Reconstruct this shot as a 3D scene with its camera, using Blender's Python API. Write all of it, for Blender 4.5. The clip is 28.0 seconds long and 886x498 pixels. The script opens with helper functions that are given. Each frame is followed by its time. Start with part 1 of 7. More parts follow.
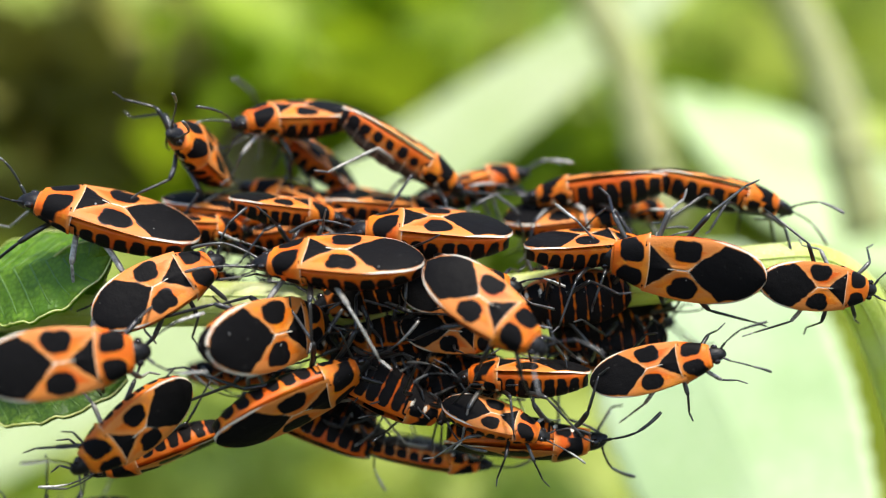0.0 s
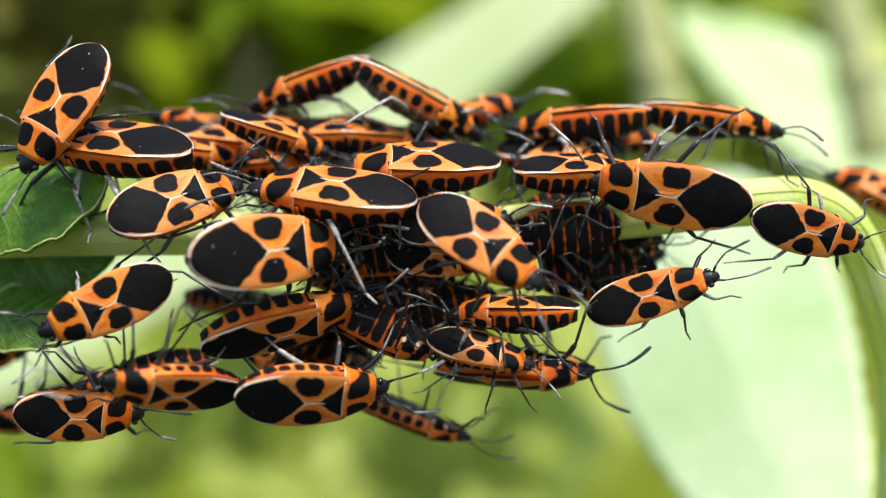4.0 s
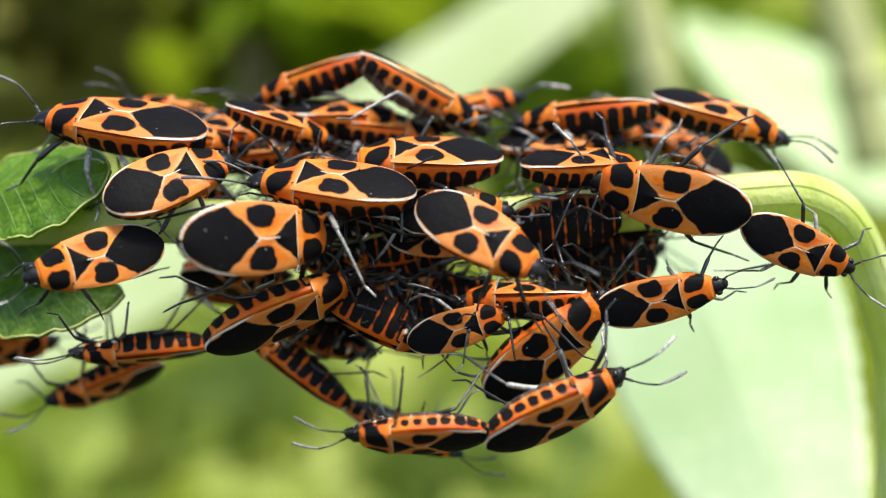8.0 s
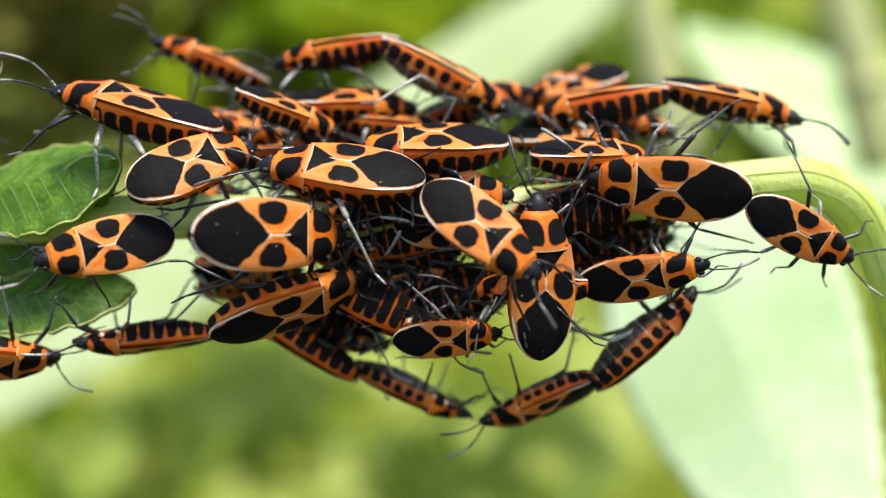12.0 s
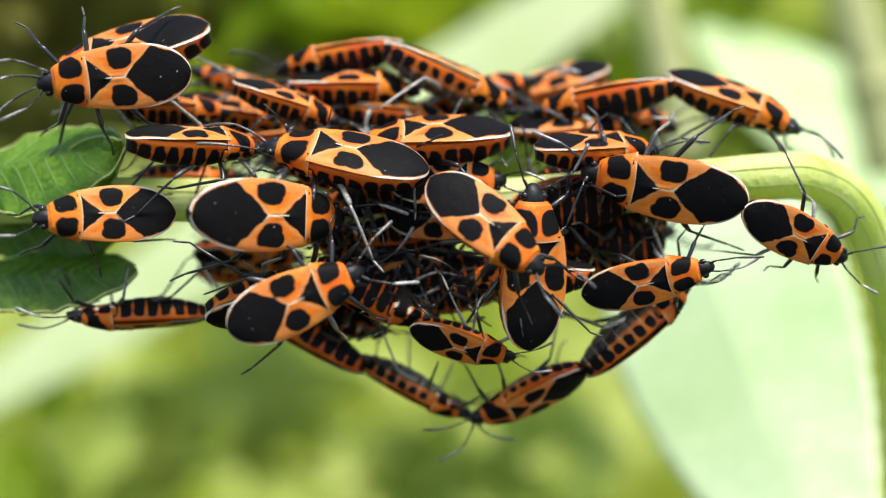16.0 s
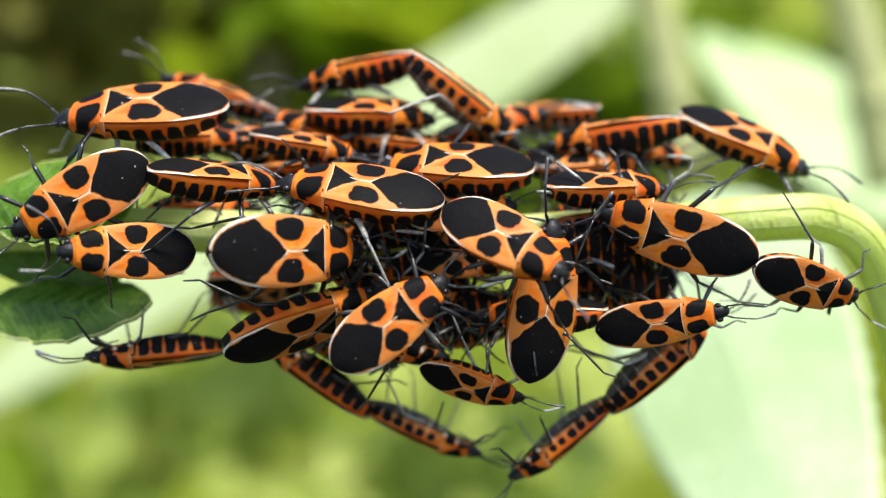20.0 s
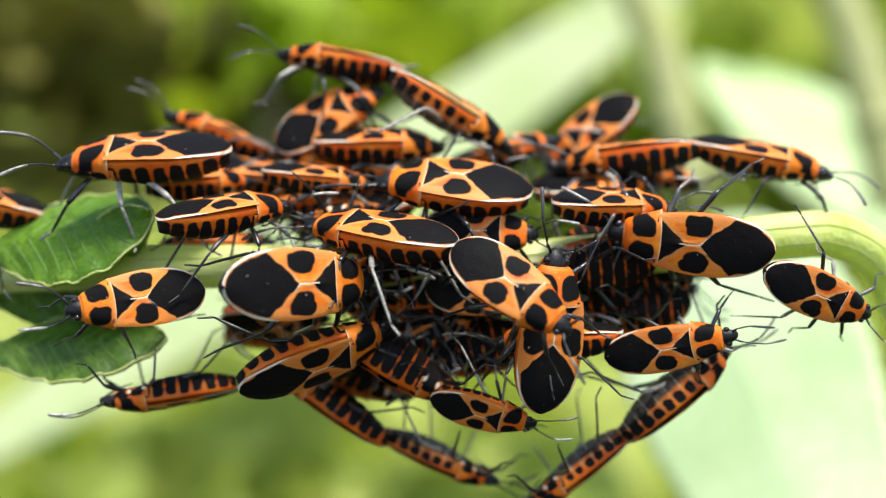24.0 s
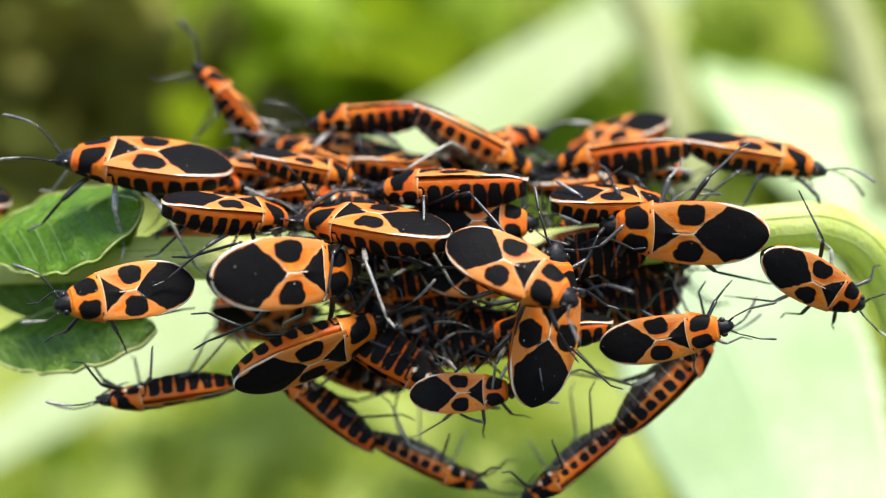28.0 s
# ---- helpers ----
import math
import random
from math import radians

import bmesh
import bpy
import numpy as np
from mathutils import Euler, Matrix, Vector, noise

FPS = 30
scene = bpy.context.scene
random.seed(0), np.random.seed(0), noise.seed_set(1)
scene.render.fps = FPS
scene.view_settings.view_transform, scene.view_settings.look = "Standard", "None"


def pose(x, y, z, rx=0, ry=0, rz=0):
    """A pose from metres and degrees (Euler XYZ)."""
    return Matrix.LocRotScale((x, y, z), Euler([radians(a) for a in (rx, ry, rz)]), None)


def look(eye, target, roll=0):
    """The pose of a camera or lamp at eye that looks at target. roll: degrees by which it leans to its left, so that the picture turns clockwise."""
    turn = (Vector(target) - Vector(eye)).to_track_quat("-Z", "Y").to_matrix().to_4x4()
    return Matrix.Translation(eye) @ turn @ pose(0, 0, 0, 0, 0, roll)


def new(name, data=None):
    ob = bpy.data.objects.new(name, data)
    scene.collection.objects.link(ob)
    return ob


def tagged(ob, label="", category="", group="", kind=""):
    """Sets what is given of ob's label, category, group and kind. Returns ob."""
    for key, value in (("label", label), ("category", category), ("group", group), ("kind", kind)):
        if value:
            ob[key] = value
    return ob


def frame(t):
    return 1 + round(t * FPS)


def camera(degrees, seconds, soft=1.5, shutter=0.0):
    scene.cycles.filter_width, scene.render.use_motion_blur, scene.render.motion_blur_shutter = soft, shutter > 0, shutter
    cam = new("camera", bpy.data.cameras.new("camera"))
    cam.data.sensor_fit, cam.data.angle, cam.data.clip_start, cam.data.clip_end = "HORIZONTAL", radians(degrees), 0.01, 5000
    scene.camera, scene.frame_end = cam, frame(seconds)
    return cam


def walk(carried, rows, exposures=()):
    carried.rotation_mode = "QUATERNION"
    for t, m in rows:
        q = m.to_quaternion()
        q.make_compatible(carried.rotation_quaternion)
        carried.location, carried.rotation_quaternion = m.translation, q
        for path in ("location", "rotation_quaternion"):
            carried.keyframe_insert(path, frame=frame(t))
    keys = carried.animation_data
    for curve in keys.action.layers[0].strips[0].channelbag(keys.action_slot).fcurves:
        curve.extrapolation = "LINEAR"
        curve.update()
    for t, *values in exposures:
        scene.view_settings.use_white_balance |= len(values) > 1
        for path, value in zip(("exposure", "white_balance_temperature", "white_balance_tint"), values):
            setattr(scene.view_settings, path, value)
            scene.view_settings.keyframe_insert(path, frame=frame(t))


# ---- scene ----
cam = camera(40, 28.0, soft=1.2)
cam.data.dof.use_dof, cam.data.dof.focus_distance, cam.data.dof.aperture_fstop = True, 0.0768, 15
walk(cam, [  # seconds; x, y, z in metres; pitch and turn in degrees
    (0, pose(-0.00118, -0.08139, 0.00017, 93.56, 1.04, -0.47)),
    (0.5, pose(-0.00084, -0.08137, 0.00156, 92.51, 1.29, -0.34)),
    (1, pose(-0.00065, -0.08140, 0.00244, 91.02, 1.05, -0.28)),
    (1.5, pose(-0.00073, -0.08159, 0.00295, 90.41, 1.40, -0.16)),
    (2, pose(-0.00045, -0.08186, 0.00176, 90.22, 0.95, -0.17)),
    (2.5, pose(-0.00030, -0.08179, 0.00095, 90.13, 0.59, -0.02)),
    (3, pose(-0.00024, -0.08191, 0.00121, 89.85, 0.83, 0.16)),
    (3.5, pose(0.00013, -0.08195, 0.00126, 89.61, 0.54, 0.14)),
    (5.5, pose(0.00018, -0.08195, 0.00090, 89.51, 0.71, -0.23)),
    (6, pose(-0.00016, -0.08203, 0.00062, 89.69, 0.41, -0.31)),
    (6.5, pose(-0.00026, -0.08219, 0.00061, 89.72, 0.30, -0.24)),
    (7, pose(-0.00004, -0.08233, 0.00057, 89.82, 0.16, -0.06)),
    (7.5, pose(0.00008, -0.08229, 0.00050, 89.94, -0.06, -0.05)),
    (8, pose(0.00000, -0.08228, 0.00000, 90.00, -0.00, -0.00)),
    (8.5, pose(-0.00022, -0.08191, 0.00010, 89.98, 0.04, -0.01)),
    (9, pose(-0.00023, -0.08158, -0.00026, 90.09, 0.13, -0.00)),
    (9.5, pose(-0.00043, -0.08162, -0.00056, 90.31, 0.36, -0.04)),
    (10, pose(0.00010, -0.08167, -0.00111, 90.60, 0.38, 0.09)),
    (10.5, pose(0.00010, -0.08192, -0.00131, 90.70, 0.46, 0.03)),
    (11, pose(-0.00023, -0.08245, -0.00149, 90.75, 0.48, 0.06)),
    (11.5, pose(-0.00016, -0.08256, -0.00181, 90.90, 0.62, 0.19)),
    (12, pose(-0.00014, -0.08260, -0.00180, 90.85, 0.86, 0.39)),
    (12.5, pose(0.00002, -0.08260, -0.00206, 91.01, 1.10, 0.57)),
    (14.5, pose(0.00024, -0.08294, -0.00167, 90.62, 0.03, 0.62)),
    (15, pose(0.00037, -0.08295, -0.00187, 90.80, 0.03, 0.65)),
    (15.5, pose(0.00035, -0.08293, -0.00232, 90.82, -0.13, 0.66)),
    (16, pose(0.00043, -0.08305, -0.00247, 90.74, -0.29, 0.74)),
    (16.5, pose(-0.00008, -0.08306, -0.00196, 90.54, -0.63, 0.64)),
    (17, pose(-0.00052, -0.08332, -0.00138, 90.35, -1.20, 0.56)),
    (17.5, pose(-0.00006, -0.08322, -0.00148, 90.66, -0.82, 0.77)),
    (18, pose(0.00029, -0.08318, -0.00203, 90.83, -1.29, 0.80)),
    (18.5, pose(-0.00085, -0.08308, -0.00133, 90.50, -1.30, 0.27)),
    (19, pose(-0.00085, -0.08303, -0.00083, 90.36, -1.05, 0.34)),
    (19.5, pose(-0.00115, -0.08311, 0.00017, 90.34, -1.03, 0.36)),
    (20, pose(-0.00110, -0.08339, 0.00045, 90.36, -1.18, 0.36)),
    (20.5, pose(-0.00057, -0.08371, -0.00064, 91.19, -1.14, 0.68)),
    (21, pose(-0.00123, -0.08383, -0.00055, 91.43, -1.09, 0.49)),
    (21.5, pose(-0.00115, -0.08370, 0.00005, 91.47, -1.23, 0.52)),
    (23.5, pose(-0.00129, -0.08360, -0.00033, 92.22, 0.62, 0.79)),
    (24, pose(-0.00143, -0.08356, -0.00021, 92.14, 0.52, 0.75)),
    (24.5, pose(-0.00137, -0.08336, 0.00011, 91.95, 0.38, 0.72)),
    (25, pose(-0.00153, -0.08330, 0.00052, 91.73, 0.00, 0.68)),
    (25.5, pose(-0.00129, -0.08330, 0.00061, 91.70, -0.17, 0.79)),
    (26, pose(-0.00131, -0.08335, 0.00024, 91.84, 0.35, 0.75)),
    (26.5, pose(-0.00108, -0.08331, -0.00034, 92.13, 0.90, 0.90)),
    (27, pose(-0.00105, -0.08328, -0.00065, 92.32, 1.17, 0.87)),
    (27.5, pose(-0.00069, -0.08307, -0.00104, 92.43, 1.00, 0.92)),
    (28, pose(-0.00047, -0.08338, -0.00147, 92.59, 0.53, 0.96)),
], exposures=[(0, 0.80), (12, 0.80), (24, 0.90), (28, 0.90)])

# ---- light ----
world = bpy.data.worlds.new("sky")
scene.world = world
world.use_nodes = True
wn, wl = world.node_tree.nodes, world.node_tree.links
sky = wn.new("ShaderNodeTexSky")
sky.sky_type, sky.sun_disc = "NISHITA", False
sky.sun_elevation, sky.sun_rotation = radians(64), radians(155)
wl.new(sky.outputs["Color"], wn["Background"].inputs["Color"])
wn["Background"].inputs["Strength"].default_value = 0.15
sun = new("sun", bpy.data.lights.new("sun", "SUN"))
sun.data.energy, sun.data.angle, sun.data.color = 3.4, radians(14), (1.0, 0.95, 0.87)
sun.matrix_world = look((0.2, -0.42, 0.95), (0, 0, 0))


def at(x, y, z, rx=0, ry=0, rz=0):
    """A pose from millimetres and degrees."""
    return pose(x / 1000, y / 1000, z / 1000, rx, ry, rz)


# ---- materials ----
def material(name):
    m = bpy.data.materials.new(name)
    m.use_nodes = True
    return m, m.node_tree.nodes, m.node_tree.links, m.node_tree.nodes["Principled BSDF"]


def mixed(n, l, fac, a, b):
    """A colour mix; fac, a and b are sockets or values."""
    x = n.new("ShaderNodeMix")
    x.data_type = "RGBA"
    for key, v in ((0, fac), (6, a), (7, b)):
        if isinstance(v, bpy.types.NodeSocket):
            l.new(v, x.inputs[key])
        else:
            x.inputs[key].default_value = v if key == 0 else (*v, 1)
    return x.outputs[2]


def ramp(n, l, value, lo, hi):
    r = n.new("ShaderNodeMapRange")
    r.interpolation_type = "SMOOTHSTEP"
    l.new(value, r.inputs[0])
    r.inputs[1].default_value, r.inputs[2].default_value = lo, hi
    return r.outputs[0]


def noisy(n, l, scale, detail=3.0, coords="Object", vary=False):
    """Noise; with vary it differs from object to object."""
    c = n.new("ShaderNodeTexCoord")
    t = n.new("ShaderNodeTexNoise")
    if vary:
        t.noise_dimensions = "4D"
        k = n.new("ShaderNodeMath")
        k.operation = "MULTIPLY"
        l.new(n.new("ShaderNodeObjectInfo").outputs["Random"], k.inputs[0])
        k.inputs[1].default_value = 40.0
        l.new(k.outputs[0], t.inputs["W"])
    t.inputs["Scale"].default_value, t.inputs["Detail"].default_value = scale, detail
    l.new(c.outputs[coords], t.inputs["Vector"])
    return t.outputs["Fac"]


def bumped(n, l, b, height, strength, distance):
    k = n.new("ShaderNodeBump")
    k.inputs["Strength"].default_value, k.inputs["Distance"].default_value = strength, distance
    l.new(height, k.inputs["Height"])
    l.new(k.outputs["Normal"], b.inputs["Normal"])


def added(n, l, a, b, scale):
    """a + (b - 0.5) * scale"""
    k = n.new("ShaderNodeMath")
    k.operation = "MULTIPLY_ADD"
    l.new(b, k.inputs[0])
    k.inputs[1].default_value = scale
    s = n.new("ShaderNodeMath")
    s.operation = "ADD"
    l.new(a, s.inputs[0])
    s.inputs[1].default_value = -0.5 * scale
    l.new(s.outputs[0], k.inputs[2])
    return k.outputs[0]


def shell_material(name, orange, black, rough):
    """Cuticle: orange with black marks and pale rims, laid out by the mesh's own mark and pale values."""
    m, n, l, b = material(name)
    mark, pale = n.new("ShaderNodeAttribute"), n.new("ShaderNodeAttribute")
    mark.attribute_name, pale.attribute_name = "mark", "pale"
    fine, coarse, dust, wobble = noisy(n, l, 9000, 2), noisy(n, l, 500, 3, vary=True), noisy(n, l, 2600, 4, vary=True), noisy(n, l, 1100, 1, vary=True)
    info = n.new("ShaderNodeObjectInfo")
    deep = mixed(n, l, ramp(n, l, coarse, 0.3, 0.72), orange, tuple(c * k for c, k in zip(orange, (0.86, 0.52, 0.4))))
    edge = mixed(n, l, ramp(n, l, added(n, l, pale.outputs["Fac"], coarse, 0.0003), -0.0004, 0.0001), deep, (0.66, 0.25, 0.06))
    deep = mixed(n, l, ramp(n, l, info.outputs["Random"], 0.60, 1.7), edge, tuple(c * k for c, k in zip(orange, (0.95, 0.6, 0.5))))
    # lighter orange flecks paint highlights into the colour
    deep = mixed(n, l, ramp(n, l, added(n, l, dust, coarse, -0.8), 0.52, 0.85), deep, tuple(c * k for c, k in zip(orange, (1.08, 1.4, 1.8))))
    speck = mixed(n, l, ramp(n, l, dust, 0.62, 0.8), black, (0.022, 0.02, 0.019))
    speck = mixed(n, l, ramp(n, l, noisy(n, l, 3100, 1, vary=True), 0.755, 0.785), speck, (0.26, 0.25, 0.23))
    col = mixed(n, l, ramp(n, l, added(n, l, added(n, l, mark.outputs["Fac"], dust, 0.00014), wobble, 0.00042), -0.00005, 0.00005), deep, speck)
    ash = n.new("ShaderNodeAttribute")
    ash.attribute_name = "ash"
    col = mixed(n, l, ramp(n, l, ash.outputs["Fac"], 0.00002, 0.00030), col, mixed(n, l, ramp(n, l, dust, 0.36, 0.66), (0.035, 0.027, 0.022), (0.12, 0.098, 0.078)))
    col = mixed(n, l, ramp(n, l, added(n, l, pale.outputs["Fac"], fine, 0.00006), -0.00002, 0.00004), col, (0.76, 0.69, 0.55))
    l.new(col, b.inputs["Base Color"])
    b.inputs["Roughness"].default_value = rough
    gloss = n.new("ShaderNodeMapRange")
    l.new(mark.outputs["Fac"], gloss.inputs[0])
    gloss.inputs[1].default_value, gloss.inputs[2].default_value, gloss.inputs[3].default_value, gloss.inputs[4].default_value = -0.00004, 0.00004, 0.26, 0.03
    l.new(gloss.outputs[0], b.inputs["Specular IOR Level"])
    bumped(n, l, b, added(n, l, fine, noisy(n, l, 1300, 2), 3.0), 0.5, 0.00004)
    return m


shell = shell_material("cuticle_orange", (0.72, 0.185, 0.009), (0.0080, 0.0075, 0.0075), 0.50)
flank = shell_material("cuticle_flank", (0.66, 0.155, 0.008), (0.012, 0.0105, 0.010), 0.45)

black_cuticle, n, l, b = material("black_cuticle")
l.new(mixed(n, l, ramp(n, l, noisy(n, l, 2500, 4), 0.45, 0.75), (0.006, 0.0055, 0.0055), (0.028, 0.026, 0.025)), b.inputs["Base Color"])
b.inputs["Roughness"].default_value, b.inputs["Specular IOR Level"].default_value = 0.45, 0.28
bumped(n, l, b, noisy(n, l, 6000, 3), 0.5, 0.00006)

def limb_material(name, dark, mottle, pale, lo, hi):
    """Black cuticle with pale grey for short hairs and, on legs, painted glints; thicker on some limbs than on others.
    """
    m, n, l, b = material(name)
    grey = mixed(n, l, ramp(n, l, noisy(n, l, 700, 3), 0.42, 0.72), dark, mottle)
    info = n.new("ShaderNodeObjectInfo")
    pale_grey = mixed(n, l, ramp(n, l, noisy(n, l, 5000, 2), 0.35, 0.65), pale, tuple(c * 0.45 for c in pale))
    l.new(mixed(n, l, ramp(n, l, info.outputs["Random"], lo, hi), grey, pale_grey), b.inputs["Base Color"])
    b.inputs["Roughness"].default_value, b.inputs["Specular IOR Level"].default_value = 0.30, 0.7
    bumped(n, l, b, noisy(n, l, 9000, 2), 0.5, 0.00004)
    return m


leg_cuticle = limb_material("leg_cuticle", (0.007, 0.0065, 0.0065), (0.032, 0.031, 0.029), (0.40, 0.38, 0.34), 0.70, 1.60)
# pale legs: sunlit glints are put into the colour along with grey hairs
downy_glint_leg = limb_material("downy_glint_leg", (0.045, 0.042, 0.037), (0.16, 0.15, 0.13), (0.56, 0.53, 0.46), 0.0, 1.10)
tip_cuticle = limb_material("tip_cuticle", (0.03, 0.028, 0.026), (0.16, 0.155, 0.14), (0.60, 0.58, 0.52), 0.15, 0.80)

eye_gloss, n, l, b = material("eye_gloss")
b.inputs["Base Color"].default_value, b.inputs["Roughness"].default_value = (0.012, 0.008, 0.007, 1), 0.12


def leaf_material(name, dark, light, through_light, rough=0.5, cell=60.0, sheer=0.35, vary=1.0, net=0.0):
    """A leaf: two greens in blotches, a fine net of relief, and light that passes through it."""
    m, n, l, b = material(name)
    blotch, fine = noisy(n, l, cell, 4), noisy(n, l, cell * 22, 3)
    isl = n.new("ShaderNodeNewGeometry")
    col = mixed(n, l, ramp(n, l, blotch, 0.3, 0.7), dark, light)
    col = mixed(n, l, ramp(n, l, added(n, l, fine, blotch, 0.4), 0.42, 0.85), col, tuple(min(0.9, c * 1.3) for c in light))
    if vary:
        col = mixed(n, l, ramp(n, l, isl.outputs["Random Per Island"], 0.0, 1.6), col, tuple(c * 0.5 for c in dark))
    cells = n.new("ShaderNodeTexVoronoi")
    cells.inputs["Scale"].default_value = cell * 11
    c = n.new("ShaderNodeTexCoord")
    l.new(c.outputs["Object"], cells.inputs["Vector"])
    col = mixed(n, l, ramp(n, l, added(n, l, cells.outputs["Distance"], fine, 0.5), 0.30, 0.75), col, tuple(c0 * 0.75 for c0 in dark)) if net else col
    l.new(col, b.inputs["Base Color"])
    b.inputs["Roughness"].default_value = rough
    bumped(n, l, b, added(n, l, cells.outputs["Distance"], fine, 0.6), 0.35, 0.0002)
    t = n.new("ShaderNodeBsdfTranslucent")
    t.inputs["Color"].default_value = (*through_light, 1)
    mix = n.new("ShaderNodeMixShader")
    mix.inputs[0].default_value = sheer
    l.new(b.outputs[0], mix.inputs[1])
    l.new(t.outputs[0], mix.inputs[2])
    l.new(mix.outputs[0], n["Material Output"].inputs["Surface"])
    return m


near_leaf = leaf_material("near_leaf", (0.10, 0.23, 0.008), (0.22, 0.39, 0.024), (0.40, 0.64, 0.03), 0.5, 300, 0.45, 0, 1)
# darker copy of near_leaf; the half shade by the stem is in its colour
shaded_leaf = leaf_material("shaded_leaf", (0.055, 0.13, 0.007), (0.15, 0.26, 0.022), (0.20, 0.38, 0.02), 0.5, 300, 0.35, 0, 1)
vein_pale = leaf_material("vein_pale", (0.68, 0.76, 0.16), (0.80, 0.84, 0.36), (0.66, 0.78, 0.15), 0.45, 220, 0.4, 0)
vein_green = leaf_material("vein_green", (0.16, 0.30, 0.05), (0.24, 0.42, 0.09), (0.3, 0.5, 0.08), 0.45, 160)
stem_green = leaf_material("stem_green", (0.72, 0.79, 0.17), (0.85, 0.88, 0.42), (0.66, 0.80, 0.10), 0.5, 220, 0.4, 0)
pale_leaf = leaf_material("pale_leaf", (0.49, 0.65, 0.30), (0.63, 0.75, 0.44), (0.54, 0.69, 0.31), 0.45, 40, 0.25, 0)
soft_leaf = leaf_material("soft_leaf", (0.42, 0.58, 0.22), (0.56, 0.70, 0.36), (0.48, 0.64, 0.26), 0.5, 40, 0.25, 0)
blade_leaf = leaf_material("blade_leaf", (0.56, 0.68, 0.29), (0.66, 0.74, 0.40), (0.5, 0.62, 0.22), 0.45, 40, 0.25)
fresh_leaf = leaf_material("fresh_leaf", (0.26, 0.39, 0.010), (0.42, 0.54, 0.022), (0.45, 0.6, 0.02), 0.5, 30)
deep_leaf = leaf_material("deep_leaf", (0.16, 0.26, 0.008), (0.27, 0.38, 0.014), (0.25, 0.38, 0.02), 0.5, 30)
# the deep shade at upper left is put into this dark brown-green
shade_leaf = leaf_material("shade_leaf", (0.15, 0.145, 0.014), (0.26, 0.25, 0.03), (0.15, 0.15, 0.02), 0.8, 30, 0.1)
# lit copy of the far foliage: backlit brightness is raised into its greens
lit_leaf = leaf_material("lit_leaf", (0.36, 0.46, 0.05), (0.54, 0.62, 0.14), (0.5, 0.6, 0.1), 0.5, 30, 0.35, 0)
dry_stem, n, l, b = material("dry_stem")
l.new(mixed(n, l, ramp(n, l, noisy(n, l, 70, 4), 0.35, 0.7), (0.15, 0.125, 0.045), (0.22, 0.185, 0.08)), b.inputs["Base Color"])
b.inputs["Roughness"].default_value = 0.8
bumped(n, l, b, noisy(n, l, 600, 4), 0.5, 0.0005)
# lit version of the stalks: bright light is put into this pale yellow
lit_straw = leaf_material("lit_straw", (0.52, 0.54, 0.20), (0.64, 0.64, 0.30), (0.58, 0.60, 0.22), 0.6, 60, 0.35, 0)
bank, n, l, b = material("grassy_bank")
far_mix = mixed(n, l, ramp(n, l, noisy(n, l, 15, 2), 0.42, 0.60), (0.12, 0.15, 0.012), (0.40, 0.45, 0.12))
l.new(mixed(n, l, ramp(n, l, noisy(n, l, 30, 3), 0.42, 0.70), far_mix, (0.13, 0.18, 0.012)), b.inputs["Base Color"])
b.inputs["Roughness"].default_value, b.inputs["Specular IOR Level"].default_value = 0.95, 0.1
bumped(n, l, b, noisy(n, l, 120, 5), 0.6, 0.004)
soil, n, l, b = material("soil")
l.new(mixed(n, l, ramp(n, l, noisy(n, l, 25, 5), 0.35, 0.7), (0.018, 0.016, 0.008), (0.05, 0.055, 0.02)), b.inputs["Base Color"])
b.inputs["Roughness"].default_value = 0.95
bumped(n, l, b, noisy(n, l, 200, 5), 0.8, 0.003)


# ---- mesh helpers ----
def sheet_mesh(name, verts, faces, mat, values=None, smooth=True):
    me = bpy.data.meshes.new(name)
    me.from_pydata(verts, [], faces)
    me.materials.append(mat)
    if values:
        for key, fn in values.items():
            a = me.attributes.new(key, "FLOAT", "POINT")
            for i, v in enumerate(verts):
                a.data[i].value = fn(*v)
    me.polygons.foreach_set("use_smooth", [smooth] * len(me.polygons))
    me.update()
    return me


def put(name, me, parent=None, m=None, label=""):
    ob = new(name, me)
    if parent:
        ob.parent = parent
    if m is not None:
        ob.matrix_basis = m
    return tagged(ob, label)


def loft(rings, closed=True, caps=True):
    """Verts and faces through rings of equally many points."""
    verts, faces, k = [], [], len(rings[0])
    for r in rings:
        verts += r
    for i in range(len(rings) - 1):
        for j in range(k if closed else k - 1):
            a, b2 = i * k + j, i * k + (j + 1) % k
            faces.append((a, b2, b2 + k, a + k))
    if caps and closed:
        faces.append(tuple(range(k))[::-1])
        faces.append(tuple(range(len(verts) - k, len(verts))))
    return verts, faces


def tube(points, radii, sides=8):
    """A tube along points."""
    rings = []
    pts = [Vector(p) for p in points]
    side = None
    for i, p in enumerate(pts):
        d = (pts[min(i + 1, len(pts) - 1)] - pts[max(i - 1, 0)]).normalized()
        side = d.orthogonal().normalized() if side is None else (side - d * side.dot(d)).normalized()
        up = d.cross(side)
        rings.append([tuple(p + (side * math.cos(2 * math.pi * j / sides) + up * math.sin(2 * math.pi * j / sides)) * radii[i]) for j in range(sides)])
    return loft(rings)


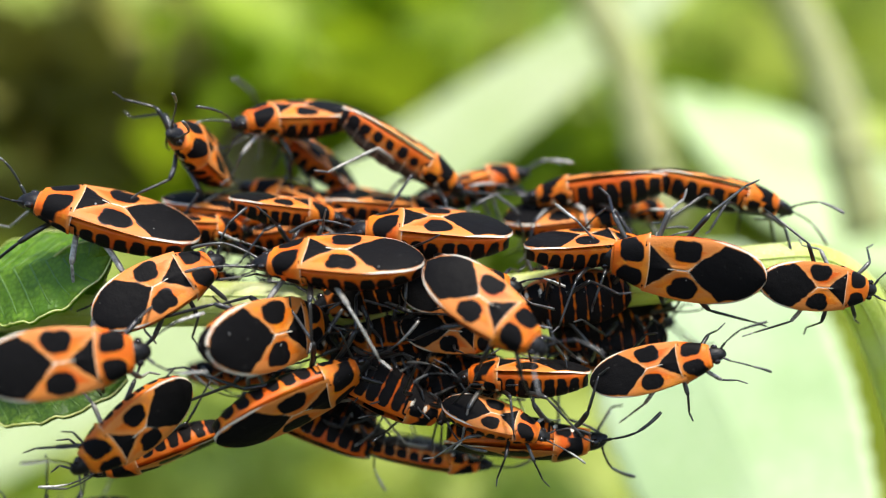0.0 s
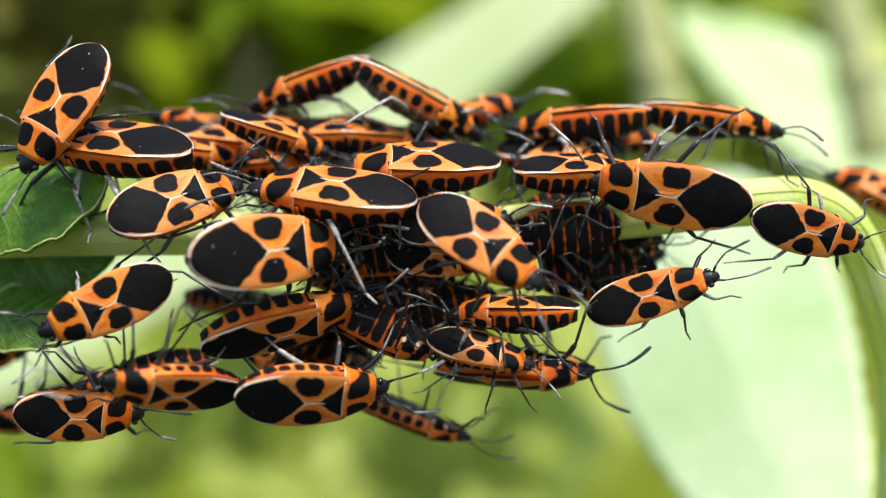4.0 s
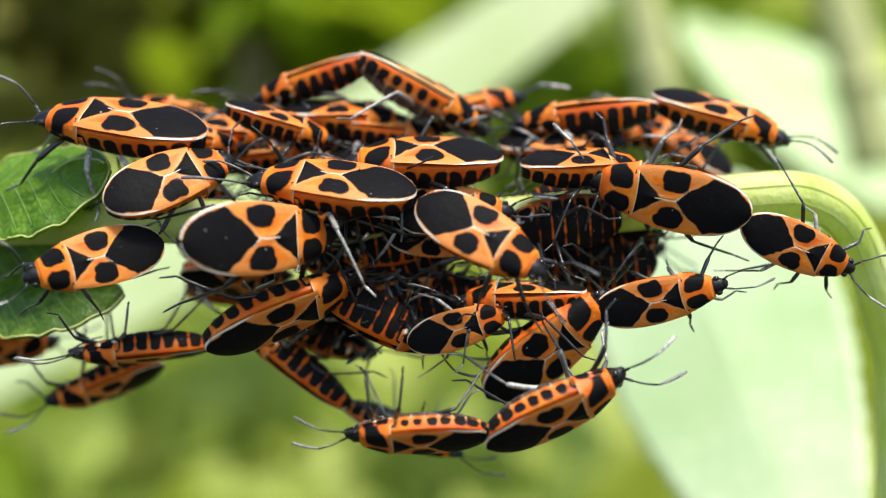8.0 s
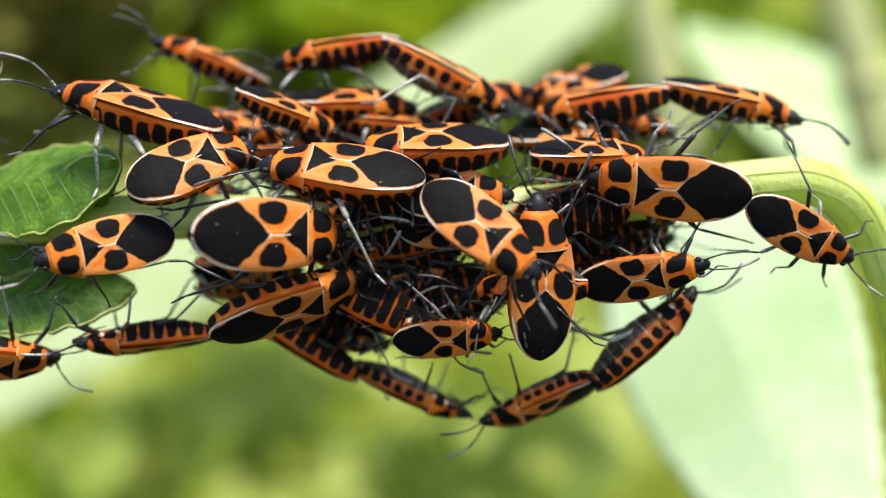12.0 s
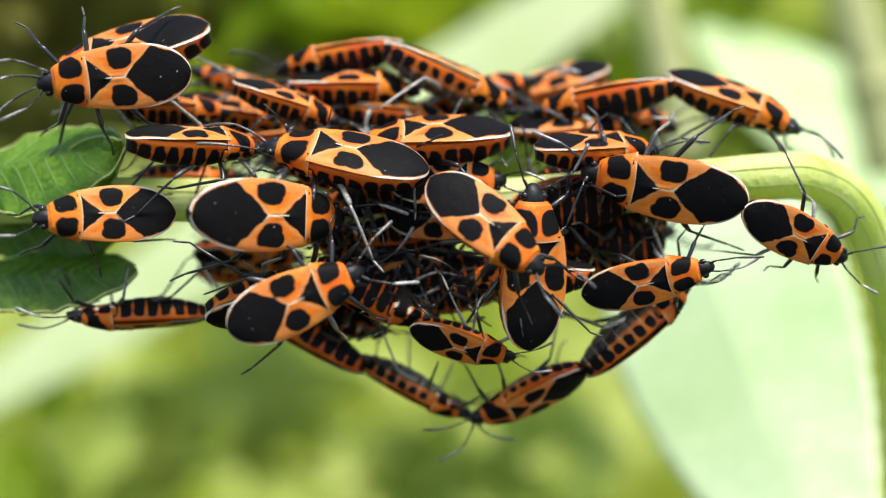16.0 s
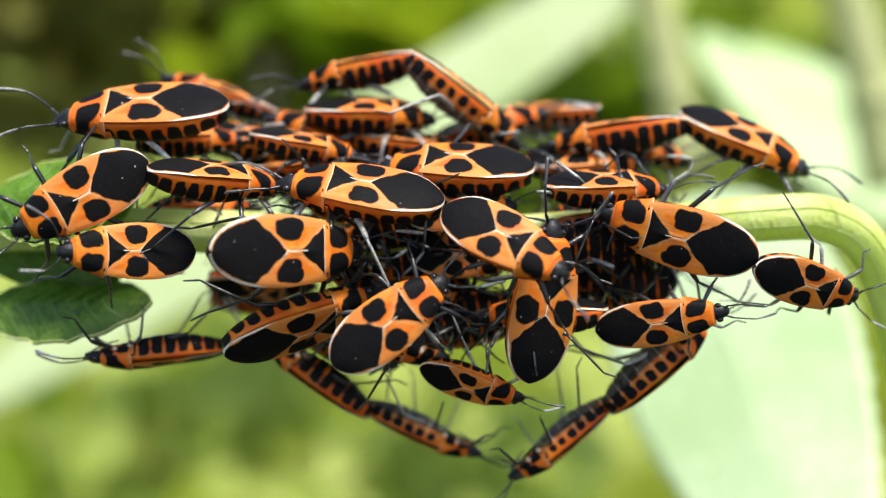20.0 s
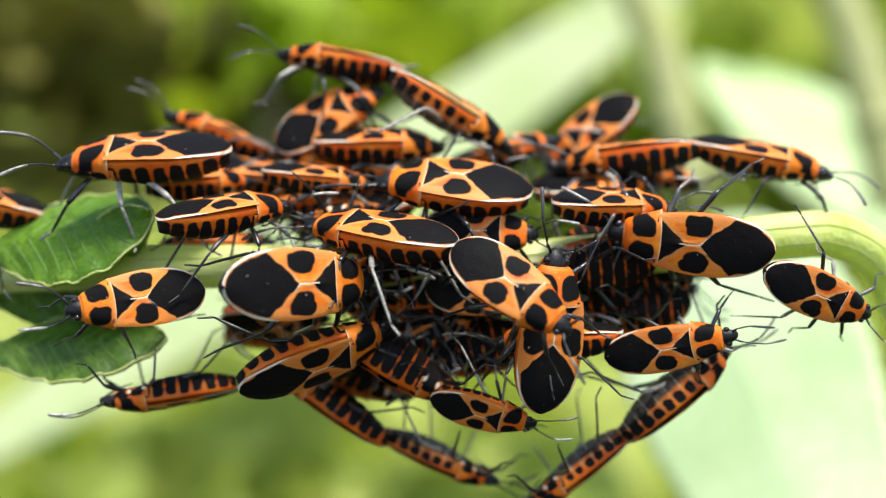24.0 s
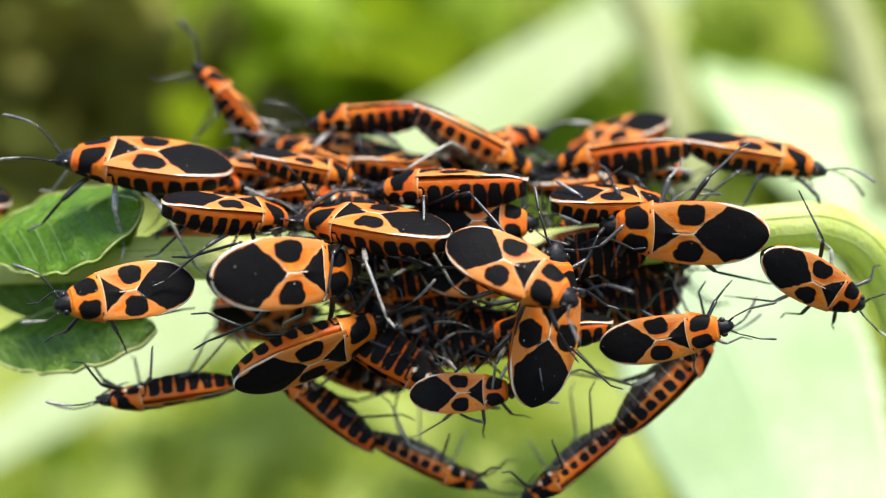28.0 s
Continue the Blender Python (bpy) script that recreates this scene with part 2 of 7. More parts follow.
# ---- ground and backdrop ----
def ground_sheet():
    k, verts, faces = 40, [], []
    for i in range(k + 1):
        for j in range(k + 1):
            x, y = (i / k - 0.5), (j / k - 0.5)
            x, y = x * 2 * abs(x) * 60, y * 2 * abs(y) * 60
            verts.append((x, y, -0.45 + 0.03 * noise.noise(Vector((x * 3, y * 3, 0)))))
    for i in range(k):
        for j in range(k):
            a = i * (k + 1) + j
            faces.append((a, a + k + 1, a + k + 2, a + 1))
    return tagged(put("ground", sheet_mesh("ground", verts, faces, soil)), "dark bare soil below the plants", "ground", kind="structure")


ground_sheet()


def backdrop_bank():
    """A grassy mound behind the plants: a steep near face, a rounded crest and a long back slope."""
    k, verts, faces = 36, [], []
    for i in range(k + 1):
        for j in range(k + 1):
            x, t = (i / k - 0.5) * 3.2, j / k
            if t < 0.75:
                y, z = 0.55 + 0.65 * t / 0.75, -0.5 + 1.3 * t / 0.75
            else:
                u = (t - 0.75) / 0.25
                y, z = 1.2 + 1.6 * u, 0.8 - 1.3 * u * u
            z = -0.5 + (z + 0.5) * max(0.0, 1 - (abs(x) / 1.6) ** 6)
            verts.append((x, y + 0.03 * noise.noise(Vector((x * 4, z * 4, 3))), z))
    for i in range(k):
        for j in range(k):
            a = i * (k + 1) + j
            faces.append((a, a + k + 1, a + k + 2, a + 1))
    return tagged(put("backdrop", sheet_mesh("backdrop", verts, faces, bank)), "sunlit grassy bank far behind the plants", "backdrop", kind="structure")


backdrop_bank()


# ---- leaves ----
def leaf_blade(base, tip, width, normal, mat, name="leaf", sag=0.0, fold=0.15, teeth=0, wide=0.45, wave=0.0, thick=0.00025, nu=40, nv=10, veins=0, relief=0.02, rim=0.0):
    """A leaf from base to tip: a curved blade with thickness and a raised midrib."""
    base, tip, nrm = Vector(base), Vector(tip), Vector(normal).normalized()
    d = tip - base
    L = d.length
    d.normalize()
    nrm = (nrm - d * nrm.dot(d)).normalized()
    side = d.cross(nrm)
    verts, faces = [], []
    for s in (0, 1):
        for i in range(nu + 1):
            u = i / nu
            w = width * 0.5 * max(0.015, (math.sin(math.pi * u ** (math.log(0.5) / math.log(wide))) ** 0.8 if 0 < u < 1 else 0))
            if teeth:
                w *= 1 + 0.055 * (1 - ((u * teeth) % 1) ** 2)
            for j in range(2 * nv + 1):
                v = j / nv - 1
                lift = -fold * abs(v) * w + wave * width * math.sin(u * 9 + 2 * v) * abs(v) + relief * width * math.cos(u * 42 - abs(v) * 5) * abs(v)
                p = base + d * (u * L) + side * (v * w) + nrm * (lift - sag * L * (2 * u - 1) ** 2 - s * thick)
                verts.append(tuple(p - base))
    k = 2 * nv + 1
    half = (nu + 1) * k
    for i in range(nu):
        for j in range(2 * nv):
            a = i * k + j
            faces.append((a, a + 1, a + k + 1, a + k))
            faces.append((half + a, half + a + k, half + a + k + 1, half + a + 1))
    for i in range(nu):
        for a, sgn in ((i * k, 1), (i * k + k - 1, -1)):
            q = (a, a + k, half + a + k, half + a)
            faces.append(q if sgn > 0 else q[::-1])
    ob = put(name, sheet_mesh(name, verts, faces, mat), None, Matrix.Translation(base))
    rib_pts = [d * (u / 12 * L) + nrm * (-sag * L * (2 * u / 12 - 1) ** 2 - thick) for u in range(13)]
    v2, f2 = tube(rib_pts, [width * 0.022 * (1 - 0.8 * u / 12) for u in range(13)], 6)
    put("midrib", sheet_mesh("midrib", v2, f2, mat), ob)
    for sgn in (1, -1) if rim else ():
        line = [Vector(verts[i * k + (2 * nv if sgn > 0 else 0)]) for i in range(0, nu + 1)]
        v4, f4 = tube(line, [rim] * len(line), 5)
        put("margin", sheet_mesh("margin", v4, f4, vein_pale), ob, None, "pale downy leaf margin")
    for q in range(veins):
        u0 = 0.1 + 0.75 * q / veins
        for s in (1, -1):
            line = []
            for t in range(7):
                u, v = u0 + 0.13 * t / 6, t / 6 * 0.88
                w = width * 0.5 * math.sin(math.pi * u ** (math.log(0.5) / math.log(wide))) ** 0.8
                lift = -fold * v * w + wave * width * math.sin(u * 9 + 2 * v * s) * v + relief * width * math.cos(u * 42 - v * 5) * v
                line.append(d * (u * L) + side * (s * v * w) + nrm * (lift - sag * L * (2 * u - 1) ** 2 + 0.00002))
            v3, f3 = tube(line, [width * 0.009 * (1 - 0.6 * t / 6) for t in range(7)], 5)
            put("vein", sheet_mesh("vein", v3, f3, vein_green), ob)
    return ob


def leaf(label, *a, **k):
    return tagged(leaf_blade(*a, **k), label, "leaf")


# plant stem that carries the cluster
def bent(points, radii, steps=10):
    """A smooth line through points, with radii."""
    out, rr = [], []
    P = [Vector(p) for p in points]
    for i in range(len(P) - 1):
        p0, p1, p2, p3 = P[max(i - 1, 0)], P[i], P[i + 1], P[min(i + 2, len(P) - 1)]
        for s in range(steps):
            t = s / steps
            out.append(0.5 * (2 * p1 + (p2 - p0) * t + (2 * p0 - 5 * p1 + 4 * p2 - p3) * t * t + (3 * p1 - p0 - 3 * p2 + p3) * t ** 3))
            rr.append(radii[i] + (radii[i + 1] - radii[i]) * t)
    return out + [P[-1]], rr + [radii[-1]]


pts, rad = bent([(-0.05261, 0.00600, 0.00128), (-0.03301, 0.00200, 0.00181), (-0.01733, 0.00000, 0.00188), (-0.00320, 0.00000, 0.00157), (0.01017, 0.00000, 0.00253), (0.02048, 0.00000, 0.00356), (0.02460, 0.00100, 0.00360), (0.02771, 0.00200, 0.00208), (0.03021, 0.00400, -0.00148), (0.03214, 0.00600, -0.00610), (0.03354, 0.00800, -0.01085), (0.03529, 0.01200, -0.02884), (0.04304, 0.02600, -0.10852)],
                [0.0017, 0.0016, 0.0015, 0.0015, 0.0015, 0.0016, 0.0016, 0.0015, 0.0015, 0.0014, 0.0014, 0.0014, 0.0016])
v, f = tube(pts, rad, 14)
k = 14
v = [tuple(Vector(p) + (Vector(p) - Vector(pts[i // k])) * (0.025 if (i % k) % 3 == 0 else -0.012)) for i, p in enumerate(v)]
stem = tagged(put("plant_stem", sheet_mesh("plant_stem", v, f, stem_green)), "ridged pale green stem bending over and down", "stem")
for turn in (-70, -20, 25, 70, 120):  # raised ribs along the stem
    line = []
    for i, p in enumerate(pts):
        dv = (pts[min(i + 1, len(pts) - 1)] - pts[max(i - 1, 0)]).normalized()
        out = (Vector((0, -1, 0)) - dv * -dv.y).normalized()
        line.append(p + (Matrix.Rotation(radians(turn), 3, dv) @ out) * rad[i] * 0.97)
    rv, rf = tube(line, [r * 0.06 for r in rad], 6)
    put("rib", sheet_mesh("rib", rv, rf, vein_pale), stem)

# leaves at the near end of the stem
leaf("downy pale-edged green leaf with a blunt tip", (-0.03601, 0.00100, 0.00309), (-0.02193, -0.00300, 0.00556), 0.0078, (0.05, -0.8, 0.6), near_leaf, sag=0.02, fold=0.30, wave=0.04, wide=0.62, veins=9, teeth=13, rim=0.00007)
leaf("green leaf folded under beside the downy one", (-0.02693, -0.00050, 0.00220), (-0.02190, -0.00330, 0.00560), 0.0036, (0.45, -0.8, 0.2), near_leaf, fold=0.4, wave=0.06, veins=5, teeth=0, rim=0.00007)
leaf("green leaf lying below the stem", (-0.03641, 0.00200, -0.00379), (-0.02147, -0.00100, -0.00266), 0.0060, (0, -0.75, 0.7), shaded_leaf, sag=0.02, fold=0.25, wave=0.04, wide=0.6, veins=9, teeth=11, rim=0.00007)
leaf("green leaf along the stem, half shade put into its colour", (-0.03729, 0.00400, 0.00022), (-0.02205, 0.00100, 0.00112), 0.0074, (0, -0.98, 0.05), shaded_leaf, fold=0.15, wave=0.03, wide=0.6, veins=7)
leaf("green leaf under the cluster in shade", (-0.00917, 0.00600, 0.00087), (-0.00095, 0.00400, 0.00185), 0.0042, (0, -0.8, 0.6), near_leaf, fold=0.2)
leaf("green leaf under the cluster in shade", (0.00312, 0.00600, 0.00169), (0.01227, 0.00400, 0.00365), 0.0042, (0, -0.8, 0.6), near_leaf, fold=0.2)

# large pale leaves behind
leaf("broad pale green leaf with toothed edge, out of focus", (0.02708, 0.07000, 0.00777), (0.03668, 0.02600, -0.03792), 0.0275, (-0.55, -0.75, 0.45), pale_leaf, teeth=21, fold=0.08, wide=0.30, nu=95, relief=0.004)
leaf("broad pale leaf in bright light, far out of focus", (0.05548, 0.20811, 0.05579), (0.13139, 0.18311, 0.00316), 0.041, (-0.1, -0.7, 0.8), soft_leaf, fold=0.1, wide=0.5, relief=0.004)
leaf("long pale grass blade crossing behind", (0.07450, 0.20098, 0.09230), (-0.14163, 0.21498, -0.05098), 0.0335, (-0.2, -0.8, 0.7), blade_leaf, fold=0.12, wide=0.5, nu=60, relief=0.004)


# ---- far plants ----
def dry_stalk(a, c, r, mat=dry_stem, label="grey-brown dry stalk, out of focus"):
    pts, rad = bent([a, (Vector(a) + Vector(c)) / 2 + Vector((0.006, 0, 0)), c], [r, r * 0.9, r * 0.8], 8)
    v, f = tube(pts, rad, 12)
    ob = tagged(put("dry_stalk", sheet_mesh("dry_stalk", v, f, mat)), label, "stalk", "dry stalks")
    for q in (4, 11):
        dv = (pts[q + 1] - pts[q]).normalized()
        nv2, nf2 = tube([pts[q] - dv * r * 0.5, pts[q], pts[q] + dv * r * 0.5], [r * 0.9, r * 1.15, r * 0.9], 12)
        put("node", sheet_mesh("node", nv2, nf2, mat), ob)
    return ob


dry_stalk((-0.06413, 0.30000, 0.02014), (-0.06396, 0.30000, 0.10522), 0.0080)
dry_stalk((0.04679, 0.16500, 0.01936), (0.01679, 0.16500, 0.09261), 0.0044, lit_straw, "pale yellowish stalk with bright light in its colour, out of focus")
dry_stalk((0.08810, 0.16500, 0.01638), (0.05546, 0.16500, 0.09686), 0.0052, lit_straw, "pale yellowish stalk with bright light in its colour, out of focus")


def clump(label, centre, spread, count, size, mat, seed, tilt=0.5):
    """A loose clump of small leaves, each a bent lens."""
    rng = random.Random(seed)
    verts, faces = [], []
    for _ in range(count):
        c = Vector((rng.gauss(0, spread[0]), rng.gauss(0, spread[1]), rng.gauss(0, spread[2])))
        turn = Euler((radians(48) + rng.gauss(0, tilt), rng.gauss(0, tilt), rng.uniform(-3.1, 3.1))).to_matrix()
        s = size * rng.uniform(0.6, 1.4)
        k0 = len(verts)
        for i in range(7):
            u = i / 6
            w = 0.30 * math.sin(math.pi * u) ** 0.8
            for v in (-1, 0, 1):
                verts.append(tuple(c + turn @ Vector(((u - 0.5) * s, v * w * s, -0.25 * s * (u - 0.5) ** 2 + 0.08 * s * abs(v)))))
        for i in range(6):
            for j in range(2):
                a = k0 + i * 3 + j
                faces.append((a, a + 1, a + 4, a + 3))
    ob = put("foliage", sheet_mesh("foliage", verts, faces, mat), None, Matrix.Translation(centre))
    return tagged(ob, label, "foliage", "far foliage", "stuff")


clump("bright yellow-green foliage far out of focus", (-0.02370, 0.33000, 0.07486), (0.030, 0.03, 0.020), 170, 0.04, fresh_leaf, 1)
clump("dark green foliage behind the cluster", (0.03196, 0.26000, 0.04308), (0.018, 0.02, 0.014), 60, 0.03, deep_leaf, 3)
clump("undergrowth with deep shade in its dark brown-green colour", (-0.11749, 0.33000, 0.08347), (0.030, 0.03, 0.011), 120, 0.035, shade_leaf, 8)
clump("undergrowth with shade in its dark olive colour", (-0.13854, 0.33000, 0.04136), (0.016, 0.03, 0.008), 26, 0.028, shade_leaf, 21)
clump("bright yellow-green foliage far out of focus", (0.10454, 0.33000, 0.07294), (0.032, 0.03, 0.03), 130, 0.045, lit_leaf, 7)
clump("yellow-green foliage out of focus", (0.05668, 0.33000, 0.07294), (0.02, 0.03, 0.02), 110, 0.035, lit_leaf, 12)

# low clumps; lit_leaf gives most of them sunlit brightness by colour
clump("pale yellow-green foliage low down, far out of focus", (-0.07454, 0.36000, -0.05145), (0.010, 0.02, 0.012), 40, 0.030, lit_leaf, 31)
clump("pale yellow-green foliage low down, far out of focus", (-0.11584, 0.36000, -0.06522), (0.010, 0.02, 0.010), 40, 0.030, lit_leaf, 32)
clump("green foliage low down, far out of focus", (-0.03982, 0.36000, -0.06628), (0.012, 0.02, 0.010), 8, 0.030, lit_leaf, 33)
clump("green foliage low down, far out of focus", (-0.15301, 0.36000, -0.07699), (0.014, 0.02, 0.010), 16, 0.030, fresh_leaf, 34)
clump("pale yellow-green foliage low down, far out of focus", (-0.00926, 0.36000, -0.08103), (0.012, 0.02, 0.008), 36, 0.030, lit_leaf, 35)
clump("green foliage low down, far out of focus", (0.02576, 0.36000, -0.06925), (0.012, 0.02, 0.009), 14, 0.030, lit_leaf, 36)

# ---- bugs ----
U = 0.010  # the pattern bug is 10 mm long; each bug is scaled from it


def lens(x, y, cx, cy, rx, ry, k=2.4):
    """Distance inside a rounded, slightly squared spot."""
    r = (abs((x - cx) / rx) ** k + abs((y - cy) / ry) ** k) ** (1 / k)
    return (1 - r) * min(rx, ry)


def wing_half(x):
    if x > -0.12:
        return 0.172 + 0.032 * math.sin(max(0, min(1, (0.15 - x) / 0.27)) * math.pi / 2)
    return 0.204 * max(0.0, 1 - ((-0.12 - x) / 0.38) ** 2.5) ** 0.52


def wing_top(x):
    return 0.112 - 0.03 * max(0, (-0.05 - x) / 0.45) - 0.035 * max(0, (-0.3 - x) / 0.2) ** 2


def wing_mesh(s):
    rows, nv = [], 26
    xs = [0.160 - 0.659 * (1 - (1 - i / 80) ** 1.25) for i in range(81)]
    for x in xs:
        w = wing_half(x)
        rows.append([((x) * U, s * w * (j / nv) * U, (wing_top(x) - 0.020 * (j / nv) ** 2 - 0.008 * (j / nv) ** 12 + (0.004 * math.exp(-((w * j / nv - 0.012) / 0.008) ** 2) if x > -0.07 else 0)) * U) for j in range(nv + 1)])
    v, f = loft(rows, closed=False)
    if s > 0:
        f = [q[::-1] for q in f]

    def mark(X, Y, Z):
        x, y = X / U, abs(Y) / U
        tip = (-0.087 - 1.0 * y + 0.010 * math.sin(math.pi * y / 0.19) - x) / 1.41
        rim = wing_half(x) - y - 0.0150
        spot = max(lens(x + 0.2 * (y - 0.12), y, -0.074, 0.115, 0.074, 0.068), lens(x, y, -0.038, 0.134, 0.052, 0.050))
        clav = min((x + 0.018 - 1.16 * y) / 1.53, 0.158 - 1.0 * y) - 0.004
        return max(min(tip, rim), min(spot, wing_half(x) - y - 0.007), clav) * U

    def pale(X, Y, Z):
        x, y = X / U, abs(Y) / U
        edge = y - wing_half(x) + (0.0125 if x < -0.28 else 0.0125 - min(1, (x + 0.28) / 0.10) * 0.0140)
        seam = 0.0040 - 0.040 * y - abs(x + 0.083 + 1.0 * y - 0.010 * math.sin(math.pi * y / 0.19)) / 1.41
        seam = max(seam, 0.0010 - abs(x + 0.023 - 1.16 * y) / 1.53 if y < 0.13 else -0.01)
        mid = 0.0042 - math.hypot(max(0, abs(x + 0.055) - 0.034), y)
        return max(edge, seam, mid) * U

    return sheet_mesh("forewing", v, f, shell, {"mark": mark, "pale": pale})


def abdomen_mesh(spotted):
    """Spotted: a row of round spots over an ash-brown belly with pale joints; else black bars run round the belly."""
    rings = []
    for i in range(97):
        t = i / 96
        x = 0.15 - 0.63 * t
        w = wing_half(min(x, 0.13)) * 0.97 if x > -0.46 else wing_half(-0.46) * 0.97 * max(0.25, (x + 0.50) / 0.04)
        dn = 0.160 * (math.sin(math.pi * min(1, 0.18 + 0.62 * t)) ** 0.6) * (1 - 0.35 * t ** 3)
        groove = 1 - 0.03 * (0.5 + 0.5 * math.cos((x - 0.10) / 0.088 * 2 * math.pi)) ** 6
        ring = []
        for j in range(36):
            a = 2 * math.pi * j / 36
            ca, sa = math.cos(a), math.sin(a)
            y = w * math.copysign(abs(ca) ** 0.75, ca)
            z = 0.045 + ((wing_top(x) - 0.082) * sa if sa > 0 else (dn + 0.04) * groove * sa)
            ring.append((x * U, y * U, z * U))
        rings.append(ring[::-1])
    v, f = loft(rings)

    def cell(x):
        return abs(((0.10 - x) / 0.088) % 1.0 - 0.5) * 0.088

    def mark(X, Y, Z):
        x, z, xf = X / U, Z / U, cell(X / U)
        back = min(1, max(0, (0.06 - x) / 0.45))
        spot = lens(xf, z, 0, -0.008 - 0.004 * back, 0.030 + 0.010 * back, 0.031 + 0.009 * back, 2.8)
        if spotted:
            return max(spot, min(0.040 - xf, -0.052 - z) if back > 0.55 else -0.01) * U
        deep = min(1, max(0, (0.0 - z) / 0.07))
        bar = min(0.0325 + 0.0092 * deep - xf, -0.012 - z)
        return max(lens(xf, z, 0, -0.012, 0.0355, 0.036, 3.0), bar) * U

    def ash(X, Y, Z):
        return (min(-0.048 - Z / U, 0.03) if spotted else -0.01) * U

    def pale(X, Y, Z):
        return (min(cell(X / U) - 0.0415, -0.030 - Z / U) if spotted else -0.4) * U

    return sheet_mesh("abdomen", v, f, flank, {"mark": mark, "pale": pale, "ash": ash})


def arch_half(x):
    return 0.096 + 0.083 * min(1, max(0, (0.338 - x) / 0.185)) ** 0.80


def pronotum_mesh():
    rows = []
    for i in range(43):
        x = 0.340 - 0.197 * i / 42
        w, h = arch_half(x) + (0.004 if i > 38 else 0), 0.060 + 0.060 * min(1, (0.345 - x) / 0.17) ** 0.8 - (0.02 if i == 0 else 0.008 if i == 1 else 0)
        row = []
        for j in range(61):
            a = radians(-112 + 224 * j / 60)
            y = w * math.copysign(abs(math.sin(a)) ** 0.62, a)
            z = math.copysign(abs(math.cos(a)) ** 0.80, math.cos(a))
            bow = 0.016 * (i / 42) ** 2 * (1 - min(1, abs(y) / w) ** 2)
            row.append(((x - bow) * U, y * U, (0.005 + h * z * (1 if z > 0 else 0.9)) * U))
        rows.append(row)
    v, f = loft(rows, closed=False)

    def mark(X, Y, Z):
        x, y, z = X / U, abs(Y) / U, Z / U
        top = lens(x - 0.10 * (y - 0.07), y, 0.232, 0.082, 0.072, 0.066, 3.0) if z > 0.0 else -0.02
        low = max(lens(x, z, 0.288, -0.034, 0.034, 0.032, 3.0), lens(x, z, 0.196, -0.036, 0.044, 0.034, 3.0))
        return max(top, low) * U

    def pale(X, Y, Z):
        x, y, z = X / U, abs(Y) / U, Z / U
        return min(0.1485 - 0.016 * (1 - min(1, y / 0.18) ** 2) - x, z - 0.020, 0.0007) * U

    return sheet_mesh("pronotum", v, f, shell, {"mark": mark, "pale": pale})


def thorax_mesh():
    rings = []
    for i in range(12):
        x = 0.347 - 0.225 * i / 11
        w = arch_half(x) * 0.95
        rings.append([(x * U, w * math.cos(2 * math.pi * j / 20) * U, ((0.06 if math.sin(2 * math.pi * j / 20) > 0 else 0.075 + 0.035 * i / 11) * math.sin(2 * math.pi * j / 20)) * U) for j in range(20)][::-1])
    v, f = loft(rings)

    def mark(X, Y, Z):
        x, y, z = X / U, abs(Y) / U, Z / U
        return max(lens(x, z, 0.30, -0.02, 0.045, 0.045), lens(x, z, 0.19, -0.035, 0.05, 0.045), -0.075 - z) * U

    def pale(X, Y, Z):
        x, z = X / U, Z / U
        return max(lens(x, z, 0.245, -0.052, 0.014, 0.020), lens(x, z, 0.150, -0.068, 0.014, 0.022), -0.02) * U

    return sheet_mesh("thorax", v, f, flank, {"mark": mark, "pale": pale})


def scutellum_mesh():
    rows = []
    for i in range(15):
        t = i / 14
        x = 0.160 - 0.176 * t
        w = 0.136 * (1 - t) ** 0.95 + 0.004
        rows.append([(x * U, w * (j / 6 - 1) * U, (wing_top(x) + 0.006 - 0.012 * abs(j / 6 - 1) ** 2 + 0.007 * math.exp(-((j / 6 - 1) * w / 0.012) ** 2) * t - 0.012 * max(0, t - 0.8) * 5) * U) for j in range(13)])
    v, f = loft(rows, closed=False)
    return sheet_mesh("scutellum", v, f, shell, {"mark": lambda X, Y, Z: (0.03 * (X / U + 0.004) / 0.04 if X / U < 0.036 else 0.03) * U, "pale": lambda X, Y, Z: (0.0040 - math.hypot(Y / U, max(0, X / U - 0.028))) * U})


def head_mesh():
    rings = []
    for x, w, up, dn, zc in ((0.486, 0.014, 0.010, 0.014, -0.020), (0.480, 0.032, 0.022, 0.028, -0.017), (0.462, 0.050, 0.036, 0.042, -0.010), (0.430, 0.066, 0.049, 0.054, -0.003),
                             (0.40, 0.074, 0.056, 0.06, 0.0), (0.375, 0.080, 0.062, 0.066, 0.0), (0.34, 0.072, 0.058, 0.06, 0.0)):
        rings.append([((0.322 + (x - 0.34) * 0.86) * U, w * 0.86 * math.cos(2 * math.pi * j / 18) * U, (zc + 0.9 * (up if math.sin(2 * math.pi * j / 18) > 0 else dn) * math.sin(2 * math.pi * j / 18)) * U) for j in range(18)][::-1])
    v, f = loft(rings)
    return sheet_mesh("head", v, f, black_cuticle)


def ball_mesh(name, c, r, mat, squash=1.0):
    rings = [[((c[0] + r * squash * math.cos(math.pi * (i + 0.5) / 9)) * U, (c[1] + r * math.sin(math.pi * (i + 0.5) / 9) * math.cos(2 * math.pi * j / 12)) * U,
               (c[2] + r * math.sin(math.pi * (i + 0.5) / 9) * math.sin(2 * math.pi * j / 12)) * U) for j in range(12)][::-1] for i in range(9)]
    v, f = loft(rings)
    return sheet_mesh(name, v, f, mat)


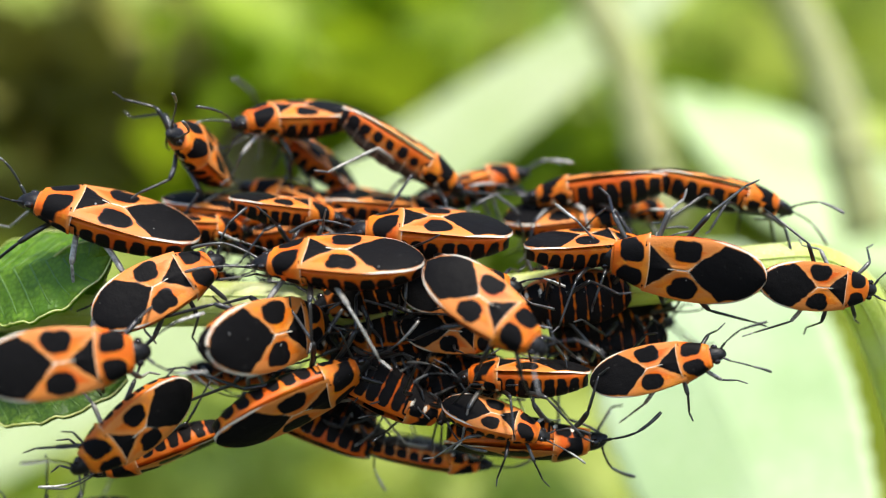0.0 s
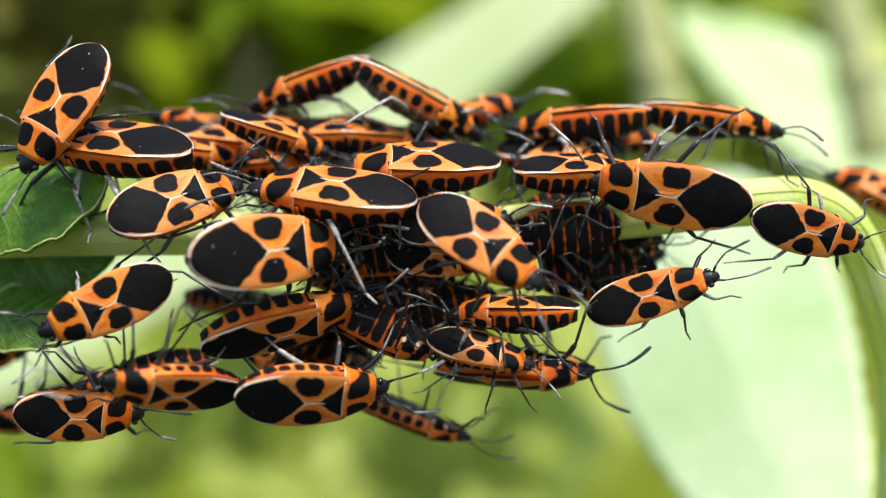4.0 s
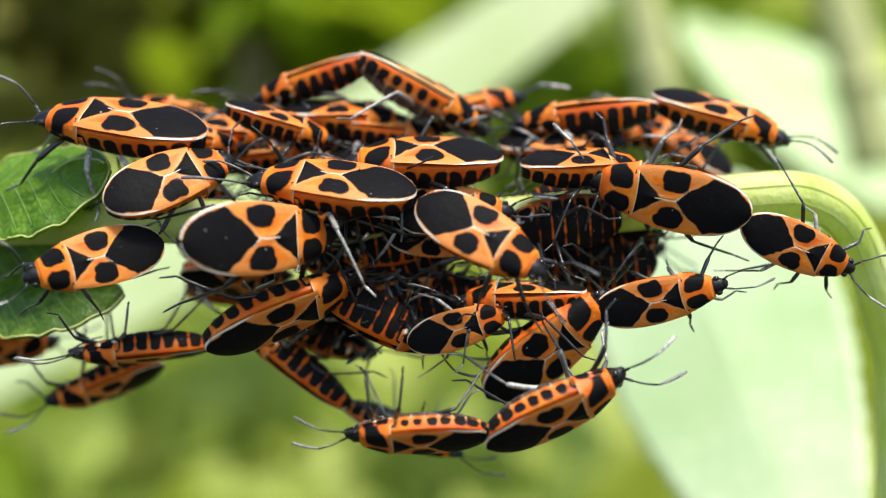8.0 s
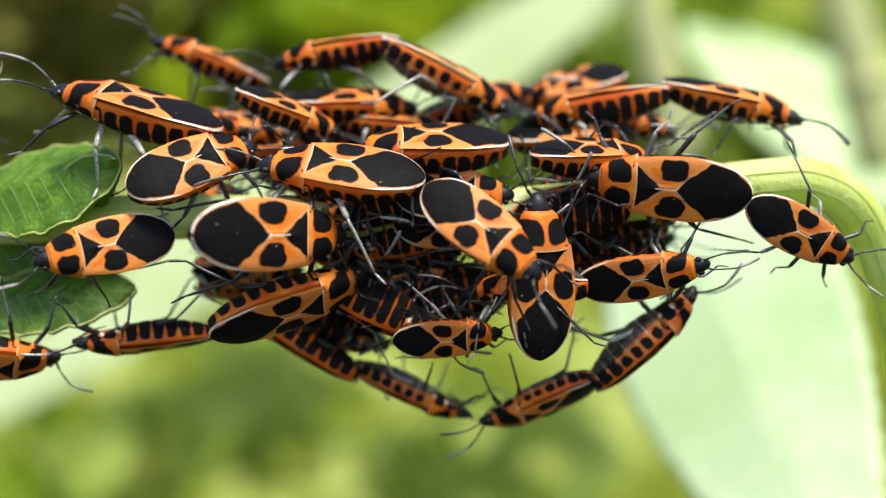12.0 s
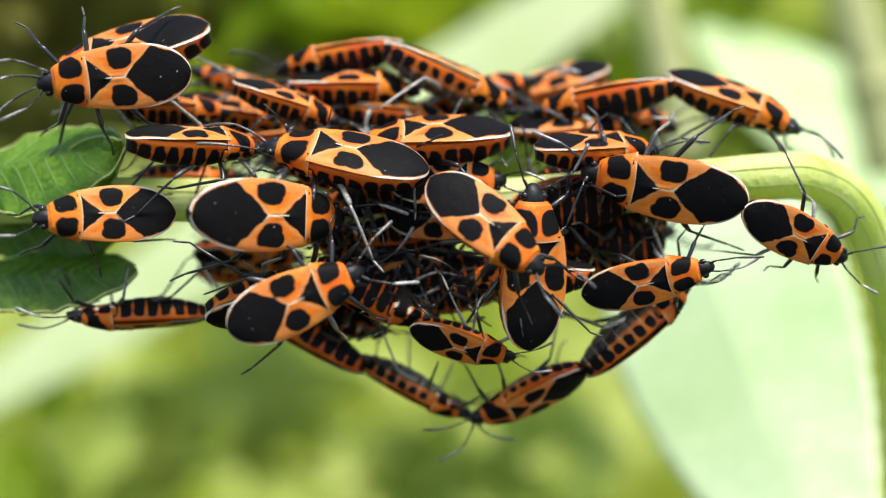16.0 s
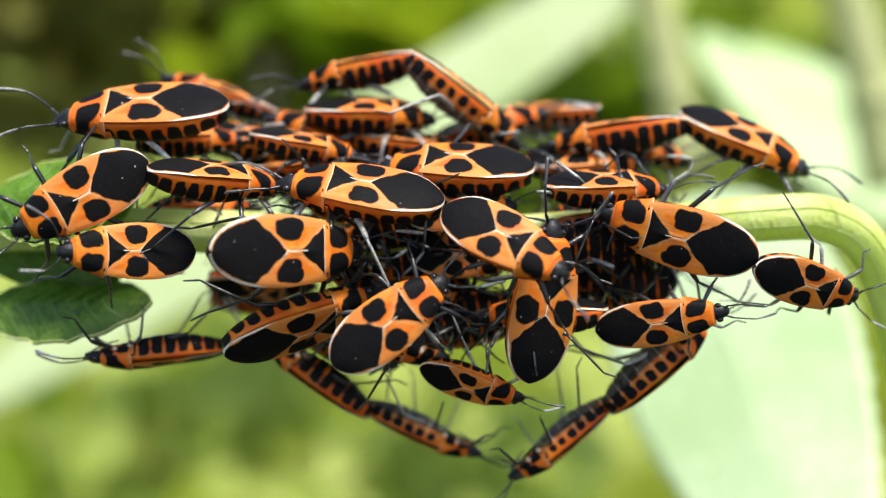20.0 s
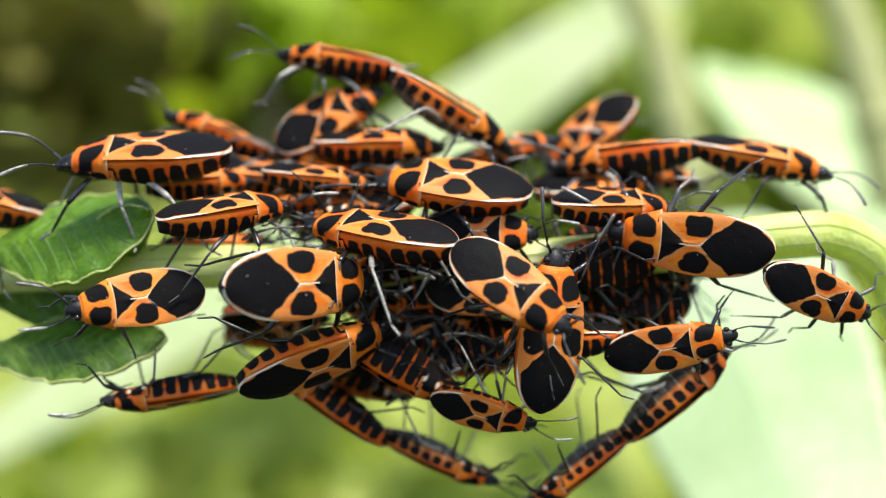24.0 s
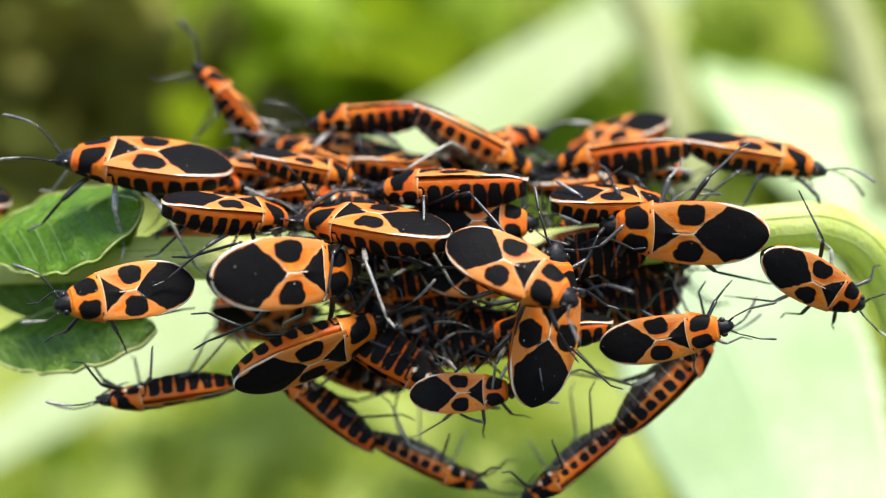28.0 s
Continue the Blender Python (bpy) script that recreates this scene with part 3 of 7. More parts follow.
def limb(name, a, c, r0, r1, bow=0.0, sides=8, mat=leg_cuticle):
    a, c = Vector(a) * U, Vector(c) * U
    pts, rad = [], []
    for i in range(8):
        t = i / 7
        pts.append(a.lerp(c, t) + Vector((0, 0, bow * U * math.sin(math.pi * t))))
        rad.append((r0 + (r1 - r0) * t) * U * (1.0 if 0 < i < 7 else 0.7))
    v, f = tube(pts, rad, sides)
    return sheet_mesh(name, v, f, mat)


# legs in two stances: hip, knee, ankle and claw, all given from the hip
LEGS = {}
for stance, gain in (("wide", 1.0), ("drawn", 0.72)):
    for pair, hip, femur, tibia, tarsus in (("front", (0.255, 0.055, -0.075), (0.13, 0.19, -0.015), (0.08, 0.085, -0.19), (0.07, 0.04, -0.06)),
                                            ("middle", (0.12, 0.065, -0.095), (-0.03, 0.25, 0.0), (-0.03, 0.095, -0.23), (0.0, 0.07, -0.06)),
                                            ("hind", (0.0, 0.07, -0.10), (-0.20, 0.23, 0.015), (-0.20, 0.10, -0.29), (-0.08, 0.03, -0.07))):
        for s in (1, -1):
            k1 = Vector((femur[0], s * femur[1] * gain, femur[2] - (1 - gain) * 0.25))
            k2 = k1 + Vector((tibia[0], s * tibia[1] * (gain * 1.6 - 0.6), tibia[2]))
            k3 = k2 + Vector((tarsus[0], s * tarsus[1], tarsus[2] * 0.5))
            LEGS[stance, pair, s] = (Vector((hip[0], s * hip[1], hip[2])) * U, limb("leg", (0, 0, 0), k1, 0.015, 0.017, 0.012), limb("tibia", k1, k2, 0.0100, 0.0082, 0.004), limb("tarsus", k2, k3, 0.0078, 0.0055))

ANTENNA = {}
for s in (1, -1):
    a0, a1, a2, a3 = Vector((0, 0, 0)), Vector((0.055, s * 0.045, 0.02)), Vector((0.19, s * 0.11, 0.05)), Vector((0.36, s * 0.14, -0.01))
    ANTENNA[s] = (Vector((0.412, s * 0.032, 0.0)) * U, limb("antenna", a0, a1, 0.0095, 0.0095, 0, 6), limb("segment", a1, a2, 0.0066, 0.0074, 0.006, 6), limb("tip", a2, a3, 0.0085, 0.0125, 0.008, 7, tip_cuticle))

WINGS = {s: wing_mesh(s) for s in (1, -1)}
BODY = {"spotted": abdomen_mesh(True), "barred": abdomen_mesh(False), "thorax": thorax_mesh(), "pronotum": pronotum_mesh(), "scutellum": scutellum_mesh(), "head": head_mesh()}
EYES = {s: ball_mesh("eye", (0.377, s * 0.062, 0.012), 0.024, eye_gloss) for s in (1, -1)}
BEAK = limb("beak", (0.442, 0, -0.02), (0.22, 0, -0.125), 0.010, 0.006, -0.02)


def bug(length, label, group, seed=0, m=None, stance=None, slim=1.0, spotted=False, downy=0.30):
    """One seed bug: body shells, wings, six jointed legs and two antennae on an Empty at its middle. downy: share of
    legs in the pale glint grey.
    """
    rng = random.Random(seed)
    ob = tagged(new("seed_bug"), label, "bug", group)
    ob.matrix_basis = m
    ob.scale = (length / 9.9, length / 10 * slim, length / 10 * slim)
    put("abdomen", BODY["spotted" if spotted else "barred"], ob)
    for key in ("thorax", "pronotum", "scutellum"):
        put(key, BODY[key], ob)
    head = put("head", BODY["head"], ob, None, "black head")
    for s in (1, -1):
        put("eye", EYES[s], head)
        put("forewing", WINGS[s], ob, None, "orange forewing with black spot and black tip")
    put("beak", BEAK, head)
    stance = stance or rng.choice(("wide", "drawn"))
    for pair in ("front", "middle", "hind"):
        for s in (1, -1):
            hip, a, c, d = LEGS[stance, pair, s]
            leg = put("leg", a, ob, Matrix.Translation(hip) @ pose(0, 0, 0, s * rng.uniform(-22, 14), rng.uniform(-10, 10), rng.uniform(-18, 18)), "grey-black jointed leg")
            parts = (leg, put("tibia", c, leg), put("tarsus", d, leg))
            if rng.random() < downy:  # some legs take the pale grey of hairs and painted glints
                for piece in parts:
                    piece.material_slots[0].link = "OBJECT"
                    piece.material_slots[0].material = downy_glint_leg
    for s in (1, -1):
        root, a, c, d = ANTENNA[s]
        ant = put("antenna", a, ob, Matrix.Translation(root) @ pose(0, 0, 0, rng.uniform(-15, 15), rng.uniform(-35, 25), rng.uniform(-25, 25)), "thin grey antenna")
        put("segment", c, ant)
        put("tip", d, ant)
    return ob


def feel(ob, seed):
    """The antennae sway slowly."""
    rng = random.Random(seed + 5)
    for c in ob.children:
        if c.name.startswith("antenna"):
            base = c.matrix_basis.copy()
            rows = [(t, base @ pose(0, 0, 0, rng.uniform(-8, 8), rng.uniform(-16, 16), rng.uniform(-14, 14))) for t in (0, 3, 6.5, 10, 13, 16, 19, 22, 25)]
            walk(c, rows + [(28, rows[0][1])])


def stride(ob, span):
    """The legs swing in two sets of three while it walks; the antennae sway."""
    start, end = span
    feel(ob, 11)
    legs = [c for c in ob.children if c.name.startswith("leg")]
    for i, c in enumerate(legs):
        base = c.matrix_basis.copy()
        rows, t, swing = [(0, base)] if start > 0 else [], float(start), 1 if i in (0, 3, 4) else -1
        while t < end:
            rows.append((t, base @ pose(0, 0, 0, 0, 0, 11 * swing)))
            swing, t = -swing, t + 0.4
        rows.append((end, base))
        walk(c, rows + ([(28, base)] if end < 28 else []))


upper_left_bug = bug(12.24, 'orange and black seed bug standing at the leaf tip', 'bugs of the cluster', seed=36, m=at(-22.24, -2.9, 7.4, -38.33, -14.16, -170.64), slim=0.91)
left_male = bug(9.12, 'orange and black seed bug joined at the tail, back shown', 'bugs of the cluster', seed=64, m=at(-19.74, -6.96, -5.78, -113.19, 36.29, -154.14), slim=0.97)
left_female = bug(11.29, 'large orange and black seed bug with dusty black wing tips', 'bugs of the cluster', seed=73, m=at(-11.07, -6.01, -0.1, 90.2, -8.37, 51.6), slim=0.97)
small_left_bug = bug(9.55, 'small orange and black seed bug with a pale wing rim', 'bugs of the cluster', seed=17, m=at(-17.99, -4.95, 2.8, 65.85, -26.79, 24.16), slim=0.99)
low_left_male = bug(9.76, 'orange and black seed bug hanging back downward, belly bars showing', 'bugs of the cluster', seed=12, m=at(-19.37, -1, -7.78, -170.2, 17.6, -165.5), slim=0.84)
low_left_female = bug(11.48, 'orange and black seed bug with its wings turned downward, mating', 'bugs of the cluster', seed=21, m=at(-9.62, -5, -4.1, 141.66, -24, 15.78), slim=0.88)
low_chain_female = bug(10.2, 'orange and black seed bug hanging low with banded belly', 'bugs of the cluster', seed=12, m=at(-10.13, 1.75, -6.31, 175.2, -25.1, -176.7), slim=0.82)
low_chain_male = bug(9.5, 'orange and black seed bug hanging low, tail joined to another', 'bugs of the cluster', seed=3, m=at(-1.46, 2.91, -8.85, -178.3, 10.2, -1.2), slim=0.8, spotted=True)
low_centre_bug = bug(7.48, 'small orange and black seed bug clinging low in the cluster', 'bugs of the cluster', seed=32, m=at(2.86, -4, -6.04, 45.2, 17.5, -4.4), slim=0.86)
upright_bug = bug(11.19, 'orange and black seed bug standing head up, back shown', 'bugs of the cluster', seed=20, m=at(5, -1.35, -7.42, 167.52, 2.02, -7.37), slim=0.96)
row_bug = bug(9.13, 'orange and black seed bug in the lower row, half covered', 'bugs of the cluster', seed=78, m=at(4.24, -3, -3.23, -10.5, -0.2, 176))
centre_bug = bug(9.51, 'orange and black seed bug lying aslant on the others, back shown', 'bugs of the cluster', seed=84, m=at(2.15, -9.01, 0.97, 59.75, 36.67, -18.94), slim=0.96)
right_female = bug(11.25, 'large orange and black seed bug on the stem, back shown', 'bugs of the cluster', seed=91, m=at(14.07, -4.98, 3.67, -107.22, -9.27, 166.25), slim=0.90)
right_male = bug(8.59, "small orange and black seed bug at the stem's bend, mating", 'bugs of the cluster', seed=82, m=at(23.31, -5.02, 2.16, 100.46, 4.59, 11.78), slim=0.89)
low_right_bug = bug(9.04, 'orange and black seed bug on the lower side of the cluster', 'bugs of the cluster', seed=30, m=at(13.01, -5.17, -2.75, 78.23, -12.88, -16.87), slim=0.82)
walking_female = bug(10.14, 'large orange and black seed bug with a mate at its tail', 'bugs of the cluster', seed=7, m=at(-22.15, -10.63, -1.54, 88.7, -6.4, 16.8), spotted=True)
walking_male = bug(9.3, 'orange and black seed bug dragged backward by its mate', 'bugs of the cluster', seed=95, m=at(-30.74, -13.65, -0.74, -89.2, -13.4, -157), slim=0.88, spotted=True)
upper_right_male = bug(10.44, 'orange and black seed bug atop the cluster, mating', 'bugs of the cluster', seed=54, m=at(19.09, 2, 8.86, 5, 16.3, -12), slim=0.92)
upper_right_female = bug(10.96, 'large orange and black seed bug seen from its barred side', 'bugs of the cluster', seed=63, m=at(10.07, 3, 9.36, -3.2, 5.6, 171.8), slim=0.92)
late_bug = bug(9.2, 'orange and black seed bug half hidden behind the others', 'bugs of the cluster', seed=59, m=at(45.79, 10.95, 18.51, -38, 1.5, 153.1), spotted=True)
right_middle_bug = bug(8.88, 'orange and black seed bug in the middle row', 'bugs of the cluster', seed=24, m=at(9.18, -3.02, 4.96, 23.18, -0.87, 5.31), slim=0.98)
top_middle_bug = bug(11.11, 'orange and black seed bug with barred flank', 'bugs of the cluster', seed=15, m=at(-1.54, -3.02, 6.07, -27.04, -2.95, -176.77), slim=0.98)
middle_bug = bug(11.40, 'orange and black seed bug with glossy wing tips', 'bugs of the cluster', seed=66, m=at(-7.32, -5.99, 4.08, -38.51, -2.28, 173.83), slim=0.87)
top_female = bug(11.05, 'orange and black seed bug arched over the top of the cluster', 'bugs of the cluster', seed=82, m=at(-2.75, 2.92, 11.98, 9.1, 34.2, 5.6), slim=0.95, spotted=True)
top_male = bug(9.70, 'orange and black seed bug lifted above the cluster, mating', 'bugs of the cluster', seed=73, m=at(-10.76, 2.75, 14.63, -27.8, 7.2, -155), slim=0.95)
climbing_bug = bug(9.24, 'orange and black seed bug walking over the cluster', 'bugs of the cluster', seed=86, m=at(-46.59, 0, -1.99, 148.7, 4.8, 29))
guest_bug = bug(9.80, 'orange and black seed bug passing behind the upper row', 'bugs of the cluster', seed=92, m=at(-6.77, 4.5, 8.07, 21, 1.4, 3.7))
upper_back_bug = bug(9.4, 'orange and black seed bug climbing behind the upper row', 'bugs of the cluster', seed=10, m=at(-10.41, 7, 13.03, -35.4, -34.7, -155.8), slim=0.88)
upper_row_bug = bug(8.27, 'orange and black seed bug in the upper row, flank showing', 'bugs of the cluster', seed=50, m=at(-10.57, 0, 8.01, 20.5, 9.4, 7.5), slim=0.9)
left_back_bug = bug(8.18, 'orange and black seed bug wedged behind another row', 'bugs of the cluster', seed=75, m=at(-17.01, 1.5, 7.01, 12.6, 3, 11))
pacing_bug = bug(9.92, 'orange and black seed bug walking about the leaf tip', 'bugs of the cluster', seed=69, m=at(-17.11, 2, 12.26, -67.3, -10.5, -102.9))
inner_bug = bug(8.2, 'orange and black seed bug deep in the cluster', 'bugs of the cluster', seed=80, m=at(0.95, -3, 2.39, 82.5, -1.2, -0.7), stance='drawn', downy=0.03)
stem_bug = bug(8.6, 'dark orange and black seed bug under the stem in shade', 'bugs of the cluster', seed=78, m=at(-18.59, 3, 3.28, 151.8, -4.9, 11))
shaded_bug = bug(8.6, 'orange and black seed bug in the shaded middle of the cluster', 'bugs of the cluster', seed=60, m=at(-1.71, 0.5, -3.53, -75, 7.8, -0.3), stance='drawn', downy=0.03)
belly_bug = bug(9.48, 'orange and black seed bug with its dark banded belly showing', 'bugs of the cluster', seed=76, m=at(-3.87, -2, -4.16, -153.5, 26.3, 0.4), stance='drawn', downy=0.03)
blurred_bug = bug(9, 'dark orange and black seed bug behind the cluster', 'bugs of the cluster', seed=1, m=at(-15.31, 11, -3.32, -172.3, 3.6, 8.2))
under_stem_bug = bug(9, 'dark orange and black seed bug clinging below the stem', 'bugs of the cluster', seed=36, m=at(12.43, 8, 0.36, -140.1, 5.5, -8.7))
dark_bug = bug(7.59, 'orange and black seed bug with only its black wing tip lit', 'bugs of the cluster', seed=55, m=at(0.5, -1.8, -0.27, 89.7, 8, -1.3), stance='drawn', downy=0.03)
passing_bug = bug(8.4, 'orange and black seed bug walking below the leaf', 'bugs of the cluster', seed=6, m=at(-39.27, 0, -6.03, 146.1, 3, 24.9))
trailing_bug = bug(9, 'orange and black seed bug low beside the leaf, out of focus', 'bugs of the cluster', seed=10, m=at(-26.96, 5, -13.36, -151.2, 13.5, -161.3))
core_bug_a = bug(9.3, 'dark orange and black seed bug packed inside the cluster', 'bugs of the cluster', seed=60, m=at(-7, 1, -0.51, 120.7, -14.1, -176.5), stance='drawn', downy=0.03)
core_bug_b = bug(9.3, 'dark orange and black seed bug packed inside the cluster', 'bugs of the cluster', seed=61, m=at(-2.11, 2, -3.39, -82.8, -18.4, 1.3), stance='drawn', downy=0.03)
core_bug_c = bug(9.3, 'dark orange and black seed bug packed inside the cluster', 'bugs of the cluster', seed=62, m=at(-1.32, 2.5, 2.76, 61.5, 9.9, 0.1), stance='drawn', downy=0.03)
core_bug_d = bug(9.3, 'dark orange and black seed bug packed inside the cluster', 'bugs of the cluster', seed=63, m=at(-3.96, 4, 8.28, 15.1, 7.6, 2.3), stance='drawn', downy=0.03)
core_bug_e = bug(9.3, 'dark orange and black seed bug packed inside the cluster', 'bugs of the cluster', seed=64, m=at(10.13, 2, -1.21, 111.2, 6.2, 172.3), stance='drawn', downy=0.03)
core_bug_f = bug(9.3, 'dark orange and black seed bug packed inside the cluster', 'bugs of the cluster', seed=65, m=at(-8.74, 3, 5.38, -33.4, 17.9, -176.3), stance='drawn', downy=0.03)
core_bug_g = bug(9.3, 'dark orange and black seed bug packed inside the cluster', 'bugs of the cluster', seed=66, m=at(8.56, 3.5, 7.42, 34.5, -1.8, -6.8), stance='drawn', downy=0.03)
core_bug_h = bug(9.3, 'dark orange and black seed bug packed inside the cluster', 'bugs of the cluster', seed=67, m=at(-8.32, 3, -5.43, -124.5, 29.4, 2.3), stance='drawn', downy=0.03)
core_bug_i = bug(9.3, 'dark orange and black seed bug packed inside the cluster', 'bugs of the cluster', seed=68, m=at(-2.68, 0, -0.4, 75.7, 20.5, -179), stance='drawn', downy=0.03)
core_bug_j = bug(9.3, 'dark orange and black seed bug packed inside the cluster', 'bugs of the cluster', seed=69, m=at(-0.55, 0.5, -3.9, 113.1, 11.9, 180), stance='drawn', downy=0.03)
core_bug_k = bug(9.3, 'dark orange and black seed bug packed inside the cluster', 'bugs of the cluster', seed=70, m=at(-4.44, 0.5, -1.18, 91.2, -17.5, -178.4), stance='drawn', downy=0.03)
core_bug_l = bug(9.3, 'dark orange and black seed bug packed inside the cluster', 'bugs of the cluster', seed=71, m=at(-2.88, 0.5, 0.76, -59.8, 47.5, 1.1), stance='drawn', downy=0.03)
core_bug_m = bug(9.3, 'dark orange and black seed bug packed inside the cluster', 'bugs of the cluster', seed=72, m=at(-4.92, -2, 2.64, 78.4, 17.4, -178.1), stance='drawn', downy=0.03)
core_bug_n = bug(9.3, 'dark orange and black seed bug packed inside the cluster', 'bugs of the cluster', seed=73, m=at(-8.03, -1, 4.29, 102.4, -8.7, -175.1), stance='drawn', downy=0.03)
core_bug_o = bug(9.3, 'dark orange and black seed bug packed inside the cluster', 'bugs of the cluster', seed=74, m=at(-10.77, 5, 9.21, -17.8, -15.9, -172.4), stance='drawn', downy=0.03)
core_bug_p = bug(9.3, 'dark orange and black seed bug packed inside the cluster', 'bugs of the cluster', seed=75, m=at(-5.72, 7, 8.9, -21.1, -11.3, -175.9), stance='drawn', downy=0.03)
core_bug_q = bug(9.3, 'dark orange and black seed bug packed inside the cluster', 'bugs of the cluster', seed=76, m=at(1.95, 7, 10.23, 16.3, -14.7, -3.8), stance='drawn', downy=0.03)
core_bug_r = bug(9.3, 'dark orange and black seed bug packed inside the cluster', 'bugs of the cluster', seed=77, m=at(-15.35, 4, 8.3, 23.1, 8.8, 9.8), stance='drawn', downy=0.03)
core_bug_s = bug(9.3, 'dark orange and black seed bug packed inside the cluster', 'bugs of the cluster', seed=78, m=at(12.69, 8, 8.83, 13.3, 14.2, -7.6), stance='drawn', downy=0.03)
core_bug_t = bug(9.3, 'dark orange and black seed bug packed inside the cluster', 'bugs of the cluster', seed=79, m=at(-12.41, 5, 6.84, 22.1, -5, 6.7), stance='drawn', downy=0.03)
core_bug_u = bug(9.3, 'dark orange and black seed bug packed inside the cluster', 'bugs of the cluster', seed=80, m=at(-9.73, 5, 4.82, -22.8, -2, -174.6), stance='drawn', downy=0.03)
core_bug_v = bug(9.3, 'dark orange and black seed bug packed inside the cluster', 'bugs of the cluster', seed=81, m=at(7.16, 1.00, 2.78, 118, 24, 176), stance='drawn', downy=0.03)
core_bug_w = bug(9.0, 'dark orange and black seed bug packed inside the cluster', 'bugs of the cluster', seed=83, m=at(11.33, 2.00, 0.29, -128, -12, 4), stance='drawn', downy=0.03)
core_bug_x = bug(9.2, 'dark orange and black seed bug packed inside the cluster', 'bugs of the cluster', seed=83, m=at(-4.28, 0.00, 0.29, 140, 8, 178), stance='drawn', downy=0.03)
core_bug_y = bug(9.2, 'dark orange and black seed bug packed inside the cluster', 'bugs of the cluster', seed=85, m=at(7.30, -1.60, 1.50, 66, 6, 178), stance='drawn', downy=0.03)
core_bug_z = bug(9.2, 'dark orange and black seed bug packed inside the cluster', 'bugs of the cluster', seed=86, m=at(-2.40, 1.00, -3.00, 128, -14, 3), stance='drawn', downy=0.03)


def motions():
    walk(upper_left_bug, [
        (0, at(-22.24, -2.9, 7.4, -38.33, -14.16, -170.64)), (0.5, at(-21.94, -2.91, 7.4, -36.46, -11.72, -168.71)),
        (1, at(-22.44, -2.91, 7.4, -34.97, -12.63, -168.24)), (1.5, at(-22.33, -2.92, 7.36, -35.96, -12.13, -167.75)),
        (2, at(-22.48, -2.92, 7.38, -35.91, -7, -173.23)), (3, at(-22.13, -2.92, 6.84, -34.43, -4.1, 167.1)),
        (5.5, at(-21.7, -2.99, 8.36, -27.36, -8.47, 169.27)), (6, at(-22.1, -2.95, 8.06, -29.46, -8.31, 173.27)),
        (6.5, at(-21.89, -2.94, 8.24, -31.5, -5.19, 173.18)), (7, at(-21.73, -2.93, 8.45, -33.7, -4.59, 174.27)),
        (7.5, at(-21.27, -2.93, 8.12, -34.69, -6.42, 176.99)), (8, at(-21.38, -2.93, 7.96, -35.57, -6.7, 176.15)),
        (8.5, at(-21.16, -2.94, 7.84, -29.85, -7.16, 173.93)), (9, at(-21.09, -2.94, 7.88, -28.55, -8.25, 175.32)),
        (9.5, at(-21.14, -2.95, 7.95, -26.46, -8.95, 176.83)), (10, at(-21.16, -2.95, 8.17, -27.01, -10.46, 178.34)),
        (10.5, at(-21.25, -2.95, 8.4, -28.88, -12.35, 178.48)), (11, at(-21.47, -2.95, 8.37, -29.56, -13.23, 177.28)),
        (11.5, at(-21.47, -2.98, 8.74, -27.16, -14.84, 178.99)), (12, at(-20.98, -3, 8.81, -23.51, -15.21, -179.53)),
        (12.5, at(-20.75, -2.99, 9.06, -22.21, -14.05, 178.88)), (15, at(-21.36, -2.92, 11.12, -35.3, 6.41, 179.33)),
        (16, at(-21.88, -2.88, 11.23, -44.23, 15.73, 177.36)), (17, at(-22.5, -2.9, 9.94, -40.26, 16.53, 176.78)),
        (17.5, at(-22.3, -2.91, 10.17, -39.38, 13.51, 178.74)), (18, at(-22.14, -2.91, 10.24, -37.68, 10.4, -176.82)),
        (18.5, at(-21.96, -2.91, 9.87, -38.81, 8.97, -176.96)), (19, at(-21.79, -2.9, 9.71, -42.52, 7.89, -179.1)),
        (19.5, at(-22.03, -2.9, 9.56, -42.43, 7.3, -178.17)), (20, at(-22.09, -2.9, 9.46, -41.97, 5.77, -177.63)),
        (20.5, at(-22.44, -2.91, 9.61, -40.28, 7, -177.72)), (21, at(-22.67, -2.91, 9.8, -38.5, 8.29, -177.13)),
        (21.5, at(-22.66, -2.91, 9.72, -38.15, 7.81, -176.27)), (23.5, at(-22.59, -2.93, 9.13, -31.67, 2.95, -175.91)),
        (24, at(-22.63, -2.93, 9.04, -31.01, 3.85, -175.84)), (24.5, at(-22.44, -2.93, 8.72, -30.49, 4.83, -176.41)),
        (25, at(-22.42, -2.93, 8.71, -28.01, 5.86, -177.83)), (25.5, at(-22.36, -2.92, 8.59, -30.13, 3.87, -177.4)),
        (26, at(-22.03, -2.91, 8.35, -34.29, -0.75, -175.23)), (26.5, at(-22.23, -2.92, 8.2, -34.6, -0.23, -175.01)),
        (27, at(-22.07, -2.92, 8.06, -35.16, -1.19, -174.88)), (27.5, at(-22.02, -2.92, 7.92, -36.64, -2.93, -174)),
        (28, at(-21.96, -2.92, 7.97, -36.98, -4.72, -172.72)),
    ])
    feel(upper_left_bug, 36)
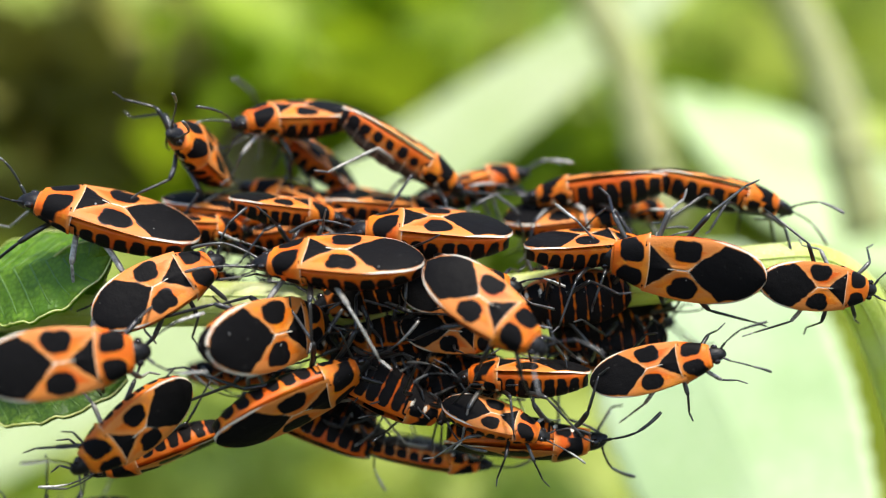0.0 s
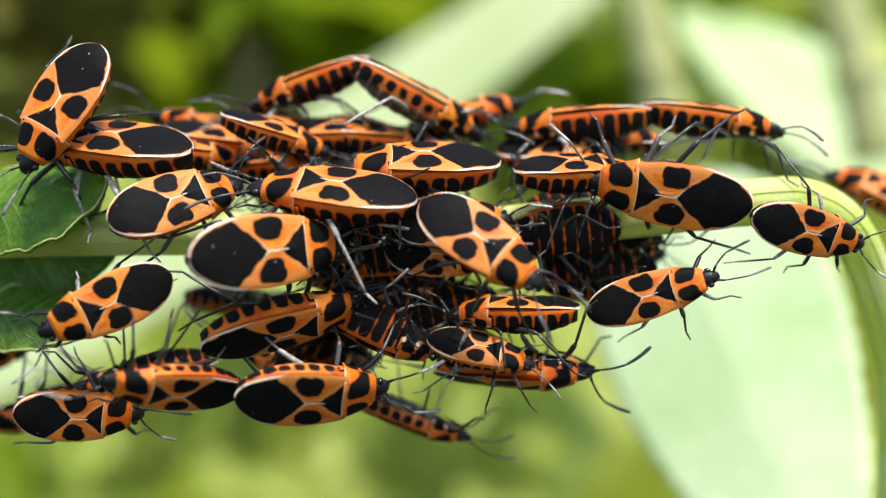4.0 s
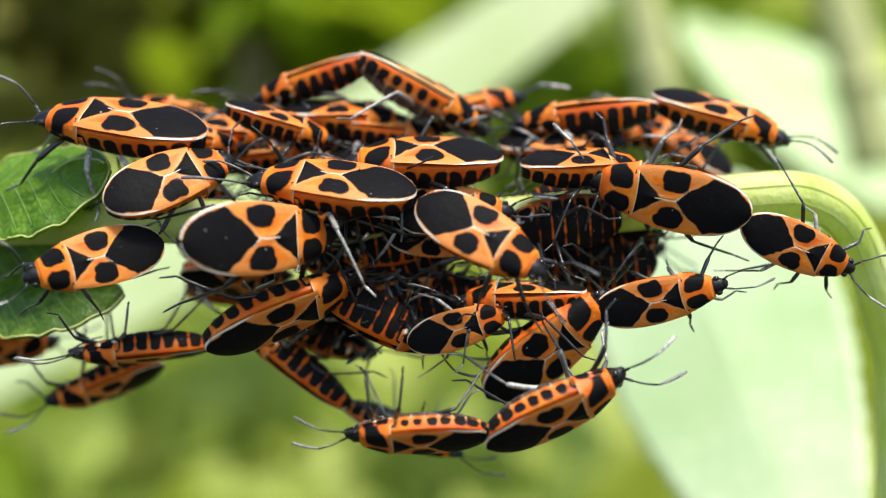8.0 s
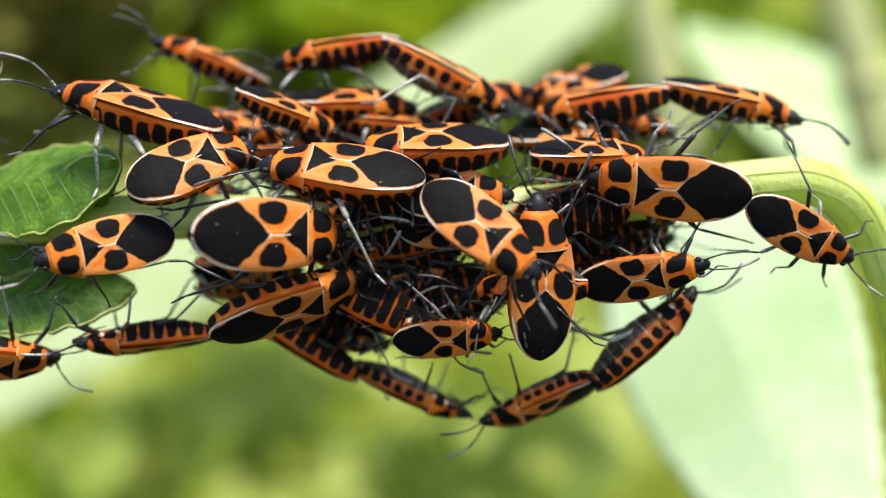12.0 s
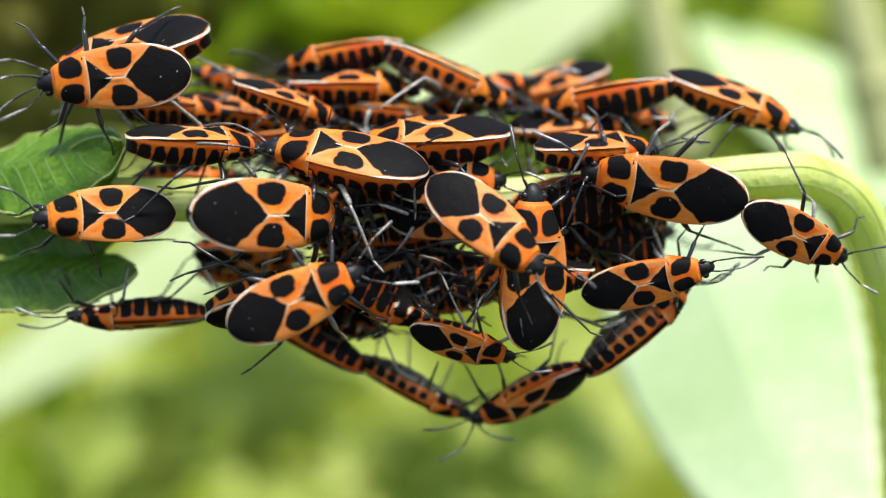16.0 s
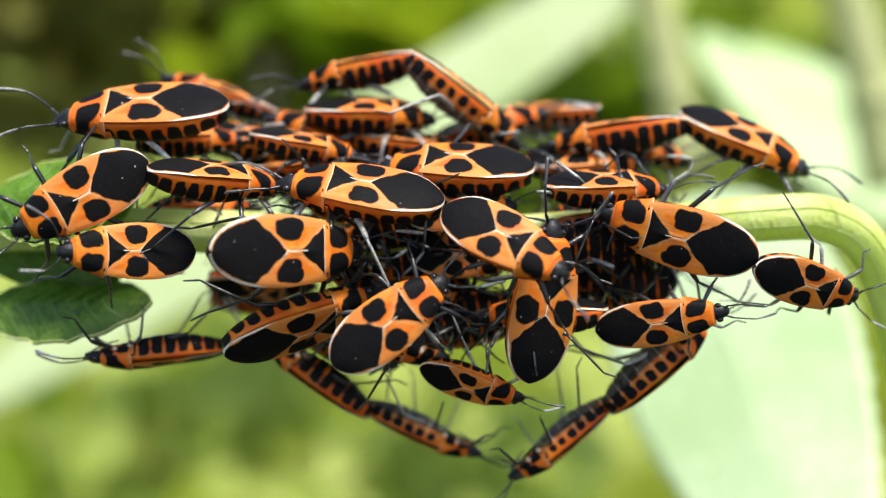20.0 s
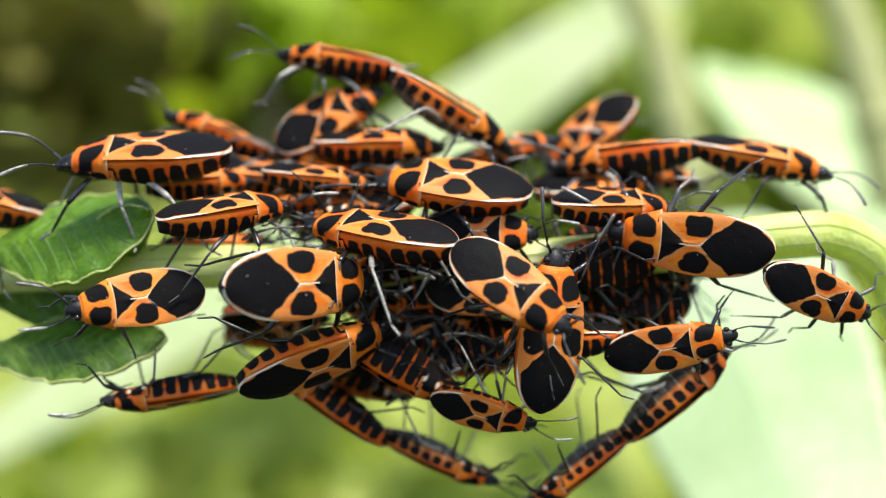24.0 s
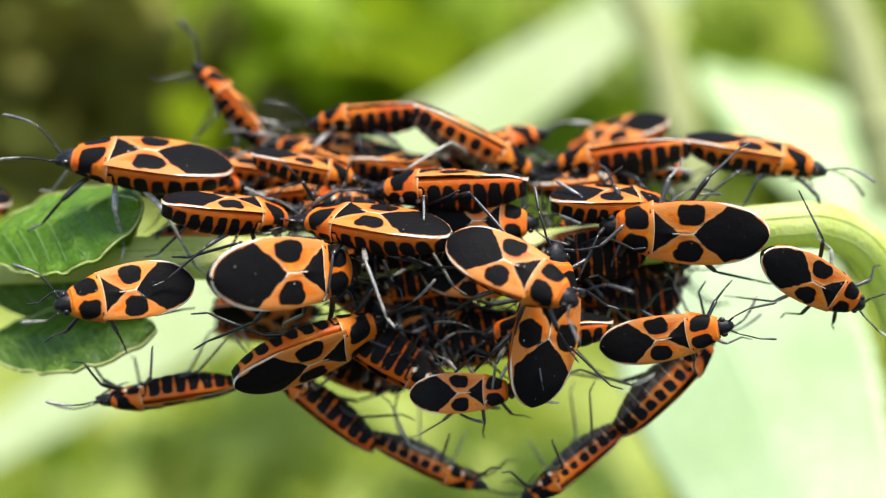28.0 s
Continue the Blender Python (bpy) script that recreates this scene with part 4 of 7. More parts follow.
    walk(left_male, [
        (0, at(-19.74, -6.96, -5.78, -113.19, 36.29, -154.14)), (1, at(-20.4, -6.97, -5.91, -126.55, 36.8, -152.88)),
        (1.5, at(-20.49, -6.97, -4.4, -108.04, 31.37, -153.45)), (2, at(-19.93, -7, -4.11, -78.92, 13.85, -159.47)),
        (2.4, at(-20.16, -6.99, -3.62, -91.86, 35.12, -162.32)), (2.7, at(-20.79, -7, -2.73, -103.5, 24.3, -167.01)),
        (3, at(-21.41, -7, -2.31, -113.28, 17.65, -170.68)), (3.5, at(-20.93, -7, -2.45, -96.65, 19.18, -164.31)),
        (5.5, at(-21.52, -7, -2.76, -92.85, 32.91, -158.26)), (6, at(-21.75, -7, -1.37, -78.6, 22.24, -155.35)),
        (6.5, at(-21.75, -7, -0.82, -78.53, 17.47, -155.68)), (7, at(-21.77, -7, -0.45, -78.56, 14.36, -157.1)),
        (7.5, at(-21.71, -7, -0.59, -78.51, 14.46, -157.43)), (8, at(-21.8, -7, -0.79, -79.06, 14.37, -157.4)),
        (8.5, at(-21.78, -7, -0.72, -79.34, 15.24, -156.56)), (9, at(-21.79, -7, -1, -79.2, 15.62, -155.73)),
        (9.5, at(-21.76, -7, -0.76, -79.96, 15.55, -155.25)), (10, at(-21.76, -7, -0.7, -80.35, 16.22, -155.9)),
        (10.5, at(-21.85, -7, -0.75, -80.58, 16.26, -156.34)), (11, at(-21.9, -7, -0.81, -81.22, 16.63, -156.27)),
        (11.5, at(-21.85, -7, -0.68, -81.26, 15.18, -156.02)), (12, at(-21.93, -7, -0.35, -80.47, 10.76, -157.66)),
        (12.5, at(-22, -7, 0.22, -79.74, 7.15, -158.55)), (14.5, at(-22, -7, 0.15, -80.05, 8.35, -157.89)),
        (15, at(-22.01, -7, 0.1, -80.62, 6.53, -157.88)), (15.5, at(-22.04, -7, 0.04, -80.99, 5.49, -157.35)),
        (16, at(-22.03, -7, 0.47, -81.02, 3.12, -157.3)), (16.5, at(-22.03, -7, 0.24, -80.8, 3.9, -157.37)),
        (17, at(-21.94, -7, -0.43, -82.45, 7.98, -154.51)), (17.5, at(-21.99, -7, -0.38, -85.64, 8.17, -150.35)),
        (18, at(-21.97, -7, -0.2, -85.99, 7.14, -149.13)), (18.5, at(-21.93, -7, 0.18, -86.11, 5.07, -147.32)),
        (19, at(-21.75, -7, 0.38, -86.21, 2.61, -146.64)), (19.5, at(-21.77, -7, 0.42, -84.31, 0.36, -148.56)),
        (20, at(-21.68, -7, 0.33, -84.24, 0.7, -149.67)), (20.5, at(-21.92, -7, -0.06, -84.71, 5.06, -151.55)),
        (21, at(-22.03, -7, -0.49, -84.5, 9.8, -151.16)), (21.5, at(-22.07, -7, -0.52, -82.78, 10.03, -152.83)),
        (23.5, at(-22.04, -7, -0.46, -80.98, 7.62, -156.49)), (24, at(-22.03, -7, -0.46, -80.77, 7.78, -156.37)),
        (24.5, at(-22, -7, -0.53, -79.82, 8.25, -156.56)), (25, at(-21.94, -7, -0.69, -79.22, 8.86, -156.39)),
        (25.5, at(-21.93, -7, -0.68, -79.35, 9.25, -155.4)), (26, at(-21.94, -7, -0.63, -79.8, 8.88, -155.43)),
        (26.5, at(-21.96, -7, -0.61, -80.35, 8.35, -155.45)), (27, at(-21.97, -7, -0.46, -80.58, 7.77, -155.67)),
        (27.5, at(-21.99, -7, -0.54, -80.04, 8.66, -155.63)), (28, at(-21.99, -7, -0.68, -79.52, 9.17, -155.48)),
    ])
    feel(left_male, 64)
    walk(left_female, [
        (0, at(-11.07, -6.01, -0.1, 90.2, -8.37, 51.6)), (0.5, at(-11.22, -6.01, 0.09, 89.3, -6.62, 51.41)),
        (1, at(-11.15, -6.01, 0.29, 85.7, -8.34, 52.13)), (1.5, at(-10.86, -6.01, -0.02, 86.3, -6.65, 47.27)),
        (2, at(-10.29, -8.01, 0.51, 85.86, -4.81, 38.69)), (2.5, at(-10.14, -8.01, 0.52, 86.17, -3.62, 35.02)),
        (3, at(-10.42, -8.01, 0.62, 87.87, -2.46, 34.99)), (3.5, at(-10.09, -8.01, 0.72, 86.98, -4.44, 34.47)),
        (5.5, at(-10.83, -8, 0.61, 87.37, -4.74, 36.06)), (6, at(-10.88, -8, 0.77, 88.02, -3.45, 35.73)),
        (6.5, at(-10.85, -8, 0.86, 88.83, -2.07, 35.7)), (7, at(-10.85, -8, 0.9, 88.97, -1.75, 35.97)),
        (7.5, at(-10.8, -8, 0.78, 88.98, -2.17, 36.08)), (8, at(-10.86, -8, 0.67, 88.93, -2.35, 36.08)),
        (8.5, at(-10.91, -8, 0.69, 89.44, -1.84, 35.81)), (9, at(-11.04, -8, 0.65, 89.52, -2.6, 35.96)),
        (9.5, at(-10.96, -8, 0.63, 89.89, -2.11, 36)), (10, at(-10.92, -8, 0.59, 90.57, -1.41, 36.13)),
        (10.5, at(-10.91, -8, 0.53, 90.61, -1.66, 36.02)), (11, at(-10.95, -8, 0.49, 90.52, -1.76, 35.74)),
        (11.5, at(-10.88, -8, 0.36, 91.36, -0.79, 35.93)), (12, at(-10.88, -8, 0.34, 91.94, 0.05, 36.05)),
        (12.5, at(-10.9, -8, 0.3, 92.3, 0.91, 36.16)), (14.5, at(-10.95, -8, 0.54, 91.82, -0.01, 36.19)),
        (15, at(-10.92, -8, 0.55, 91.64, -0.83, 36.14)), (15.5, at(-10.98, -8, 0.54, 91.96, -0.93, 35.85)),
        (16, at(-10.99, -8, 0.53, 92.54, -0.21, 35.76)), (16.5, at(-10.98, -8, 0.49, 91.64, -1.16, 35.37)),
        (17, at(-10.94, -8, 0.56, 90.63, -2.1, 35.16)), (17.5, at(-10.99, -8, 0.37, 91.69, -1, 35.4)),
        (18, at(-10.98, -8, 0.45, 91.91, -0.6, 35.79)), (18.5, at(-11.13, -8, 0.59, 91.41, -0.38, 35.41)),
        (19, at(-11.09, -8, 0.66, 90.9, -0.67, 35.16)), (19.5, at(-11, -8, 0.67, 89.79, -1.39, 35.26)),
        (20, at(-10.88, -8.01, 0.62, 89.07, -1.69, 35.22)), (20.5, at(-10.9, -8.01, 0.58, 89.15, -2.3, 35.42)),
        (21, at(-11, -8.01, 0.63, 88.89, -2.95, 36.41)), (21.5, at(-11.05, -8.01, 0.67, 88.73, -2.91, 36.64)),
        (23.5, at(-11, -8.01, 0.54, 88.74, -2.81, 36.52)), (24, at(-11.02, -8.01, 0.54, 88.85, -2.33, 36.59)),
        (24.5, at(-11.01, -8.01, 0.6, 88.45, -2.62, 36.48)), (25, at(-10.94, -8.01, 0.58, 87.99, -3.05, 36.44)),
        (25.5, at(-10.97, -8.01, 0.68, 87.93, -3.29, 36.46)), (26, at(-10.99, -8.01, 0.62, 88.23, -3.02, 36.48)),
        (26.5, at(-11, -8.01, 0.54, 88.6, -2.88, 36.59)), (27, at(-10.96, -8.01, 0.56, 88.97, -2.71, 36.64)),
        (27.5, at(-11.07, -8, 0.52, 89.36, -2.61, 36.91)), (28, at(-11.05, -8, 0.55, 88.99, -4.1, 37.12)),
    ])
    feel(left_female, 73)
    walk(small_left_bug, [
        (0, at(-17.99, -4.95, 2.8, 65.85, -26.79, 24.16)), (0.5, at(-17.07, -4.96, 2.9, 63.19, -25.88, 26.76)),
        (1, at(-17.38, -4.96, 3.45, 59.45, -21.42, 31.6)), (1.5, at(-17.07, -4.96, 2.88, 54.03, -11.9, 44.8)),
        (2, at(-17.42, -4.97, 3.69, 56.61, -1.94, 43.49)), (2.5, at(-17.17, -4.96, 4.15, 62.44, -9.9, 31.1)),
        (3, at(-17.04, -4.96, 3.84, 62.46, -16.83, 28.36)), (3.5, at(-16.34, -4.96, 3.69, 62.56, -17.86, 28.5)),
        (5.5, at(-17.9, -4.94, 4.04, 68.2, -12.69, 26.55)), (6, at(-18.31, -4.94, 4.05, 69.56, -14.95, 26.51)),
        (7, at(-17.96, -5, 4.71, 37.45, -13.53, 30.65)), (7.5, at(-17.12, -5, 4.37, 48.79, -19.69, 29.91)),
        (8, at(-17, -4.99, 4.32, 57.55, -21.86, 29.48)), (8.5, at(-16.93, -4.99, 4.41, 56.24, -19.49, 29.59)),
        (9, at(-16.98, -4.99, 4.37, 55.76, -17.68, 30.32)), (9.5, at(-16.89, -4.99, 4.43, 54.81, -16.39, 30.1)),
        (10, at(-16.85, -4.99, 4.5, 54.33, -14.72, 30.35)), (10.5, at(-16.92, -5, 4.5, 53.9, -14.44, 30.6)),
        (11, at(-17.09, -5, 4.46, 51.96, -16.21, 30.44)), (11.5, at(-17.02, -5, 4.71, 54.65, -19.3, 28.31)),
        (12, at(-16.3, -5, 4.85, 57.52, -21.89, 28.12)), (12.5, at(-16.08, -5, 5.08, 50.89, -20.42, 29.31)),
        (14.5, at(-16.29, -5.02, 5.06, 25.65, 0.19, 25.27)), (15, at(-16.34, -5.02, 5.18, 19.64, 3.06, 25.23)),
        (15.5, at(-16.36, -5.02, 5.24, 19.53, 1.91, 25.09)), (16, at(-16.22, -5.02, 5.19, 19.42, 0.76, 24.94)),
        (16.5, at(-16.16, -5.02, 4.96, 18.51, 3.78, 24.72)), (17, at(-16.22, -5.02, 4.78, 17.59, 6.8, 24.49)),
        (17.5, at(-16.08, -5.02, 5.15, 17.54, 4.21, 24.95)), (18, at(-16.26, -5.02, 5.4, 16.92, -0.55, 26.41)),
        (18.5, at(-16.21, -5.03, 5.2, 17.49, -3.49, 26.11)), (19, at(-15.99, -5.03, 5.01, 19.03, -2.81, 24.49)),
        (19.5, at(-16.06, -5.03, 4.98, 19.99, 2.19, 24.13)), (20, at(-15.98, -5.03, 5.03, 20.05, 3.99, 24.06)),
        (20.5, at(-16.26, -5.03, 5.13, 19.27, 3.5, 23.99)), (21, at(-16.46, -5.03, 5.13, 18.49, 3.01, 23.91)),
        (21.5, at(-16.44, -5.03, 5.18, 18.71, 2.6, 23.89)), (23.5, at(-16.26, -5.04, 5.14, 17.07, -7.66, 25.72)),
        (24, at(-16.25, -5.04, 5.18, 17.2, -8.34, 25.87)), (24.5, at(-15.98, -5.04, 4.97, 17.17, -6.85, 25.71)),
        (25, at(-15.87, -5.04, 4.8, 17.23, -5.08, 25.48)), (25.5, at(-15.81, -5.04, 4.83, 17.42, -5.11, 25.54)),
        (26, at(-15.84, -5.04, 4.87, 17.4, -5.83, 25.65)), (26.5, at(-15.81, -5.04, 4.72, 18.17, -4.39, 25.89)),
        (27, at(-15.75, -5.04, 4.67, 18.65, -4.12, 25.8)), (27.5, at(-15.18, -5.04, 4.54, 19.3, -1.87, 25.44)),
        (28, at(-15.19, -5.03, 4.47, 21.46, 5.54, 24.84)),
    ])
    feel(small_left_bug, 17)
    walk(low_left_male, [
        (0, at(-19.37, -1, -7.78, -170.2, 17.6, -165.5)), (1, at(-19.47, -1, -8.02, -168.2, 21.9, -163.9)),
        (2, at(-20.01, -1, -7.5, -169.4, 17.1, -164.4)), (3, at(-20.02, -1, -7.8, -169.5, 17.2, -164.3)),
        (5.5, at(-20.51, -1, -6.83, -170.7, 0.4, -165.6)), (6, at(-20.41, -1, -6.77, -170.9, 3, -165.7)),
        (7, at(-20.52, -1, -6.57, -171.1, 5.1, -165.4)), (8, at(-20.42, -1, -6.71, -171.4, 3, -165.7)),
        (9, at(-20.65, -1, -7.16, -171.2, 11.7, -164.8)), (10, at(-20.62, -1, -6.61, -172.2, 5.1, -165.3)),
        (11, at(-20.85, -1, -6.35, -172.7, 4.4, -165.5)), (12, at(-21.06, -1, -6.31, -172.9, 3, -165.5)),
        (15, at(-21.22, -1, -5.82, -173.3, -0.7, -165.3)), (16, at(-21.46, -1, -5.99, -173.6, 1.2, -165)),
        (17, at(-21.32, -1, -6.66, -172.4, 5.4, -165.5)), (18, at(-21.3, -1, -6.18, -173.2, 2.3, -165.2)),
        (19, at(-21.04, -1, -6.06, -172.4, 3.7, -165.9)), (20, at(-21.16, -1, -6.48, -171.3, 4.6, -165.9)),
        (21, at(-21.56, -1, -6.61, -171.9, 6, -165.8)), (24, at(-21.29, -1, -6.78, -171.5, 6.4, -166)),
        (25, at(-20.71, -1, -7.17, -170.8, 7.1, -166.2)), (26, at(-21, -1, -6.89, -171.2, 5.4, -166.1)),
        (27, at(-21.3, -1, -6.81, -171.8, 4.8, -165.8)), (28, at(-20.84, -1, -7.31, -172, 5.9, -165.7)),
    ])
    feel(low_left_male, 12)
    walk(low_left_female, [
        (0, at(-9.62, -5, -4.1, 141.66, -24, 15.78)), (1, at(-9.55, -4.98, -3.97, 139.77, -24.29, 16.86)),
        (2, at(-9.15, -4.98, -3.84, 141.71, -17.66, 15.53)), (3, at(-9.42, -4.98, -3.5, 142.97, -13.87, 15.25)),
        (5.5, at(-9.9, -4.98, -4.06, 142.09, -18.51, 16.49)), (6, at(-9.91, -4.98, -3.94, 141.98, -20.91, 16.41)),
        (7, at(-9.83, -4.99, -3.81, 141.76, -23.3, 16.64)), (8, at(-9.83, -4.99, -3.68, 142.18, -23.76, 16.5)),
        (9, at(-9.69, -4.99, -3.61, 143.04, -20.33, 15.85)), (10, at(-9.9, -5, -3.61, 143.81, -19.71, 15.87)),
        (11, at(-10.07, -5, -3.65, 144.03, -20.24, 15.71)), (12, at(-10.17, -5, -3.74, 144.38, -19.07, 15.67)),
        (15, at(-10.11, -4.99, -3.89, 144.75, -16.2, 15.76)), (16, at(-10.19, -4.99, -4.28, 145.13, -14.26, 15.95)),
        (17, at(-10.22, -5, -3.93, 143.74, -18.96, 15.94)), (17.5, at(-10.37, -5, -3.79, 143.48, -19.41, 16.88)),
        (18, at(-10.32, -4.99, -3.67, 141.28, -19.81, 20.22)), (18.5, at(-10.28, -5, -3.64, 140.42, -20.61, 19.41)),
        (19, at(-10.18, -5, -3.69, 141.37, -18.93, 17.01)), (19.5, at(-10.23, -5, -3.74, 139.71, -19.27, 18.39)),
        (20, at(-10.28, -4.99, -3.73, 138.77, -20.43, 19.91)), (20.5, at(-10.41, -5, -3.86, 139.28, -18.52, 20.2)),
        (21, at(-10.5, -5, -3.98, 138.98, -17.6, 18.71)), (21.5, at(-10.4, -5, -3.94, 138.97, -19.06, 18.06)),
        (23.5, at(-10.44, -5, -3.99, 139.06, -20.08, 17.86)), (24, at(-10.34, -5, -3.96, 138.92, -19.97, 18.74)),
        (24.5, at(-10.21, -5, -3.94, 138.05, -20.88, 19.23)), (25, at(-10.06, -5, -3.94, 137.84, -22.06, 19.06)),
        (25.5, at(-9.97, -5, -3.86, 138.2, -22.19, 18.35)), (26, at(-10.14, -4.99, -3.96, 138.57, -21.21, 18.65)),
        (26.5, at(-10.22, -4.99, -4.08, 139.07, -20.29, 18.95)), (27, at(-10.3, -4.99, -4.14, 139.45, -18.58, 17.82)),
        (27.5, at(-10.15, -5, -4.12, 138.75, -19.78, 18.33)), (28, at(-9.96, -5, -4.17, 138.38, -21.24, 17.86)),
    ])
    feel(low_left_female, 21)
    walk(low_chain_female, [
        (0, at(-10.13, 1.75, -6.31, 175.2, -25.1, -176.7)), (1, at(-9.84, 1.89, -7.2, 178.1, -30.7, -178.5)),
        (2, at(-9.81, 1.87, -7.01, 177.5, -33.3, -178.2)), (3, at(-10.13, 1.74, -7.46, 176.7, -26.6, -176.6)),
        (5.5, at(-11.05, 1.79, -6.99, 177, -36.3, -176.9)), (6, at(-10.29, 1.75, -6.65, 176, -30.9, -176.5)),
        (7, at(-9.25, 1.82, -7.78, 176.7, -33.2, -177.4)), (8, at(-10.54, 1.84, -7.71, 177, -38.7, -177.5)),
        (9, at(-11.4, 1.82, -7.6, 176.9, -40.9, -177.1)), (10, at(-10.69, 1.73, -7, 175.2, -36.5, -176)),
        (11, at(-11.14, 1.7, -7.16, 174.9, -34.5, -175.7)), (12, at(-10.86, 1.68, -6.61, 174.2, -33.3, -175.5)),
        (15, at(-10.3, 1.69, -7.1, 174.4, -32.9, -175.6)), (16, at(-10.46, 1.63, -7.24, 173.9, -30.1, -174.9)),
        (17, at(-10.49, 1.74, -7.42, 175, -33.1, -176.3)), (18, at(-10.5, 1.66, -7.07, 174.2, -31.5, -175.3)),
        (19, at(-10.48, 1.76, -7.16, 175.2, -33.6, -176.6)), (20, at(-10.63, 1.84, -7.8, 176.8, -35.4, -177.6)),
        (21, at(-10.91, 1.78, -7.75, 175.8, -33.4, -176.9)), (24, at(-10.64, 1.83, -7.58, 176.1, -35.9, -177.6)),
        (25, at(-10.38, 1.87, -7.8, 176.8, -35.1, -178.1)), (26, at(-10.66, 1.86, -7.72, 176.7, -36.4, -177.9)),
        (27, at(-10.93, 1.82, -7.73, 176.1, -37.6, -177.3)), (28, at(-10.58, 1.81, -8.28, 175.9, -39.5, -177.1)),
    ])
    feel(low_chain_female, 12)
    walk(low_chain_male, [
        (0, at(-1.46, 2.91, -8.85, -178.3, 10.2, -1.2)), (1, at(-1.26, 2.94, -9.55, 179.8, 6.9, -0.8)),
        (2, at(-1.41, 2.99, -9.15, -179.4, 4.4, -0.2)), (3, at(-1.55, 2.93, -10.02, -179.7, 11.3, -0.9)),
        (5.5, at(-2.9, 2.86, -12.14, 178.4, 26.4, -2)), (6, at(-2.17, 2.88, -11.39, 179.4, 23.4, -1.7)),
        (7, at(-1.32, 2.8, -13.5, 178, 26.3, -2.8)), (8, at(-2.59, 2.89, -12.79, 178.8, 23.2, -1.6)),
        (9, at(-3.54, 2.92, -11.93, 179.5, 21.8, -1.1)), (10, at(-3.03, 2.92, -11.32, -179.6, 23.1, -1.1)),
        (11, at(-3.31, 2.95, -11.27, -179.1, 20.7, -0.7)), (12, at(-2.89, 2.93, -10.58, -178.5, 24.5, -1)),
        (15, at(-2.51, 2.9, -11.64, -179.3, 30.2, -1.5)), (16, at(-2.43, 2.93, -11.32, -178.6, 26.7, -1)),
        (17, at(-2.52, 2.86, -11.82, -179.6, 25.1, -1.9)), (18, at(-2.71, 2.88, -11.59, -179.4, 31.4, -1.8)),
        (19, at(-2.57, 2.83, -11.7, 179.9, 26.3, -2.5)), (20, at(-2.67, 2.84, -11.97, 179.2, 22, -2.2)),
        (21, at(-2.61, 2.88, -11.87, -179.8, 20.6, -1.6)), (24, at(-2.73, 2.82, -11.87, 179.6, 23.2, -2.5)),
        (25, at(-2.09, 2.83, -11.99, 179.3, 18.1, -2.3)), (26, at(-2.53, 2.84, -11.74, 179.5, 21.7, -2.2)),
        (27, at(-2.97, 2.88, -11.82, -180, 21.6, -1.7)), (28, at(-2.9, 2.88, -12.68, 179.9, 24.3, -1.7)),
    ])
    feel(low_chain_male, 3)
    walk(low_centre_bug, [
        (0, at(2.86, -4, -6.04, 45.2, 17.5, -4.4)), (1, at(3.29, -4, -5.99, 23.8, 5.1, -3.5)),
        (2, at(3.03, -4, -6.27, 44, 12.2, -3.8)), (3, at(2.52, -4, -6.09, 44.5, 13.9, -3.4)),
        (5.5, at(2.88, -4, -6.02, 54.8, 11.2, -3)), (6, at(2.42, -4, -5.94, 55.1, 9.2, -2.7)),
        (7, at(1.2, -4, -6.28, 85, 1.6, -1.1)), (8, at(1.32, -4, -4.95, 96.2, -17.2, 0.2)),
        (9, at(0.88, -4, -5.24, 96, -21.9, 0.7)), (10, at(-0.01, -4, -4.86, 97.1, -20.5, 1.1)),
        (11, at(-0.33, -4, -5.24, 97.1, -17.6, 0.9)), (12, at(-0.24, -4, -6.25, 116.8, -2.2, 0.2)),
        (15, at(1.06, -4, -7.51, 130.7, 16.7, -1.7)), (16, at(0.93, -4, -7.54, 131.2, 16.6, -1.5)),
        (17, at(1.32, -4, -7.76, 130.1, 20.5, -3.1)), (18, at(0.73, -4, -7.97, 125.2, 25.8, -2.4)),
        (19, at(0.57, -4, -7.5, 129.7, 24.6, -3.2)), (20, at(0.67, -4, -7.76, 128.8, 16.8, -3.1)),
        (21, at(0.3, -4, -8.09, 129.4, 16.1, -2.7)), (24, at(0.29, -4, -7.81, 124.3, 15.4, -2.7)),
        (25, at(0.78, -4, -7.59, 124, 14.3, -3.2)), (26, at(-0.71, -4, -7, 104.8, 1.5, -0.6)),
        (27, at(-0.62, -4, -7.34, 95.2, 3.6, -0.6)), (28, at(-0.26, -4, -7.22, 85.9, -2.2, 0)),
    ])
    feel(low_centre_bug, 32)
